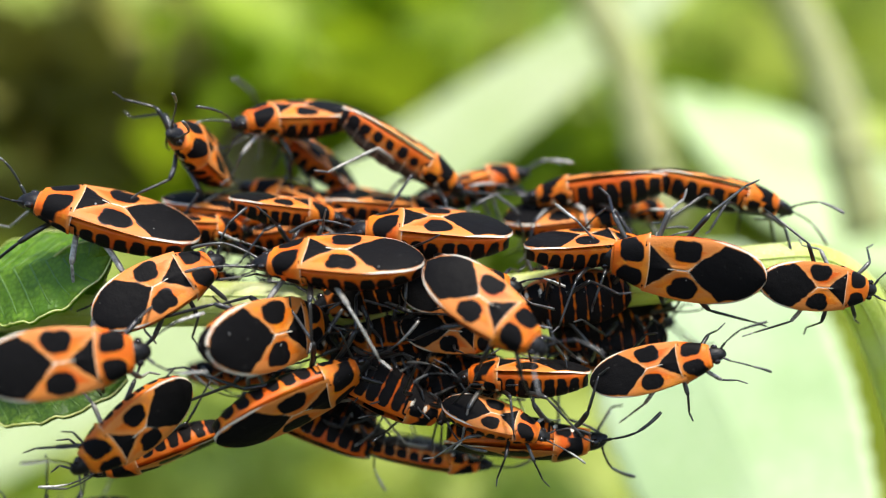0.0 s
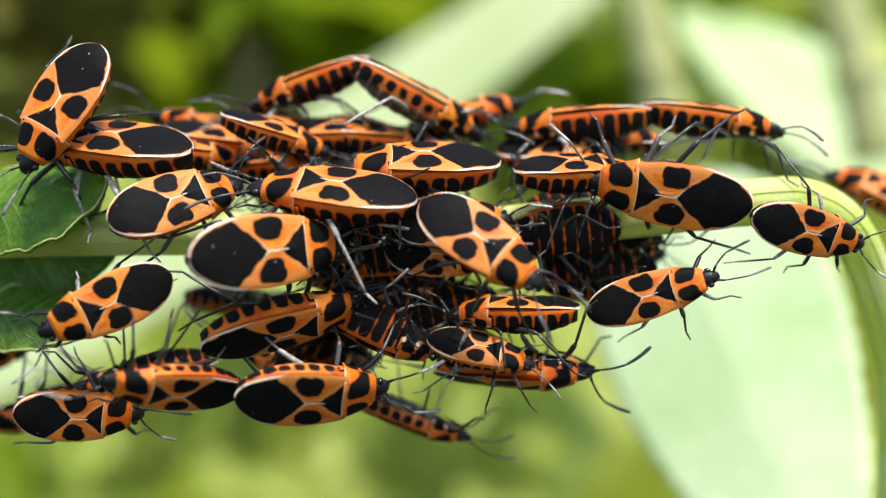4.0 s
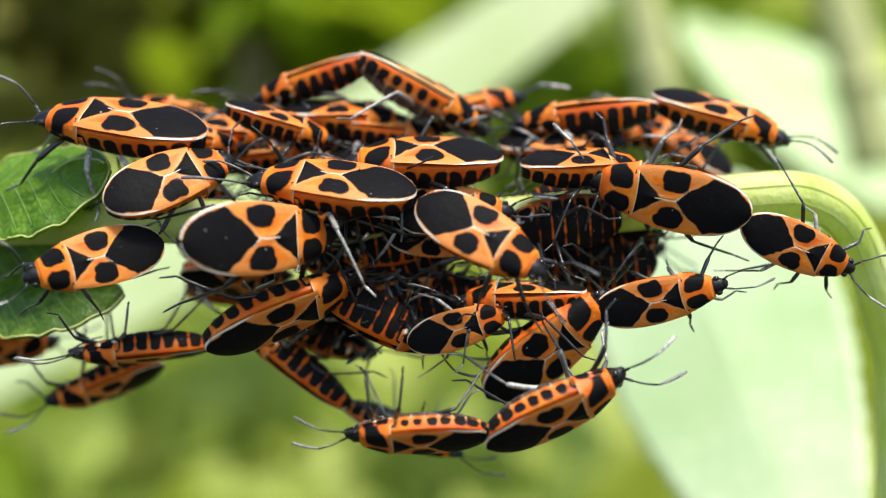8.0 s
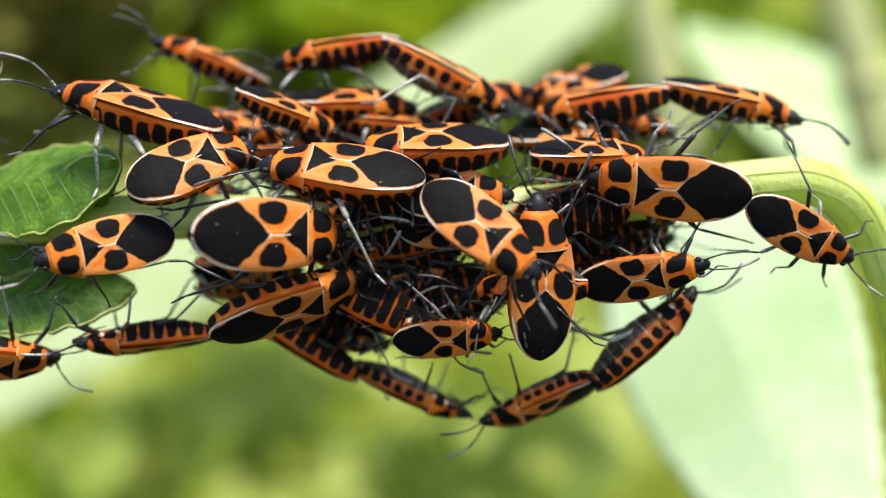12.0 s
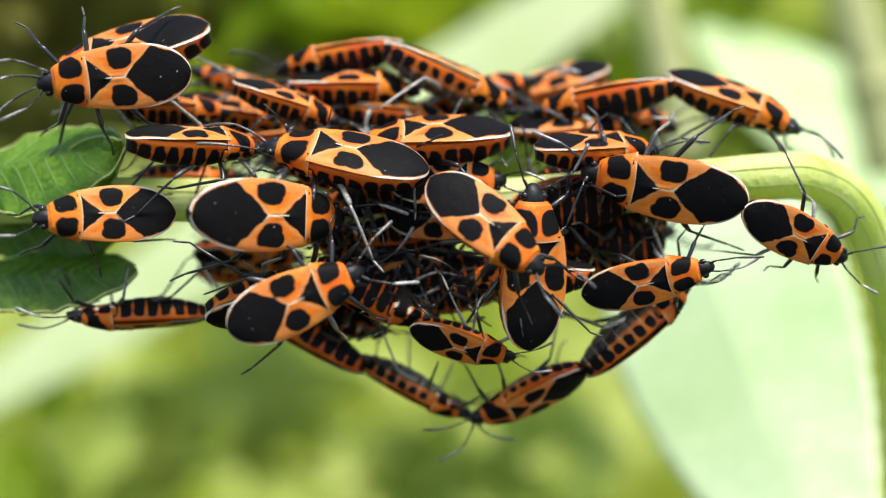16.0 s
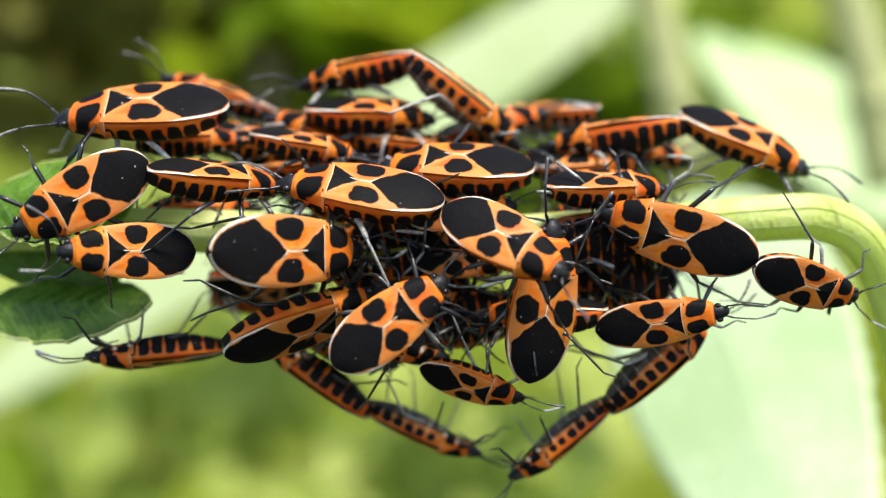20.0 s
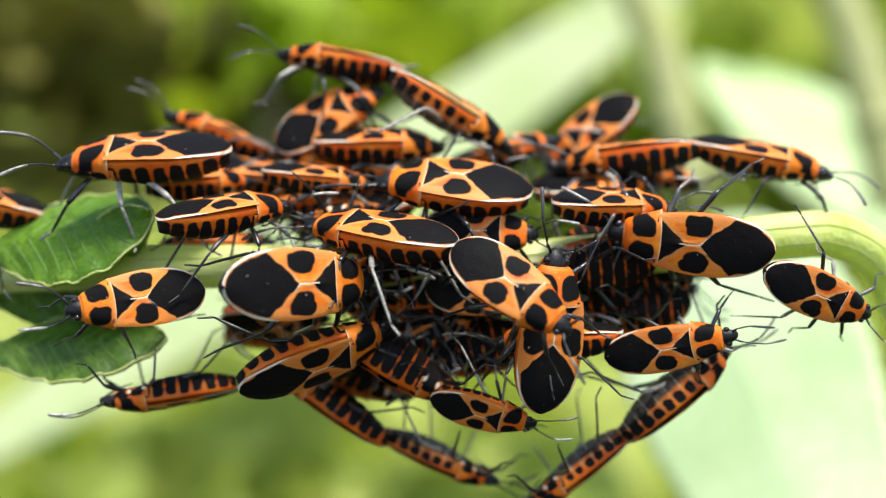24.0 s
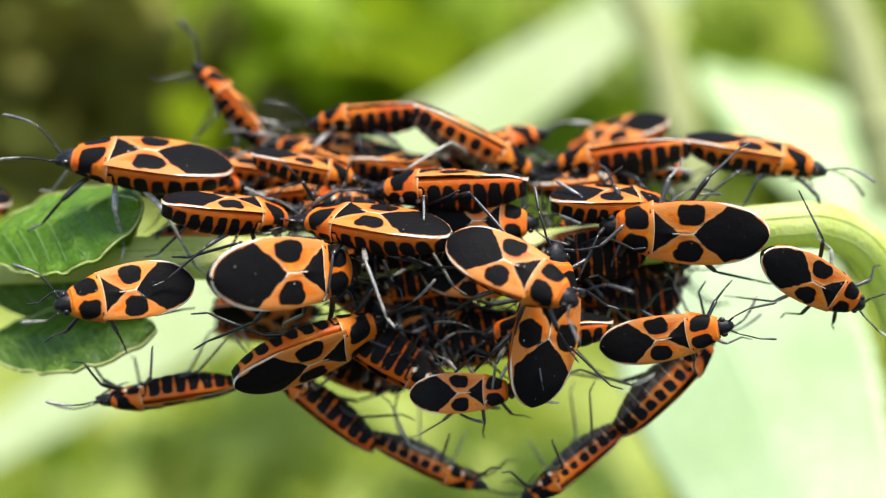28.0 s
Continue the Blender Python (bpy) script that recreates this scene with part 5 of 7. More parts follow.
    walk(upright_bug, [
        (0, at(5, -1.35, -7.42, 167.52, 2.02, -7.37)), (6, at(5, -1.35, -7.42, 167.52, 2.02, -7.37)),
        (7, at(5.57, -2.34, -7.32, 168.03, -5.57, -6.9)), (8, at(7.02, -3.04, -5.96, 129.27, -39.67, -11.95)),
        (8.5, at(6.9, -5.43, -5.1, 118.2, -61.13, -13.75)), (9, at(7, -5.44, -4.5, 123.44, -74.32, -17.85)),
        (10, at(5.52, -5.46, -3.84, -82.4, -80.99, -169.52)), (10.5, at(5.53, -5.45, -4.06, -123.98, -85.12, -127.06)),
        (11, at(5.51, -5.43, -3.33, -148.92, -82.13, -100.44)), (11.5, at(5.62, -5.43, -1.8, -158.71, -80.17, -90.27)),
        (12, at(5.37, -5.44, -2.21, -164.28, -81.56, -85.79)), (12.5, at(5.21, -5.44, -2.16, -167.51, -81.69, -83.42)),
        (14.5, at(4.81, -5.45, -2.1, -163.39, -81.71, -86.75)), (15, at(4.84, -5.45, -2.12, -162.4, -81.7, -87.53)),
        (15.5, at(4.9, -5.45, -2.31, -167.79, -81.38, -82.3)), (16, at(4.99, -5.46, -2.3, -173.16, -81.06, -77.1)),
        (16.5, at(4.96, -5.44, -2.19, -171.52, -81.61, -79.12)), (17, at(5.03, -5.43, -1.75, -169.83, -82.16, -81.18)),
        (17.5, at(4.88, -5.44, -1.38, 176.64, -80.55, -67.51)), (18, at(4.72, -5.45, -1.31, 163.1, -78.93, -53.82)),
        (19, at(4.68, -5.44, -1.56, 147.79, -76.65, -39.72)), (20, at(4.76, -5.43, -1.98, 150.64, -79.08, -42.7)),
        (21, at(4.75, -5.44, -2.16, 149.79, -77.89, -41.92)), (24, at(4.26, -5.44, -2.31, 155.81, -79.83, -47.67)),
        (25, at(4.43, -5.43, -2.11, 153.06, -79.86, -45.15)), (26, at(4.48, -5.44, -2.31, 145.21, -77.74, -37.4)),
        (27, at(4.39, -5.44, -2.55, 141.14, -75.24, -33.23)), (28, at(4.69, -5.45, -2.57, 148.24, -76.81, -39.85)),
    ])
    feel(upright_bug, 20)
    walk(row_bug, [
        (0, at(4.24, -3, -3.23, -10.5, -0.2, 176)), (1, at(4.52, -3, -3.4, -8.7, 0.4, 176.3)),
        (2, at(4.53, -3, -3.65, -9.1, 1.6, 176.5)), (3, at(4.22, -3, -3.73, -9.4, 0.9, 176.8)),
        (5.5, at(4.51, -3, -3.13, -10.1, 3.7, 177)), (6, at(4.53, -3, -3.1, -10.3, 4.5, 176.8)),
        (7, at(4.76, -3, -3.24, -10.2, 3.4, 176.7)), (28, at(4.76, -3, -3.24, -10.2, 3.4, 176.7)),
    ])
    feel(row_bug, 78)
    walk(centre_bug, [
        (0, at(2.15, -9.01, 0.97, 59.75, 36.67, -18.94)), (0.5, at(2.35, -9.02, 1.04, 59.58, 38.06, -19.25)),
        (1, at(2.34, -9.02, 1.19, 58.52, 35.11, -19.54)), (1.5, at(2.3, -9.02, 0.94, 58.63, 35.48, -18.74)),
        (2, at(2.34, -9.02, 0.86, 58.47, 36.99, -19.09)), (2.5, at(2.4, -9.02, 0.83, 58.99, 36.26, -18.71)),
        (3, at(2.38, -9.02, 0.74, 59.38, 34.85, -17.91)), (3.5, at(2.54, -9.02, 0.8, 60.32, 35.03, -17.52)),
        (5.5, at(2.57, -9.01, 0.74, 65.14, 30.76, -14.92)), (6, at(2.54, -9.01, 0.75, 65.66, 30.54, -14.16)),
        (6.5, at(2.55, -9.01, 0.78, 65.59, 31.42, -13.46)), (7, at(2.47, -9.01, 0.78, 65.5, 32.13, -14.24)),
        (7.5, at(2.48, -9.01, 0.79, 65.13, 32.32, -14.42)), (8, at(2.51, -9.01, 0.52, 62.32, 29.03, -14.98)),
        (8.5, at(2.56, -9.01, 0.8, 61.16, 26.17, -16.2)), (9, at(2.24, -9.01, 1.16, 60.08, 23.46, -19.73)),
        (9.5, at(1.47, -9, 0.63, 58.2, 33.8, -23.83)), (10, at(1.33, -9, 0.18, 59.01, 41.65, -21.11)),
        (10.5, at(1.67, -9, -0.11, 62.2, 41.89, -16.6)), (11, at(1.81, -9, -0.19, 61.79, 39.82, -16.9)),
        (11.5, at(1.97, -9, 0.21, 63.68, 37.84, -15.53)), (12, at(1.94, -9, 0.12, 65.04, 38.52, -14.35)),
        (12.5, at(2.05, -9, 0.21, 65.12, 37.17, -14.27)), (14.5, at(2.04, -9, 0.06, 66.72, 39.6, -12.78)),
        (15, at(2.18, -9, -0.07, 65.77, 38.71, -13.06)), (15.5, at(2.16, -9, -0.18, 65.91, 38.56, -13.14)),
        (16, at(2.27, -9, -0.24, 66.8, 38.43, -12.52)), (16.5, at(2.22, -9, -0.04, 65.05, 37.45, -14.12)),
        (17, at(2.36, -9.01, 0.29, 61.41, 34.77, -16.65)), (17.5, at(2.2, -9, 0.4, 61.66, 33.89, -17.32)),
        (18, at(2.1, -9, 0.3, 62.84, 33.83, -16.87)), (18.5, at(2.26, -9, 0.45, 61.38, 31.08, -18.58)),
        (19, at(2.3, -9.01, 0.85, 58.6, 26.96, -21.45)), (19.5, at(2.31, -9.01, 1.12, 58.54, 25.46, -22.25)),
        (20, at(2.42, -9.01, 1.29, 59.08, 25.93, -21.55)), (20.5, at(2.37, -9.01, 0.89, 60.43, 28.31, -20.45)),
        (21, at(2.11, -9.01, 0.85, 62.23, 32.47, -18.74)), (21.5, at(2.14, -9.01, 0.93, 63.67, 33.32, -17.03)),
        (23.5, at(1.86, -9.01, -0.05, 64.01, 36.83, -17.01)), (24, at(1.97, -9.01, -0.03, 63.81, 35.9, -17.17)),
        (24.5, at(2.04, -9.02, 0.05, 63.09, 31.75, -17.88)), (25, at(2.05, -9.02, -0.09, 63.79, 30.56, -17.44)),
        (25.5, at(2.09, -9.02, 0.05, 64.34, 33.15, -16.78)), (26, at(2.1, -9.02, -0.01, 63.1, 32.4, -17.1)),
        (26.5, at(2.16, -9.02, 0.07, 63.12, 29.73, -16.44)), (27, at(2.26, -9.01, 0.17, 62.69, 29.18, -16.94)),
        (27.5, at(2.57, -9.01, 0.5, 60.49, 27.42, -18.11)), (28, at(2.73, -9.01, 0.4, 59.97, 25.98, -17.94)),
    ])
    feel(centre_bug, 84)
    walk(right_female, [
        (0, at(14.07, -4.98, 3.67, -107.22, -9.27, 166.25)), (0.5, at(14.45, -4.97, 3.89, -106.33, -9.08, 166.13)),
        (1, at(14.44, -4.97, 4.22, -106.13, -8.6, 166.07)), (1.5, at(14.31, -4.97, 4.42, -107.22, -8.18, 166.29)),
        (2, at(13.79, -4.98, 4.28, -106.85, -6.64, 167.21)), (2.5, at(14.05, -4.99, 4.25, -105.56, -8.77, 168.34)),
        (3, at(13.94, -4.99, 4.08, -105.28, -10.55, 168.93)), (3.5, at(13.94, -4.99, 4.2, -105.57, -9.67, 168.92)),
        (5.5, at(14.03, -4.99, 4.17, -108.57, -11.7, 166.51)), (6, at(14.06, -4.99, 3.87, -108.52, -12.12, 166.02)),
        (6.5, at(13.95, -5, 3.76, -107.88, -12.09, 166.04)), (7, at(13.77, -5, 3.85, -108.06, -11.48, 166.7)),
        (7.5, at(13.92, -5, 3.8, -107.92, -12.48, 167.01)), (8, at(13.92, -5, 3.5, -107.29, -12.49, 166.63)),
        (8.5, at(13.79, -5, 3.75, -107.81, -10.26, 166.62)), (9, at(13.63, -5, 3.36, -107.96, -9.52, 166.91)),
        (9.5, at(13.49, -5, 3.2, -107.97, -8.22, 167.27)), (10, at(13.53, -5, 3.2, -107.63, -7.82, 167.74)),
        (10.5, at(13.48, -5, 3.27, -107.69, -8.13, 168)), (11, at(13.42, -5, 3.2, -107.2, -8.71, 167.89)),
        (11.5, at(13.35, -5, 3.31, -107.46, -8.32, 167.98)), (12, at(13.34, -5, 3.24, -107.27, -7.23, 167.91)),
        (12.5, at(13.36, -5, 3.37, -107.14, -5.93, 168.01)), (14.5, at(13.24, -5, 2.93, -106.31, -9.05, 169.79)),
        (15, at(13.25, -5, 2.92, -106.41, -9.22, 169.91)), (15.5, at(13.23, -5, 2.77, -106.44, -9.89, 170.14)),
        (16, at(13.22, -5.01, 2.73, -106.61, -10.4, 170.14)), (16.5, at(13.13, -5, 2.71, -106.13, -9.84, 169.97)),
        (17, at(13, -5, 2.7, -105.66, -8.85, 169.84)), (17.5, at(12.98, -5, 2.61, -105.87, -10.27, 170.38)),
        (18, at(13, -5.01, 2.4, -105.98, -11.61, 171.03)), (18.5, at(12.92, -5, 2.51, -105.49, -11.04, 170.63)),
        (19, at(12.86, -5, 2.5, -105.14, -11.88, 169.8)), (19.5, at(13.03, -5, 2.14, -104.49, -13.29, 169.38)),
        (20, at(13.09, -4.99, 2.31, -104.03, -15.14, 169.19)), (20.5, at(13.21, -4.99, 1.91, -104.13, -14.29, 169.49)),
        (21, at(13.02, -4.99, 2.06, -104.38, -13.28, 169.39)), (21.5, at(13.06, -4.99, 2.29, -104.44, -12.81, 169.22)),
        (23.5, at(13.23, -4.99, 3.19, -104.74, -8.09, 168.99)), (24, at(13.17, -4.99, 3.14, -104.59, -7.61, 168.9)),
        (24.5, at(13.28, -4.99, 3.11, -104.29, -7.45, 168.89)), (25, at(13.25, -4.98, 3.12, -104.2, -5.63, 169.09)),
        (25.5, at(13.25, -4.99, 3.01, -104.59, -5.16, 169.43)), (26, at(13.22, -4.99, 3.07, -104.71, -4.54, 169.25)),
        (26.5, at(13.23, -4.99, 3.17, -104.88, -5.12, 169.17)), (27, at(13.24, -4.99, 3.19, -105.17, -5.03, 168.97)),
        (27.5, at(13.45, -5, 3.28, -105.65, -4.53, 168.95)), (28, at(13.39, -5, 3.16, -105.92, -3.58, 169.43)),
    ])
    feel(right_female, 91)
    walk(right_male, [
        (0, at(23.31, -5.02, 2.16, 100.46, 4.59, 11.78)), (1, at(23.46, -5.02, 1.38, 106.42, 18.85, 13.39)),
        (2, at(22.88, -5.01, 1.74, 108.68, 21.04, 14.73)), (3, at(23.16, -5.01, 1.3, 107.53, 19.1, 14.37)),
        (5.5, at(23.45, -5.02, 2.1, 105.62, 7.07, 11.22)), (6, at(23.39, -5.02, 1.26, 103.02, 8.85, 8.52)),
        (6.5, at(23.1, -5.01, 0.89, 104.9, 14.96, 7.9)), (7, at(22.99, -5.01, 0.88, 106.62, 19.82, 7.91)),
        (7.5, at(23.06, -5.01, 0.77, 105.86, 19.48, 7.58)), (8, at(22.76, -5.01, 0.08, 105.73, 22.27, 7.47)),
        (8.5, at(22.74, -5.01, 0.43, 105.59, 24.17, 7.25)), (9, at(22.55, -5.01, 0.09, 107.38, 24.3, 7.9)),
        (9.5, at(22.47, -5, 0.11, 108.3, 24.66, 8.53)), (10, at(22.42, -5, 0.07, 109.38, 26.82, 9.97)),
        (10.5, at(22.45, -5, 0.07, 109.11, 27.75, 10.47)), (11, at(22.38, -5, -0.04, 108.9, 27.79, 10.7)),
        (11.5, at(22.33, -5, 0.01, 108.93, 27.54, 10.93)), (12, at(22.32, -5, 0.01, 108.92, 27.9, 10.88)),
        (12.5, at(22.34, -5, 0.25, 107.81, 28.57, 10.21)), (14.5, at(22.33, -5, -0.29, 109.42, 22.85, 12.65)),
        (15, at(22.25, -5, -0.25, 110.94, 23.9, 13.99)), (15.5, at(22.18, -5, -0.49, 112.54, 24.16, 15.43)),
        (16, at(22.14, -5, -0.49, 113.25, 23.61, 16.28)), (16.5, at(22.07, -5, -0.56, 112.64, 23.31, 15.66)),
        (17, at(22.01, -5.01, -0.49, 112.12, 22.52, 15.3)), (17.5, at(21.95, -5.01, -0.71, 112.63, 21.35, 15.61)),
        (18, at(21.85, -5.01, -0.98, 113.92, 19.82, 17.09)), (18.5, at(21.82, -5.01, -0.77, 114.23, 19.97, 17.27)),
        (19, at(21.81, -5.01, -0.56, 116.47, 18.52, 18.17)), (19.5, at(21.98, -5.01, -0.8, 117.21, 15.84, 18.8)),
        (20, at(22.02, -5.02, -0.74, 115.89, 14.43, 19)), (20.5, at(22.09, -5.02, -0.96, 117.8, 13.22, 21.05)),
        (21, at(21.94, -5.02, -0.95, 116.28, 14.47, 19.27)), (21.5, at(22.05, -5.02, -0.66, 115.77, 15.27, 17.97)),
        (24, at(21.84, -5.01, -0.45, 108.86, 21.64, 15.23)), (25, at(22.03, -5.01, -0.4, 108.92, 22.65, 15.03)),
        (26, at(22.06, -5.01, 0.03, 111.2, 24.93, 15.96)), (27, at(21.95, -5, -0.3, 112.69, 26.27, 16.86)),
        (28, at(22.18, -5, -0.3, 112.83, 25.38, 17.18)),
    ])
    feel(right_male, 82)
    walk(low_right_bug, [
        (0, at(13.01, -5.17, -2.75, 78.23, -12.88, -16.87)), (1, at(13.74, -5.2, -2.43, 71.39, -10.42, -16.22)),
        (2, at(13.59, -5.2, -2.05, 73.13, -19.49, -15.78)), (3, at(13.56, -5.17, -2.41, 78.38, -19.01, -16.31)),
        (5.5, at(13.43, -5.04, -2.1, 103.39, -9.9, -18.18)), (6, at(13.46, -5.01, -2.39, 107.91, -6.35, -18.74)),
        (7, at(13.52, -5.01, -2.52, 107.44, -4.1, -18.7)), (8, at(14.02, -5.04, -3.05, 103.82, -13.17, -18.68)),
        (9, at(13.86, -4.99, -2.87, 113.4, -6.98, -19.23)), (10, at(13.31, -5.01, -2.95, 114, -7.64, -21.48)),
        (11, at(12.5, -5, -2.59, 118.47, -2.93, -23.88)), (11.5, at(12.32, -5, -2.33, 115.95, -7.93, -22.74)),
        (12, at(12.25, -5, -2.45, 112.84, -8.38, -19.7)), (12.5, at(12.08, -5, -2.47, 108.92, -6.28, -14.47)),
        (14.5, at(12.65, -5.03, -2.93, 106.22, -11.85, -17.25)), (15, at(12.63, -5.03, -3.07, 105.39, -11.98, -17.16)),
        (15.5, at(12.63, -5.03, -3.22, 105.53, -12.33, -17.19)), (16, at(12.72, -5.03, -3.37, 105.67, -12.8, -17.22)),
        (16.5, at(12.59, -5.04, -3.48, 104.11, -11.71, -17.39)), (17, at(12.57, -5.04, -3.48, 102.66, -11.41, -17.58)),
        (17.5, at(12.66, -5.04, -3.31, 103.06, -12.01, -17.36)), (18, at(12.7, -5.04, -3.36, 103.43, -12.25, -17.17)),
        (18.5, at(12.6, -5.04, -3.3, 102.97, -12.85, -17.54)), (19, at(12.54, -5.05, -3.24, 102.33, -12.23, -17.8)),
        (19.5, at(12.78, -5.05, -3.32, 101.84, -11.17, -17.89)), (20, at(12.76, -5.05, -3.32, 101.32, -10.19, -17.95)),
        (20.5, at(12.76, -5.05, -3.62, 101.43, -9.1, -17.92)), (21, at(12.63, -5.05, -3.56, 101.66, -8.62, -17.96)),
        (21.5, at(12.76, -5.05, -3.41, 101.71, -9.09, -17.98)), (23.5, at(12.36, -5.05, -3.59, 101.76, -10.77, -18.01)),
        (24, at(12.34, -5.05, -3.6, 101.61, -9.68, -18.02)), (24.5, at(12.44, -5.05, -3.64, 101.11, -8.58, -18.14)),
        (25, at(12.62, -5.05, -3.37, 100.48, -6.41, -18.3)), (25.5, at(12.66, -5.05, -3.43, 100.53, -5.76, -18.17)),
        (26, at(12.48, -5.05, -3.76, 100.82, -7.07, -17.94)), (26.5, at(12.22, -5.05, -3.91, 99.85, -9, -17.85)),
        (27, at(12.32, -5.06, -3.71, 98.58, -8.58, -17.84)), (27.5, at(12.46, -5.06, -3.71, 98.85, -8.2, -17.76)),
        (28, at(12.69, -5.06, -3.63, 99.36, -9.37, -17.7)),
    ])
    feel(low_right_bug, 30)
    walk(walking_female, [
        (0, at(-22.15, -10.63, -1.54, 88.7, -6.4, 16.8)), (0.3, at(-20.91, -10.72, -1.85, 87.8, 7.2, 15.7)),
        (0.6, at(-18.81, -10.92, -1.61, 87.3, 14.7, 13.6)), (1, at(-15.48, -11.11, -1.46, 86.8, 13.2, 11)),
        (1.2, at(-14.59, -11.25, -2.67, 85.5, 21.9, 9.7)), (1.5, at(-14.21, -11.17, -4.16, 84.3, 10, 10.2)),
        (1.8, at(-11.72, -11.33, -4.55, 84.5, 12.5, 8.2)), (2, at(-9.99, -11.48, -4.9, 96.9, 21.48, 9.43)),
        (2.4, at(-7.36, -11.52, -4.77, 105.89, 18.6, 14.64)), (2.7, at(-7.26, -11.48, -6.13, 121.69, 10.7, 21.28)),
        (3, at(-7.91, -11.41, -5.95, 130.87, -2.62, 28.48)), (3.5, at(-7.95, -7.48, -6.87, 123.64, 1.71, 18.57)),
        (5.5, at(-4.8, -6.68, -9.44, 128.59, -4.78, 11.75)), (6, at(-3.23, -6.8, -9.42, 130.4, -3.6, 2.5)),
        (7, at(0.5, -5.03, -10.6, 146.8, -1.9, -0.4)), (8, at(7.07, -8.15, -9.55, 143.9, -26.6, -2)),
        (9, at(11.51, -8.37, -6.66, -176.2, -33.3, -5.3)), (10, at(13.17, -7.5, -6.23, -174.8, -33.2, -7.1)),
        (11, at(13.15, -0.45, -6.7, -174.4, -37.8, -6.8)), (12, at(13.03, -0.4, -6.64, -174.2, -42.7, -6.5)),
        (15, at(12.55, -0.43, -6.12, -173.3, -39.1, -6.7)), (16, at(12.78, -0.42, -6.41, -173.2, -41.5, -6.7)),
        (17, at(13.24, -0.41, -6.25, -174.3, -41.4, -6.6)), (18, at(12.82, -0.43, -6.21, -173.5, -39.3, -6.6)),
        (19, at(12.68, -0.41, -6.62, -174.8, -40.2, -6.5)), (20, at(13.44, -0.35, -6.26, -176.1, -44.1, -5.9)),
        (21, at(13.36, -0.39, -6.38, -175.3, -43, -6.4)), (24, at(13.55, -0.41, -6.79, -175.8, -40.7, -6.5)),
        (25, at(13.31, -0.41, -7, -176.4, -39, -6.3)), (26, at(13.77, -0.38, -6.41, -176.1, -42.4, -6.1)),
        (27, at(13.57, -0.36, -6.63, -175.6, -44.7, -6.2)), (28, at(13.5, -0.37, -6.66, -174.8, -45.8, -6.3)),
    ])
    stride(walking_female, (0, 11))
    walk(walking_male, [
        (0, at(-30.74, -13.65, -0.74, -89.2, -13.4, -157)), (0.6, at(-27.57, -13.56, -0.3, -88.4, -0.7, -159)),
        (1, at(-24.27, -13.38, 0.18, -88.2, -4.7, -161.5)), (1.2, at(-22.97, -13.27, 0.03, -87.8, -10.5, -162.8)),
        (1.5, at(-22.55, -12.99, -0.62, -86.4, -30.8, -164.6)), (1.8, at(-19.91, -12.85, -0.7, -87, -35, -166.2)),
        (2, at(-17.48, -12.68, 0.05, -91.88, -45.53, -162.04)), (2.4, at(-15.77, -12.57, -1.32, -91.64, -47, -155.02)),
        (2.7, at(-15.8, -12.62, -3.84, -119.55, -35.97, -142.01)), (3, at(-17.33, -8.86, -5.57, -139.74, -14.8, -131.54)),
        (3.5, at(-17.01, -8.88, -6.42, -133.65, -11.11, -147.18)), (5.5, at(-13.83, -6.93, -10.31, -154.42, 11.95, -155.99)),
        (6, at(-12.25, -6.84, -10.26, -156.5, 16.1, -168.4)), (7, at(-8.44, -5.57, -10.79, -177.5, 7.5, -172.4)),
        (8, at(-1.82, -8.13, -11.23, -147.4, 0.8, -178.2)), (9, at(3.2, -7.79, -8.68, -179.5, 0.2, 177.3)),
        (10, at(4.92, -6.8, -9.08, -149.9, 9.1, 177.3)), (11, at(4.89, -3.87, -10.14, -147.4, 18.1, 178.2)),
        (12, at(5.61, 1.08, -11.13, -155.1, 20.8, 178.9)), (15, at(5.08, 0.98, -10.78, -179, 26.5, -179.7)),
        (16, at(5.02, 1.01, -11.51, -144.2, 25.2, 179.8)), (17, at(5.78, 1.01, -10.92, -178.4, 26.3, 179.8)),
        (18, at(5.03, 0.96, -10.81, -179, 28.3, -179.4)), (19, at(5.6, 0.91, -11.9, -176.5, 34.9, -178.6)),
        (20, at(6.58, 0.87, -12.24, -174.7, 39, -177.8)), (21, at(6.41, 0.97, -12.17, -176.4, 33.9, -179.5)),
        (24, at(6.48, 0.97, -12.48, -175.9, 35.7, -179.5)), (25, at(6.22, 0.92, -12.76, -175, 37.2, -178.7)),
        (26, at(6.7, 0.98, -12.2, -175.9, 34.4, -179.7)), (27, at(6.58, 1, -12.47, -176.5, 33.2, -180)),
        (28, at(6.75, 0.96, -12.7, -176.6, 36.6, -179.4)),
    ])
    stride(walking_male, (0, 20))
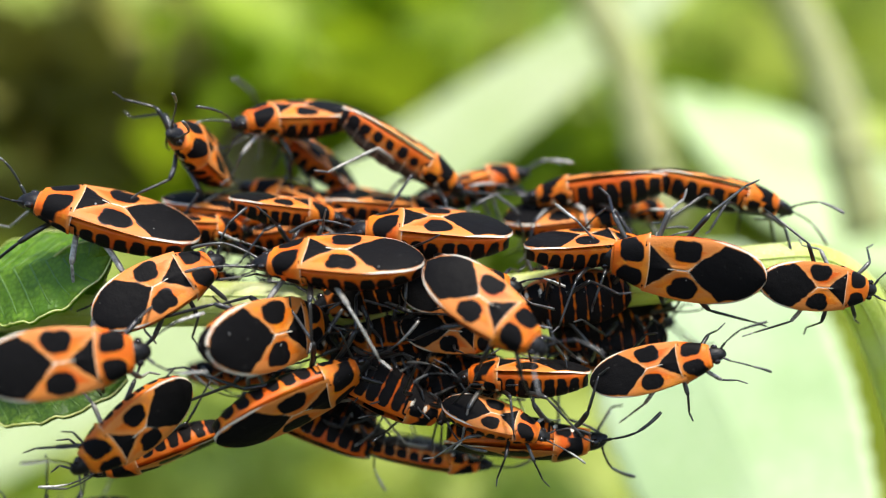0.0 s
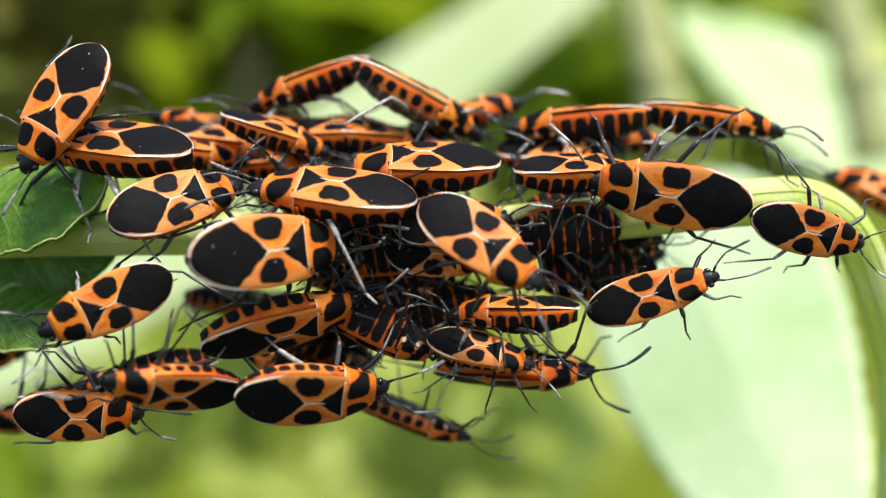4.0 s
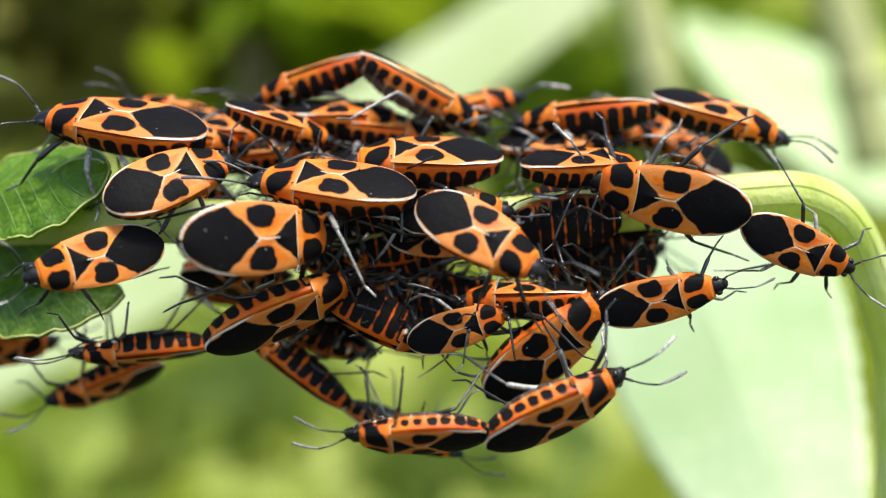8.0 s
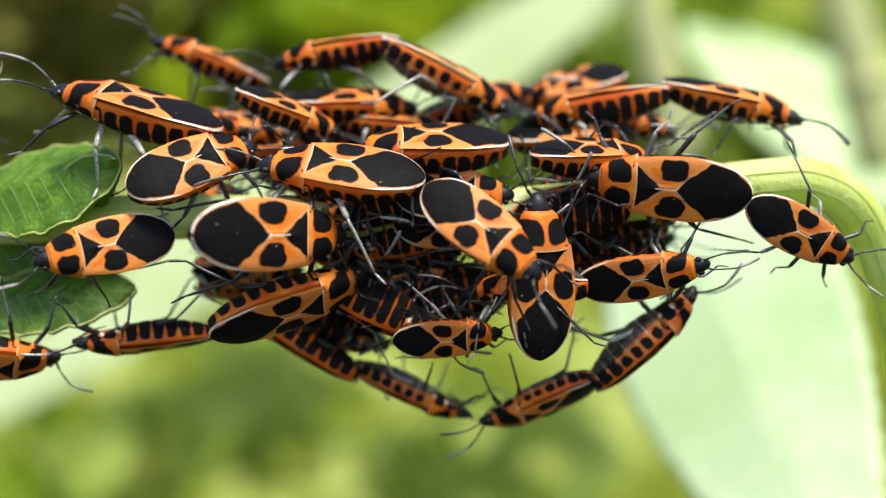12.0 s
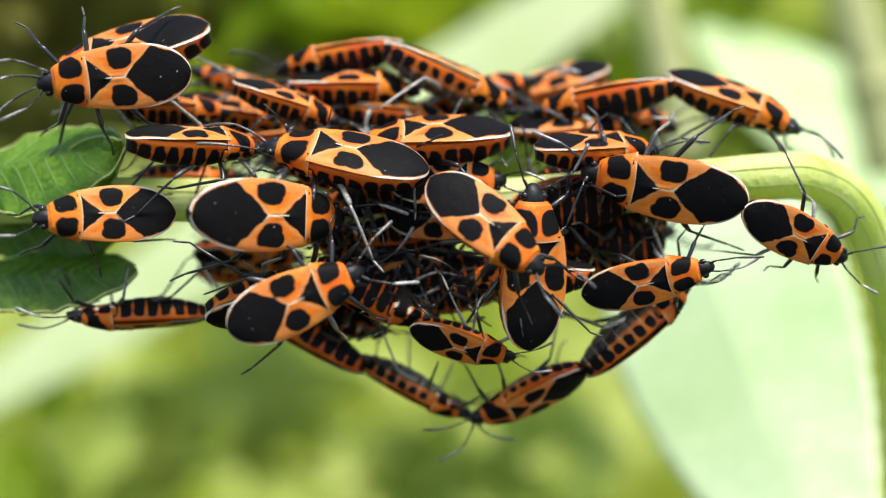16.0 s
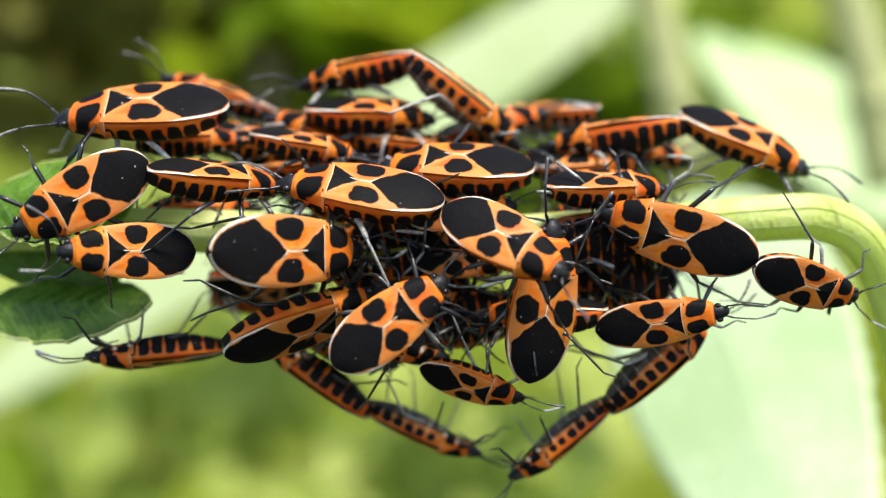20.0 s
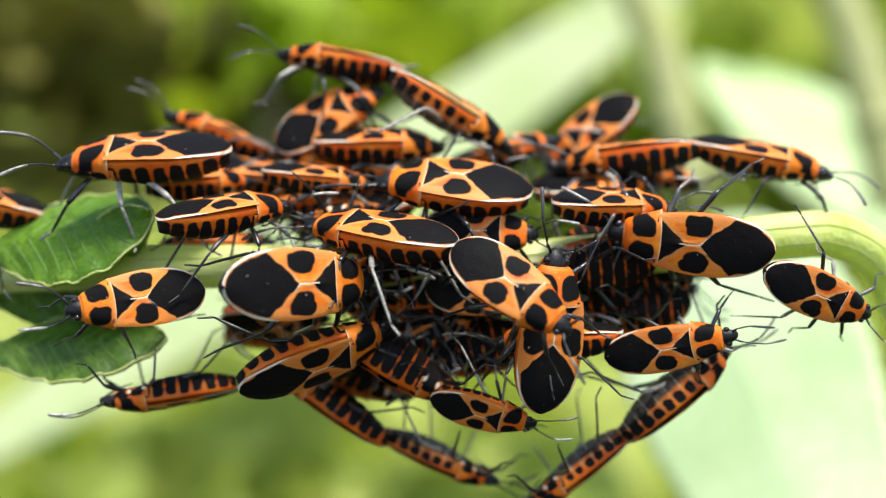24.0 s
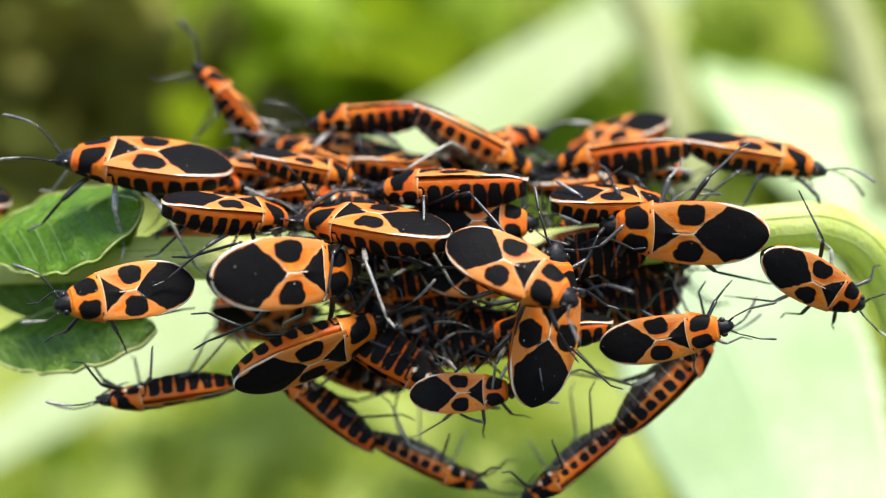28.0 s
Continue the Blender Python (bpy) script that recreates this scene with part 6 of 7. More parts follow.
    walk(upper_right_male, [
        (0, at(19.09, 2, 8.86, 5, 16.3, -12)), (1, at(18.77, 2, 9.98, 4.1, 10.3, -12.2)),
        (2, at(18.87, 2, 9.61, 4.3, 10.4, -12)), (3, at(18.86, 2, 9.22, 4.4, 11, -11.8)),
        (5.5, at(19.4, 2, 9.43, 4.8, 10.6, -11.8)), (6, at(19.72, 2, 9.34, 7.8, 7.8, -12.5)),
        (7, at(19.72, 2, 9.3, 11.8, 8.4, -12.3)), (8, at(19.47, 2, 8.97, 25.3, 19, -11)),
        (9, at(19.31, 2, 8.79, 25.4, 19.4, -11)), (10, at(19.52, 2, 9.52, 17.2, 10.2, -11.8)),
        (11, at(19.61, 2, 9.43, 21.4, 13.2, -11.5)), (12, at(19.77, 2, 9.3, 17.6, 16.8, -11)),
        (15, at(19.94, 2, 9.09, 26.6, 19.9, -10.4)), (16, at(19.81, 2, 8.84, 29, 23.3, -9.6)),
        (17, at(19.49, 2, 9.05, 31.5, 24.5, -10.1)), (18, at(19.87, 2, 8.4, 33.5, 25.2, -9.7)),
        (19, at(19.57, 2, 8.61, 32.8, 25.4, -10.6)), (20, at(19.52, 2, 8.82, 32, 24.5, -11.1)),
        (21, at(19.62, 2, 8.62, 30.6, 25.3, -10.8)), (24, at(20.17, 2, 9.02, 20.2, 14.8, -12.6)),
        (25, at(20.21, 2, 8.87, 21.6, 14.8, -12.9)), (26, at(20.23, 2, 9.06, 19.9, 13.4, -12.8)),
        (27, at(20.05, 2, 8.72, 22.3, 16, -12.1)), (28, at(20.37, 2, 8.66, 22.8, 14.3, -12)),
    ])
    feel(upper_right_male, 54)
    walk(upper_right_female, [
        (0, at(10.07, 3, 9.36, -3.2, 5.6, 171.8)), (1, at(9.53, 3, 9.77, -2, 6.5, 172.6)),
        (2, at(9.53, 3, 9.46, -2.2, 6.5, 172.7)), (3, at(9.33, 3, 9.12, -2.3, 6.2, 173)),
        (5.5, at(9.73, 3, 9.55, -2.8, 4.6, 173.1)), (6, at(9.87, 3, 9.27, -2.8, 5.6, 172.7)),
        (7, at(9.77, 3, 9.27, -2.8, 5.6, 172.9)), (8, at(9.55, 3, 9.25, -3.2, 6.4, 172.9)),
        (9, at(9.55, 3, 8.83, -3.2, 8.4, 172.5)), (10, at(9.71, 3, 8.99, -3.8, 7.2, 172.7)),
        (11, at(9.71, 3, 8.93, -4, 9.2, 172.2)), (12, at(9.93, 3, 9.3, -4.4, 8.9, 172.1)),
        (15, at(10.02, 3, 9.34, -4.5, 9.9, 172.3)), (16, at(10.18, 3, 9.19, -4.8, 10.6, 172.1)),
        (17, at(10.02, 3, 8.94, -4, 14.5, 171.3)), (18, at(10.37, 3, 9.41, -4.6, 9.9, 172)),
        (19, at(10.23, 3, 9.35, -3.8, 10.9, 171.4)), (20, at(10.05, 3, 9.19, -2.8, 10.2, 171.6)),
        (21, at(10.09, 3, 9.36, -3.6, 11.3, 171.3)), (24, at(10.24, 3, 9.34, -3.3, 6.6, 171.6)),
        (25, at(10.41, 3, 8.78, -2.4, 5.7, 171.6)), (26, at(10.29, 3, 9.2, -2.9, 7.3, 171.6)),
        (27, at(10.02, 3, 9.09, -3.4, 6.6, 171.9)), (28, at(10.28, 3, 8.8, -3.8, 7, 172.1)),
    ])
    feel(upper_right_female, 63)
    walk(late_bug, [
        (0, at(45.79, 10.95, 18.51, -38, 1.5, 153.1)), (3, at(34.23, 10.5, 3.12, -29, -13.2, 159.1)),
        (3.5, at(33.82, 10.43, 4.04, -29.5, -16, 159.8)), (5.5, at(31.18, 9.81, 4.79, -33.6, -47, 164.1)),
        (6, at(31.23, 11.13, 4.51, -32.6, -28.1, 162.7)), (7, at(24.42, 10.98, 6.89, -33.8, -17.5, 166.2)),
        (8, at(17.45, 8.53, 7.85, -35.4, -33.2, 171.6)), (8.5, at(14.92, 9.55, 10.88, -26.9, -14.4, 172.5)),
        (9, at(10.4, 4.47, 12.06, -20.1, -3.4, 173.8)), (10, at(12.28, 9.71, 12.64, -28.7, 12.8, 170.3)),
        (11, at(11.31, 9.52, 11.88, -18.2, 1, 173)), (12, at(8.84, 9.58, 11.46, -36.5, 12.4, 172.1)),
        (15, at(7.04, 9.47, 11.08, -36.3, 13, 173.5)), (16, at(7.39, 9.53, 11.05, -36.8, 16.9, 172.6)),
        (17, at(8.28, 9.52, 11.2, -19.9, 10, 172.9)), (18, at(7.08, 9.39, 11.87, -18.6, 2.3, 174.8)),
        (19, at(6.11, 9.41, 11.47, -17.6, 4, 174.5)), (20, at(5.47, 9.41, 11.24, -16.7, 7.7, 174.5)),
        (21, at(3.89, 9.04, 12.74, -23.5, -19.7, 179.4)), (24, at(8.59, 9.72, 11.81, -59.4, 36.4, 167.9)),
        (25, at(9.97, 9.72, 11.48, -52.6, 27.1, 169.2)), (26, at(9.98, 9.7, 11.24, -42.4, 21.5, 170)),
        (27, at(10.2, 9.7, 10.99, -42.7, 20, 170.1)), (28, at(11.01, 9.69, 10.88, -38, 17.1, 170.3)),
    ])
    stride(late_bug, (5, 12))
    walk(right_middle_bug, [
        (0, at(9.18, -3.02, 4.96, 23.18, -0.87, 5.31)), (1, at(9.27, -3.03, 5.32, 22.15, 0.91, 5.64)),
        (2, at(9.4, -3.03, 5.34, 22.42, -0.18, 5.73)), (3, at(9.01, -3.02, 5.4, 22.81, -0.27, 6.12)),
        (5.5, at(9.17, -3.02, 5.59, 23.26, -0.06, 6.41)), (6, at(9.16, -3.02, 5.53, 23.68, 0.87, 6.21)),
        (7, at(9.32, -3.02, 5.44, 23.25, -0.57, 6.11)), (8, at(9.4, -3.02, 5.33, 23.52, -0.74, 6.11)),
        (9, at(9.3, -3.02, 5.13, 23.11, -3, 5.82)), (10, at(9.12, -3.01, 5.11, 24.29, -0.5, 6.29)),
        (11, at(9.21, -3, 4.91, 24.68, 0.75, 6.19)), (12, at(9.46, -3, 5.23, 25.2, 1.24, 6.18)),
        (15, at(9.58, -3, 5.08, 24.98, 0.27, 6.38)), (16, at(9.72, -3, 5.12, 25.06, -1.19, 6.17)),
        (17, at(9.51, -3.01, 4.98, 24.12, -1.28, 5.69)), (18, at(9.66, -3, 5.22, 24.91, -0.95, 6.17)),
        (19, at(9.26, -3.01, 5.25, 23.81, -1.72, 5.6)), (20, at(9.36, -3.02, 5.18, 23.13, -0.65, 5.41)),
        (21, at(9.37, -3.01, 5.34, 23.93, -0.73, 5.4)), (24, at(9.14, -3.01, 5.49, 24.4, 2.24, 5.61)),
        (25, at(9.42, -3.02, 5.05, 23.6, 2.32, 5.23)), (26, at(9.44, -3.01, 5.36, 23.99, 2.23, 5.42)),
        (27, at(9.26, -3.01, 5.15, 24.63, 2.81, 5.81)), (28, at(9.67, -3, 5.04, 24.96, 2.01, 5.89)),
    ])
    feel(right_middle_bug, 24)
    walk(top_middle_bug, [
        (0, at(-1.54, -3.02, 6.07, -27.04, -2.95, -176.77)), (0.5, at(-1.57, -3.02, 6.15, -27.26, -1.18, -175.71)),
        (1, at(-1.64, -3.02, 5.98, -27.3, 0.32, -175.58)), (1.5, at(-1.58, -3, 6.08, -28.6, 0.97, -176)),
        (2, at(-1.55, -2.98, 6.08, -30.54, 0.36, -176.4)), (2.5, at(-1.59, -2.99, 6.01, -30.69, 0.58, -176.18)),
        (3, at(-1.85, -2.99, 5.97, -30.66, 1.37, -175.66)), (3.5, at(-1.7, -3, 5.93, -30.08, 1.43, -175.42)),
        (5.5, at(-1.7, -3.02, 5.69, -26.94, 2.7, -175.24)), (6, at(-1.79, -3.01, 5.61, -27.24, 3.31, -175.45)),
        (6.5, at(-1.78, -3.01, 5.66, -27.49, 2.35, -175.33)), (7, at(-1.65, -3.02, 5.64, -27.87, 0.93, -175.53)),
        (7.5, at(-1.67, -3.01, 5.68, -28.27, 1.14, -175.61)), (8, at(-1.66, -3.01, 5.63, -28.52, 1.59, -175.79)),
        (8.5, at(-1.48, -2.98, 5.92, -30.91, -0.11, -176.65)), (9, at(-1.42, -2.96, 6.02, -33.93, -3.06, -177.3)),
        (9.5, at(-1.5, -2.98, 6.24, -33.42, -4.44, -177.56)), (10, at(-1.6, -2.99, 6.32, -32.54, -3.67, -176.4)),
        (10.5, at(-1.56, -2.99, 6.33, -32.61, -2.82, -175.76)), (11, at(-1.68, -2.98, 6.23, -32.24, -1.63, -175.73)),
        (11.5, at(-1.71, -2.99, 6.17, -30.61, 0.37, -174.98)), (12, at(-1.71, -3, 5.96, -28.69, 2.31, -174.93)),
        (12.5, at(-1.48, -3, 5.68, -28.29, 3.76, -174.78)), (14.5, at(-1.62, -3, 5.81, -29.09, 4.2, -175.15)),
        (15, at(-1.7, -3, 5.72, -28.67, 5.48, -175.32)), (15.5, at(-1.62, -3, 5.71, -28.64, 5.47, -175.28)),
        (16, at(-1.66, -3, 5.64, -29.33, 5.12, -176.57)), (16.5, at(-1.22, -2.99, 5.84, -31.9, 4.06, 177.08)),
        (17, at(-1.08, -2.97, 5.88, -32.93, 2.57, 175.24)), (17.5, at(-1.05, -2.98, 5.97, -33.83, 2.89, 175.45)),
        (18, at(-1.15, -2.98, 5.98, -33.88, 2.54, 175.76)), (18.5, at(-1.21, -2.96, 5.99, -34.34, 0.56, 175.37)),
        (19, at(-1.17, -2.95, 6, -34.74, 0.74, 175.05)), (19.5, at(-1.32, -2.96, 5.98, -34.39, 1.26, 175.02)),
        (20, at(-1.27, -2.96, 6.17, -34.35, -0.3, 175.07)), (21, at(-1.92, -2.96, 6.28, -33.26, -0.79, 176.28)),
        (24, at(-2.07, -2.86, 6.88, -41.09, -6.03, 176.62)), (25, at(-1.35, -3, 7.74, -26.25, -9.98, 177.59)),
        (26, at(-1.35, -2.64, 7.12, -65.78, -6.12, 174.52)), (27, at(-1.61, -3.03, 6.55, -21.78, 1.02, 177.68)),
        (28, at(-1.69, -3.18, 6.17, -7.03, 2.01, 179.48)),
    ])
    feel(top_middle_bug, 15)
    walk(middle_bug, [
        (0, at(-7.32, -5.99, 4.08, -38.51, -2.28, 173.83)), (0.5, at(-7.23, -6, 3.96, -38.16, -0.36, 173.68)),
        (1, at(-7.25, -6, 4.11, -36.16, -2.49, 173.4)), (1.5, at(-7.23, -6, 4.08, -36.46, -2.96, 172.8)),
        (2, at(-7.17, -6, 4.03, -36.22, -2.65, 172.74)), (2.5, at(-7.21, -6, 4.07, -35.25, -4.11, 172.86)),
        (3, at(-7.27, -6.01, 4.15, -35.91, -5.79, 174.62)), (3.5, at(-7.16, -6.01, 4.13, -36.39, -5.5, 174.59)),
        (5.5, at(-7.2, -6.01, 4.06, -37.1, -8.73, 174.91)), (6, at(-7.29, -6.01, 3.86, -37.39, -6.93, 174.12)),
        (6.5, at(-7.31, -6.01, 3.88, -37.73, -5.84, 172.52)), (7, at(-7.29, -6.01, 3.92, -37.79, -5.41, 172.21)),
        (7.5, at(-7.28, -6.01, 3.96, -37.26, -5.48, 173.48)), (8, at(-7.31, -6.01, 3.85, -37.18, -5.76, 173.98)),
        (8.5, at(-7.29, -6, 3.94, -38.04, -5.4, 172.9)), (9, at(-7.37, -6, 4.03, -41.12, -5.73, 173.68)),
        (9.5, at(-7.39, -6, 4.1, -42.78, -6.27, 175.43)), (10, at(-7.32, -6.01, 4.12, -43.46, -7, 177.6)),
        (10.5, at(-7.32, -6, 4.15, -45.11, -8.23, 177.67)), (11, at(-7.38, -6, 4.2, -46.42, -9.36, 178.31)),
        (11.5, at(-7.34, -6, 4.21, -45.01, -7.76, 178.2)), (12, at(-7.35, -6, 4.25, -44.77, -7.33, 175.88)),
        (12.5, at(-7.4, -6, 4.24, -44.66, -7.99, 174.3)), (14.5, at(-7.25, -6.01, 4.31, -42.79, -8.25, 177.83)),
        (15, at(-7.19, -6.01, 4.22, -42.82, -8.96, 178.16)), (15.5, at(-7.2, -6.01, 4.21, -42.87, -9.51, 178.45)),
        (16, at(-7.16, -6.01, 4.2, -43.27, -9.79, 178.77)), (16.5, at(-7.25, -6, 4.26, -42.4, -9.07, 178.86)),
        (17, at(-7.22, -6, 4.34, -41.02, -8.85, 178.97)), (17.5, at(-7.2, -6, 4.4, -40.92, -10.28, 178.91)),
        (18, at(-7.22, -6.01, 4.42, -40.81, -10.81, 179.5)), (18.5, at(-7.21, -6, 4.26, -41.08, -8.9, 178.29)),
        (19, at(-7.2, -5.99, 4.27, -42.52, -8.2, 176.81)), (19.5, at(-7.24, -5.99, 4.36, -43.32, -7.8, 176.35)),
        (20, at(-7.25, -5.99, 4.4, -43.85, -6.54, 176.09)), (20.5, at(-7.3, -5.99, 4.39, -43.02, -7.96, 175.22)),
        (21, at(-7.16, -5.99, 4.56, -36.02, -8.09, 171.62)), (21.5, at(-7.11, -5.99, 4.65, -33.97, -8.24, 170.68)),
        (23.5, at(-6.81, -5.99, 3.65, -25.74, -8.49, 160.28)), (24, at(-6.79, -5.99, 3.65, -25.44, -9.18, 160.16)),
        (24.5, at(-6.76, -5.99, 3.65, -24.11, -11.22, 159.9)), (25, at(-6.72, -5.99, 3.53, -23.33, -11.77, 159.81)),
        (25.5, at(-6.71, -5.99, 3.7, -23.88, -10.74, 160.32)), (26, at(-6.85, -5.99, 3.63, -23.64, -10.65, 160.3)),
        (26.5, at(-6.79, -5.99, 3.5, -22.51, -10.3, 159.52)), (27, at(-6.85, -5.99, 3.61, -24.23, -9.98, 160.65)),
        (27.5, at(-6.66, -5.99, 3.62, -25.63, -8.85, 161.16)), (28, at(-6.59, -5.99, 3.44, -26.02, -8.27, 161.56)),
    ])
    feel(middle_bug, 66)
    walk(top_female, [
        (0, at(-2.75, 2.92, 11.98, 9.1, 34.2, 5.6)), (1, at(-2.45, 2.82, 11.42, 6.7, 29, 4)),
        (2, at(-1.45, 2.84, 10.87, 7.2, 32.8, 4.4)), (3, at(-1.33, 2.86, 10.78, 7.5, 32.3, 4.7)),
        (5.5, at(-1.34, 2.85, 11.06, 7.6, 27.9, 4.4)), (6, at(-1.53, 2.87, 11.26, 8.1, 30.1, 4.8)),
        (7, at(-1.22, 2.85, 10.73, 7.7, 29, 4.4)), (8, at(-1.12, 2.87, 10.63, 8.1, 29.7, 4.7)),
        (9, at(-1.1, 2.82, 10.75, 8.1, 25.2, 3.9)), (10, at(-1.14, 2.9, 10.94, 9.1, 27.3, 4.9)),
        (11, at(-1.36, 2.94, 11.43, 9.9, 30.2, 5.6)), (12, at(-0.05, 2.9, 11.36, 10.1, 29.4, 5)),
        (15, at(-0.02, 2.93, 11.17, 10.1, 30.2, 5.5)), (16, at(0.02, 2.88, 10.56, 9.6, 25.1, 4.6)),
        (17, at(-0.38, 2.84, 10.57, 9, 27.4, 4.2)), (18, at(0.49, 2.95, 10.92, 10.5, 34.5, 6.1)),
        (19, at(0.7, 2.85, 11.15, 9.8, 35.1, 4.7)), (20, at(-0.13, 2.84, 11.28, 8.9, 37.8, 4.7)),
        (21, at(-1.22, 2.87, 12, 9.5, 32.2, 4.8)), (24, at(-1.59, 2.87, 12.64, 9.7, 32.8, 4.9)),
        (25, at(0.2, 2.77, 12.24, 9, 36.8, 3.8)), (26, at(0.07, 2.83, 12.37, 9.5, 35.3, 4.4)),
        (27, at(-0.07, 2.94, 12.6, 11, 40, 6.3)), (28, at(0.83, 2.77, 9.69, 8.5, 29.1, 3.4)),
    ])
    feel(top_female, 82)
    walk(top_male, [
        (0, at(-10.76, 2.75, 14.63, -27.8, 7.2, -155)), (1, at(-11.23, 4.12, 13.37, -1.4, 11.1, -174.6)),
        (2, at(-9.47, 4.32, 12.42, -1.7, 21.3, -177.3)), (3, at(-9.33, 4.29, 12.21, -1.8, 22.6, -176.9)),
        (5.5, at(-9.85, 4.21, 12.45, -2, 18.3, -175.8)), (6, at(-9.82, 4.26, 12.7, -2.4, 20.4, -176.5)),
        (7, at(-9.67, 4.23, 12.17, -2, 18.8, -176.1)), (8, at(-9.51, 4.26, 11.89, -2.3, 20.2, -176.5)),
        (9, at(-9.5, 4.31, 11.7, -2.5, 22.1, -177.1)), (10, at(-9.4, 4.3, 12.15, -3.3, 21.1, -177)),
        (11, at(-9.59, 4.26, 12.95, -3.8, 16.8, -176.5)), (12, at(-8.4, 4.22, 13.58, -4.1, 9.9, -176.1)),
        (15, at(-8.3, 4.23, 13.15, -3.9, 13.1, -176.1)), (16, at(-8.49, 4.21, 12.36, -3.7, 11.7, -175.9)),
        (17, at(-8.7, 4.3, 12.06, -3, 16.8, -177.1)), (18, at(-7.56, 4.3, 13.37, -4.2, 14.1, -177.2)),
        (19, at(-7.25, 4.44, 13.08, -3.6, 20.3, -179.1)), (20, at(-8.12, 4.31, 13.59, -2.7, 14.1, -177.3)),
        (21, at(-9.29, 4.11, 15.18, -4.1, 0.6, -174.6)), (24, at(-10.06, 4, 16.66, -4.7, -8.4, -173.1)),
        (25, at(-8.03, 3.9, 17.17, -5.4, -22.7, -171.1)), (26, at(-8.2, 3.94, 17.02, -5.1, -20.1, -171.9)),
        (27, at(-8.26, 3.92, 17.93, -6, -17.2, -171.7)), (28, at(-7.36, 4.28, 12.04, -2.8, 5.7, -177)),
    ])
    feel(top_male, 73)
    walk(climbing_bug, [
        (0, at(-46.59, 0, -1.99, 148.7, 4.8, 29)), (5.5, at(-33.02, 8, -7.77, 144.8, 2.7, 20)),
        (6, at(-32.88, 8, -7.93, 144.9, 2.3, 19.8)), (7, at(-32.85, 8, -7.44, 145.2, 0.5, 19.9)),
        (8, at(-32.48, 7, -7.1, 145.7, -2.6, 20.2)), (9, at(-31.95, 5, -6.84, 145.9, -3.6, 20.4)),
        (10, at(-31.4, 2, -8.15, 145.5, 7.7, 20)), (11, at(-30.17, -2, -7.51, 146, 3.4, 20.2)),
        (12, at(-30.14, -3, -7.26, 146.3, 3.6, 20.4)), (12.5, at(-29.08, -4, -7.41, 146.3, 10.1, 19.7)),
        (14.5, at(-20.43, -5, -7.94, 160.5, 9.8, 14.1)), (15, at(-16.3, -6, -7.28, 150, -7.1, 12.7)),
        (15.4, at(-12, -7, -6.9, 101.5, 2.1, 9.1)), (15.7, at(-9.82, -9, -5.31, 95.7, -16.7, 8.5)),
        (16, at(-9.12, -10, -4.5, 93.3, -24.5, 8.2)), (16.3, at(-6.98, -10, -3.97, 88.5, -18.5, 6)),
        (16.6, at(-5.58, -10, -3.37, 88.6, -28.9, 4.9)), (17, at(-4.91, -10, -4.21, 87.6, -23.7, 4.4)),
        (18, at(-5.04, -9, -3.6, 88.7, 15.7, 3.8)), (18.5, at(-4.72, -9, -3.65, 98.1, -18.9, 3.6)),
        (19, at(-3.38, -9, -4.32, 104.9, -30.7, 3.6)), (20, at(-4.49, -9, -3.43, 86.2, -38.6, 5)),
        (20.6, at(-4.83, -10, -0.25, 91.1, -75.2, 2.1)), (21, at(-6.74, -10, 3.17, -98, -68.9, -168.3)),
        (21.2, at(-6.39, -9, 3.86, -108.8, -80.1, -157.5)), (21.5, at(-5.97, -7, 6.18, 109.9, -76.5, -15.8)),
        (23.5, at(-8.69, 2, 11.67, 63.4, -18.6, 2.2)), (24, at(-10.39, 4, 12.69, 64.6, -29.8, 1)),
        (25, at(-8.59, 3, 12.26, 15.04, -15.24, 3.99)), (26, at(-3.66, 0, 12.07, 36.2, 2.75, 9.59)),
        (27, at(-6.43, -2, 12.33, 94.1, -5.1, 3)), (27.5, at(-10.16, 3, 12.46, 68.9, 4.8, 7)),
        (28, at(-10.71, 7, 9.83, 22.1, 6, 7.2)),
    ])
    stride(climbing_bug, (7, 28))
    walk(guest_bug, [
        (0, at(-6.77, 4.5, 8.07, 21, 1.4, 3.7)), (24, at(-6.77, 3, 10.47, 21, 1.4, 3.7)),
        (25, at(-7.95, 3, 10.52, 20.6, -4.3, 3.8)), (25.33, at(-9.62, 3.33, 11.3, 20, -26.8, 58.6)),
        (25.67, at(-11.28, 3.67, 12.08, -3.6, -37.4, 126)), (26, at(-13.45, 4, 12.86, -23.9, -23.1, -168.9)),
        (27, at(-17.72, 2, 15.01, -25.5, -13.8, -167.1)), (27.5, at(-13.52, 4, 12.47, -24.1, -15.3, -169.5)),
        (28, at(-8.61, 6, 9.54, -27.1, -9.6, -173.6)),
    ])
    stride(guest_bug, (24, 28))
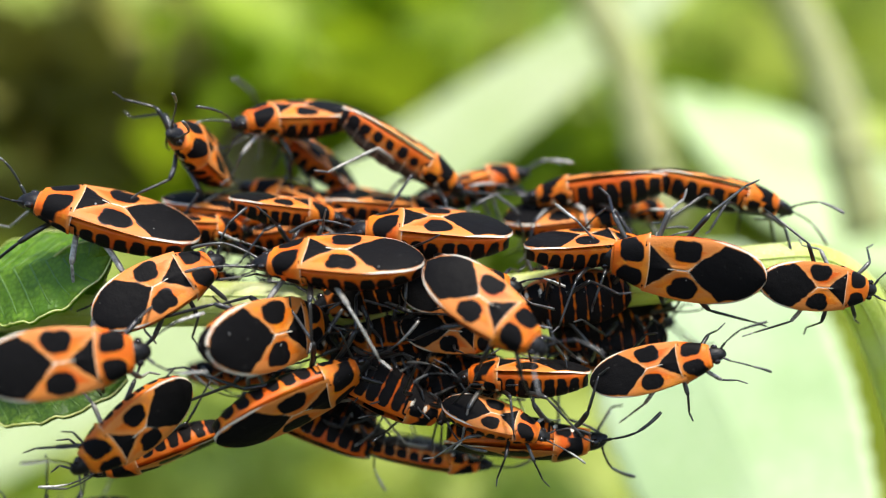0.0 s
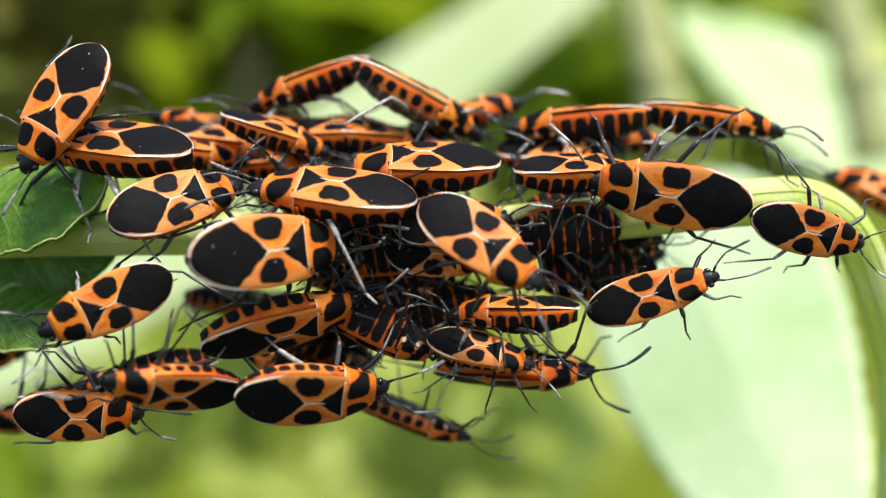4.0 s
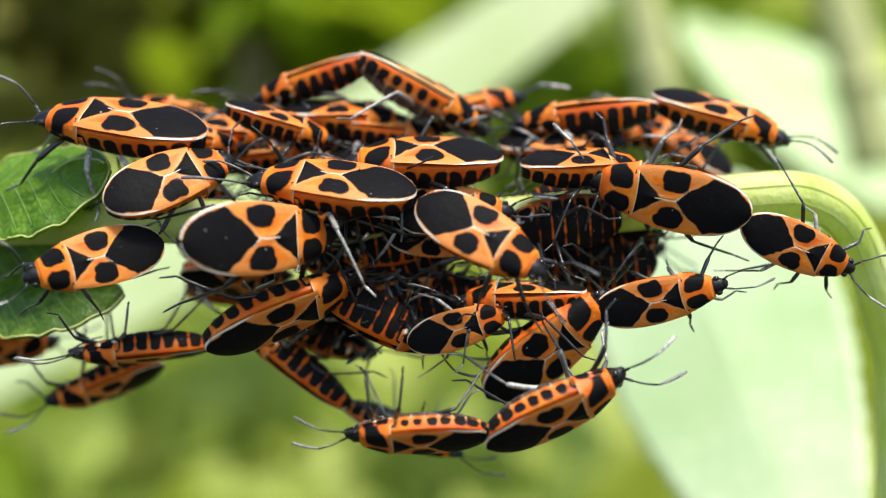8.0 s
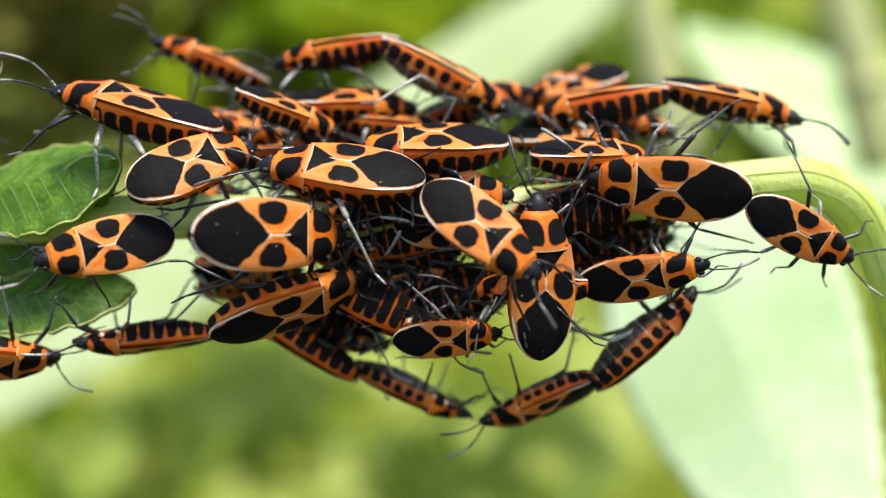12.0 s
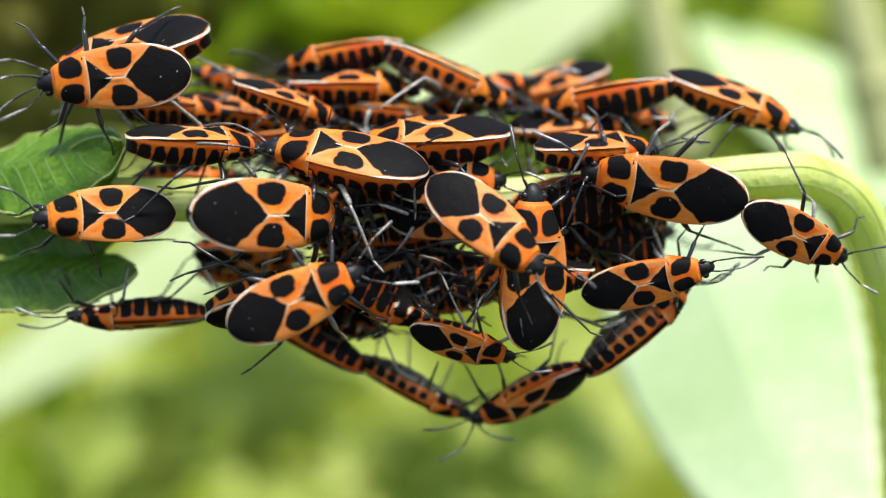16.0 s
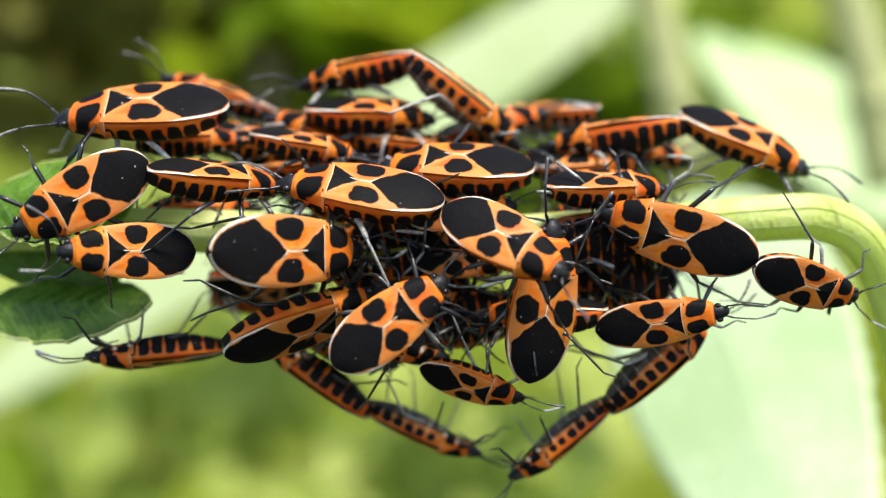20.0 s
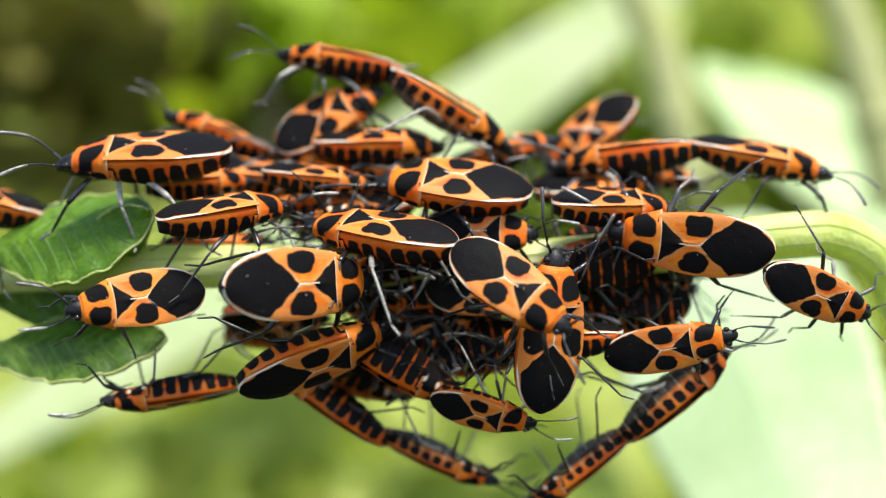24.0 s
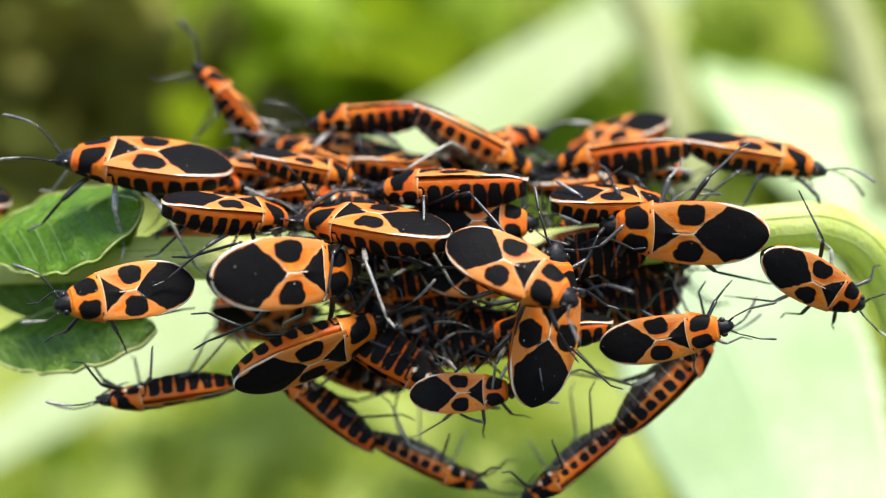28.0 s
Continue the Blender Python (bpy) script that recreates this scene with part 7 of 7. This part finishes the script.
    walk(upper_back_bug, [
        (0, at(-10.41, 7, 13.03, -35.4, -34.7, -155.8)), (1, at(-20.35, 7, 10.27, -11.2, -16.8, -165.9)),
        (2, at(-15.3, 7, 8.17, -10.1, -5.8, -170.1)), (3, at(-16.01, 7, 9.61, -11.4, -12.1, -168.8)),
        (5.5, at(-19.01, 7, 9.59, -11.6, -13.4, -166.5)), (6, at(-19.59, 7, 9.92, -12, -14.8, -166.1)),
        (7, at(-18.33, 7, 9.82, -11.9, -13.2, -167.1)), (8, at(-18.7, 7, 9.89, -12.3, -11.9, -166.9)),
        (9, at(-18.67, 7, 9.63, -12.4, -13.8, -166.7)), (10, at(-19.4, 7, 10.91, -13.8, -14.6, -165.6)),
        (11, at(-19.4, 7, 12.27, -15, -18.1, -165.1)), (12, at(-17.9, 7, 13.72, -16.3, -19.8, -165.3)),
        (15, at(-14.44, 7, 10.75, -14, -9.6, -169.3)), (16, at(-15.46, 7, 10.64, -14.5, -16.8, -167.5)),
        (17, at(-15.7, 7, 10.79, -13.8, -14.1, -168.6)), (18, at(-14.9, 7, 11.21, -14.5, -14.1, -168.4)),
        (19, at(-17.5, 7, 11.74, -14.3, -19.7, -166.7)), (20, at(-18.69, 7, 12.17, -13.5, -15.7, -166.9)),
        (21, at(-18.65, 7, 12.68, -14.4, -14.8, -167)), (24, at(-19.19, 7, 11.95, -14, -20.5, -166.1)),
        (25, at(-18.17, 7, 12.06, -14.9, -35.9, -164.3)), (26, at(-17.58, 7, 12.69, -16.6, -43.3, -162.4)),
        (27, at(-18.08, 7, 11.73, -14.3, -22.1, -166.2)), (28, at(-17.59, 7, 13.54, -19.8, -47.4, -159)),
    ])
    feel(upper_back_bug, 10)
    walk(upper_row_bug, [
        (0, at(-10.57, 0, 8.01, 20.5, 9.4, 7.5)), (1, at(-10.89, 0, 7.9, 18.8, 8.4, 7.7)),
        (2, at(-10.9, 0, 8.18, 19.5, 8.9, 8)), (3, at(-10.88, 0, 8.32, 20.1, 16, 8.8)),
        (5.5, at(-10.77, 0, 8.35, 20.5, 19.4, 9.4)), (6, at(-10.75, 0, 8.19, 20.5, 18.2, 9.1)),
        (7, at(-10.79, 0, 8.41, 20.6, 16.2, 9)), (8, at(-10.69, 0, 8.35, 21, 17.5, 9.2)),
        (9, at(-10.64, 0, 8.17, 21, 14.3, 8.8)), (10, at(-10.65, 0, 8.58, 22, 16.6, 9.5)),
        (11, at(-10.86, 0, 8.68, 22.3, 17.6, 9.6)), (12, at(-10.79, 0, 8.75, 22.8, 22.5, 10.3)),
        (15, at(-11.16, 0, 8.61, 22.5, 18.4, 10.3)), (16, at(-11.11, 0, 8.47, 22.8, 18, 10.3)),
        (17, at(-11.29, 0, 8.27, 21.8, 16.8, 9.4)), (18, at(-11.63, 0, 8.28, 22.2, 15.1, 10.1)),
        (19, at(-11.03, 0, 7.86, 21, 8.8, 7.9)), (20, at(-10.95, 0, 7.8, 20.1, 9.3, 7.6)),
        (21, at(-12.42, 0, 7.93, 20.8, 5.3, 8.1)), (24, at(-10.79, 0, 7.8, 20.5, 7.1, 7.1)),
        (25, at(-10.41, 0, 7.7, 20, 11.7, 7.1)), (26, at(-10.87, 0, 7.97, 20.3, 9.3, 7.4)),
        (27, at(-10.75, 0, 8.1, 21, 9.8, 7.7)), (28, at(-10.9, 0, 7.89, 21.5, 12.6, 8.6)),
    ])
    feel(upper_row_bug, 50)
    walk(left_back_bug, [
        (0, at(-17.01, 1.5, 7.01, 12.6, 3, 11)), (1, at(-17.26, 1.5, 6.18, 10.6, 6.4, 11.6)),
        (2, at(-16.73, 1.5, 6.36, 11.1, 4.5, 11.3)), (3, at(-17.01, 1.5, 6.7, 11.7, 5.6, 11.7)),
        (5.5, at(-16.97, 1.5, 7.69, 12.6, 7, 12.2)), (7, at(-17.21, 1.5, 7.6, 12.7, 5, 12)),
        (8, at(-17.07, 1.5, 7.43, 13, 7.7, 12.2)), (9, at(-17.34, 1.5, 7.76, 13.4, 6.3, 12.2)),
        (10, at(-17.24, 1.5, 7.74, 14, 6.6, 12.5)), (11, at(-17.56, 1.5, 8.1, 14.4, 6.4, 12.4)),
        (12, at(-17.65, 1.5, 8.26, 14.7, 6.9, 12.6)), (15, at(-19.35, 1.5, 8.32, 14.7, -2.8, 12.8)),
        (16, at(-19.22, 1.5, 8.24, 15, 0.9, 13.2)), (17, at(-19.38, 1.5, 8.28, 14.3, -2.5, 12.3)),
        (18, at(-19.68, 1.5, 9.09, 15.3, -2.9, 12.9)), (19, at(-18.99, 1.5, 8.27, 14, -2.3, 11.9)),
        (20, at(-19.23, 1.5, 8.16, 13.1, -2.2, 11.9)), (21, at(-19.9, 1.5, 8.35, 13.8, -0.9, 12.3)),
        (24, at(-19.31, 1.5, 7.73, 13.2, -2.9, 11.6)), (25, at(-19.31, 1.5, 7.38, 12.5, -2.1, 11.7)),
        (28, at(-19.04, 1.5, 6.95, 13.5, -0.6, 12.3)),
    ])
    feel(left_back_bug, 75)
    walk(pacing_bug, [
        (0, at(-17.11, 2, 12.26, -67.3, -10.5, -102.9)), (1, at(-17.51, 1, 11.92, -59.4, -20.2, -119.1)),
        (2, at(-16.73, -0.99, 10.13, -41.44, -9.61, -151.34)), (2.4, at(-18.87, -3, 10.17, -43.53, -15.42, -135.6)),
        (2.7, at(-20.73, -3.01, 9.74, -26.45, -1.14, -132.96)), (3, at(-21, -3, 10.03, -14.39, 8.31, -132.23)),
        (3.3, at(-22.61, -4.76, 8.61, -63.15, 59.91, -165.66)), (3.5, at(-22.61, -4.81, 9.92, -69.66, 63.39, -169.89)),
        (5.5, at(-32.69, -3.91, 7.46, -68.94, 27.22, -157.68)), (12.5, at(-34.28, -4, 11.03, -78.9, 12, -158.3)),
        (14.5, at(-19.1, -7, 7.96, -97.1, -7.9, -164.7)), (15, at(-20.32, -7, 9.52, -98.2, 2.1, -165.1)),
        (15.4, at(-21.22, -7, 8.78, -98.2, 15.3, -166.3)), (16, at(-21.51, -7, 9.16, -98.4, 7.3, -165)),
        (16.6, at(-22.82, -7, 7.09, -99.1, 44.9, -169.9)), (17, at(-25.8, -7, 5.08, -97.3, 50.9, -167.4)),
        (18, at(-25.12, -7, 5.27, -97.2, 43.4, -166.5)), (19, at(-24.58, -7, 4.13, -94.3, 33.5, -165)),
        (20, at(-24.68, -7, 3.6, -92.6, 30.9, -164.2)), (20.6, at(-27.16, -7, 4.68, -93.9, -16.8, -159.8)),
        (21, at(-27.77, -7, 5.13, -94.3, -19.9, -159.5)), (21.5, at(-27.63, -7, 4.35, -93.1, -13.1, -160.3)),
        (23.5, at(-35.18, -1, 6.58, -34.5, -10.2, -156.9)), (24, at(-35.01, 1, 6.56, -19.4, -12, -157.4)),
        (25, at(-37.3, 2, 6.64, -33.8, -9.7, -156.6)), (26, at(-37.89, 2, 6.81, -34.1, -9, -156.2)),
        (28, at(-37.7, 2, 6.46, -34.9, -5, -156)),
    ])
    stride(pacing_bug, (0, 24))
    walk(inner_bug, [
        (0, at(0.95, -3, 2.39, 82.5, -1.2, -0.7)), (10, at(0.95, -3, 2.39, 82.5, -1.2, -0.7)),
        (11, at(0.51, -3, 2.72, 83, -2.7, -0.7)), (12, at(0.36, -3, 2.92, 83.4, 0.9, -0.3)),
        (15, at(-0.22, -3, 3.28, 83.7, -1.5, 0.3)), (16, at(-0.14, -3, 3.08, 84, -0.3, 0.4)),
        (18, at(0.1, -3, 3.66, 84.1, -1.2, 0)), (19, at(-0.45, -3, 3.73, 83.3, -2.6, -0.4)),
        (24, at(0.21, -3, 3.83, 82.9, 2.2, -1.1)), (25, at(0.72, -3, 4.38, 82.8, 1.7, -1.5)),
        (26, at(0.12, -3, 3.5, 82.3, 2, -0.9)), (27, at(0.28, -3, 3.62, 83, 2.9, -0.8)),
        (28, at(0.89, -3, 3.86, 83.8, 0.7, -0.9)),
    ])
    feel(inner_bug, 80)
    feel(stem_bug, 78)
    feel(shaded_bug, 60)
    walk(belly_bug, [
        (0, at(-3.87, -2, -4.16, -153.5, 26.3, 0.4)), (8, at(-3.68, -2, -4.71, -153.8, 26.6, 0.9)),
        (17, at(-4.99, -2, -4.47, -152.4, 24.8, 2.1)), (25, at(-4.92, -2, -5.04, -154.6, 30.8, 0)),
        (28, at(-4.92, -2, -5.04, -154.6, 30.8, 0)),
    ])
    feel(belly_bug, 76)
    feel(blurred_bug, 1)
    feel(under_stem_bug, 36)
    walk(dark_bug, [
        (0, at(0.5, -1.8, -0.27, 89.7, 8, -1.3)), (3, at(0.26, -1.8, -0.07, 89, 5.9, -0.5)),
        (6, at(-0.28, -1.8, 0.92, 90.2, 7.5, 0.1)), (8, at(-0.17, -1.8, 0.92, 90.6, 7.1, 0.2)),
        (11, at(0.04, -1.8, 0.92, 91.7, 8.8, 0.1)), (12, at(-0.17, -1.8, 0.83, 91.9, 7.9, 0.3)),
        (16, at(-0.69, -1.8, 0.69, 92.2, 5.3, 1)), (18, at(-0.19, -1.8, 0.42, 91.7, 5.7, 0.5)),
        (21, at(-0.26, -1.8, 0.63, 90.8, 4.6, -0.6)), (24, at(0.11, -1.8, -0.16, 90, 6.2, -1.1)),
        (25, at(0.28, -1.8, 0.45, 89.9, 6.2, -1.3)), (26, at(-0.01, -1.8, 0.28, 90, 5.9, -0.9)),
        (27, at(0.04, -1.8, 0.35, 90.7, 6.2, -0.7)), (28, at(0.51, -1.8, 0.38, 91.3, 6.7, -0.5)),
    ])
    feel(dark_bug, 55)
    walk(passing_bug, [
        (0, at(-39.27, 0, -6.03, 146.1, 3, 24.9)), (2, at(-32.03, 1, -9.07, 143, 0.6, 20.8)),
        (3, at(-22.18, 0, -9.06, 143.1, -6, 15.7)), (3.5, at(-23.08, -3, -9.68, 122.4, -3.1, 16.8)),
        (5.5, at(-20.89, -6, -8.8, 66.2, 37.3, 10.1)), (6, at(-20.28, -6, -9.01, 27.3, 24.2, 11.7)),
        (6.5, at(-19.26, -2, -8.42, 66.3, -5.7, 54.7)), (7, at(-18.25, 2, -7.82, 83.1, -52, 82.2)),
        (7.5, at(-16.39, 3.5, -4.8, 131, -32.5, 31.3)), (8, at(-14.54, 5, -1.78, 148.8, 3.2, 9.4)),
        (28, at(-14.54, 5, -1.78, 148.8, 3.2, 9.4)),
    ])
    stride(passing_bug, (2, 8))
    walk(trailing_bug, [
        (0, at(-26.96, 5, -13.36, -151.2, 13.5, -161.3)), (1, at(-25.77, 5, -9.8, -152.1, 12.5, -162.1)),
        (2, at(-25.91, 5, -9.52, -152.7, 14.2, -161.9)), (3, at(-28.68, 5, -9.78, -153.1, 6.3, -161.1)),
        (5.5, at(-29.26, 5, -11.76, -151.4, 24.5, -157.7)), (6, at(-29.4, 5, -11.3, -152.1, 20, -158.7)),
        (7, at(-29.58, 5, -10.32, -152.8, 19.7, -158.9)), (8, at(-24.46, 5, -9.64, -153.6, 18.5, -162.3)),
        (9, at(-32.16, 5, -11.46, -152.8, 16, -157.8)), (10, at(-37.67, 5, -13.19, -152.5, 13, -154.8)),
        (11.5, at(-50.73, 5, -14.88, -152.6, 6.9, -149.1)), (28, at(-50.73, 5, -14.88, -152.6, 6.9, -149.1)),
    ])
    stride(trailing_bug, (2, 10))


motions()
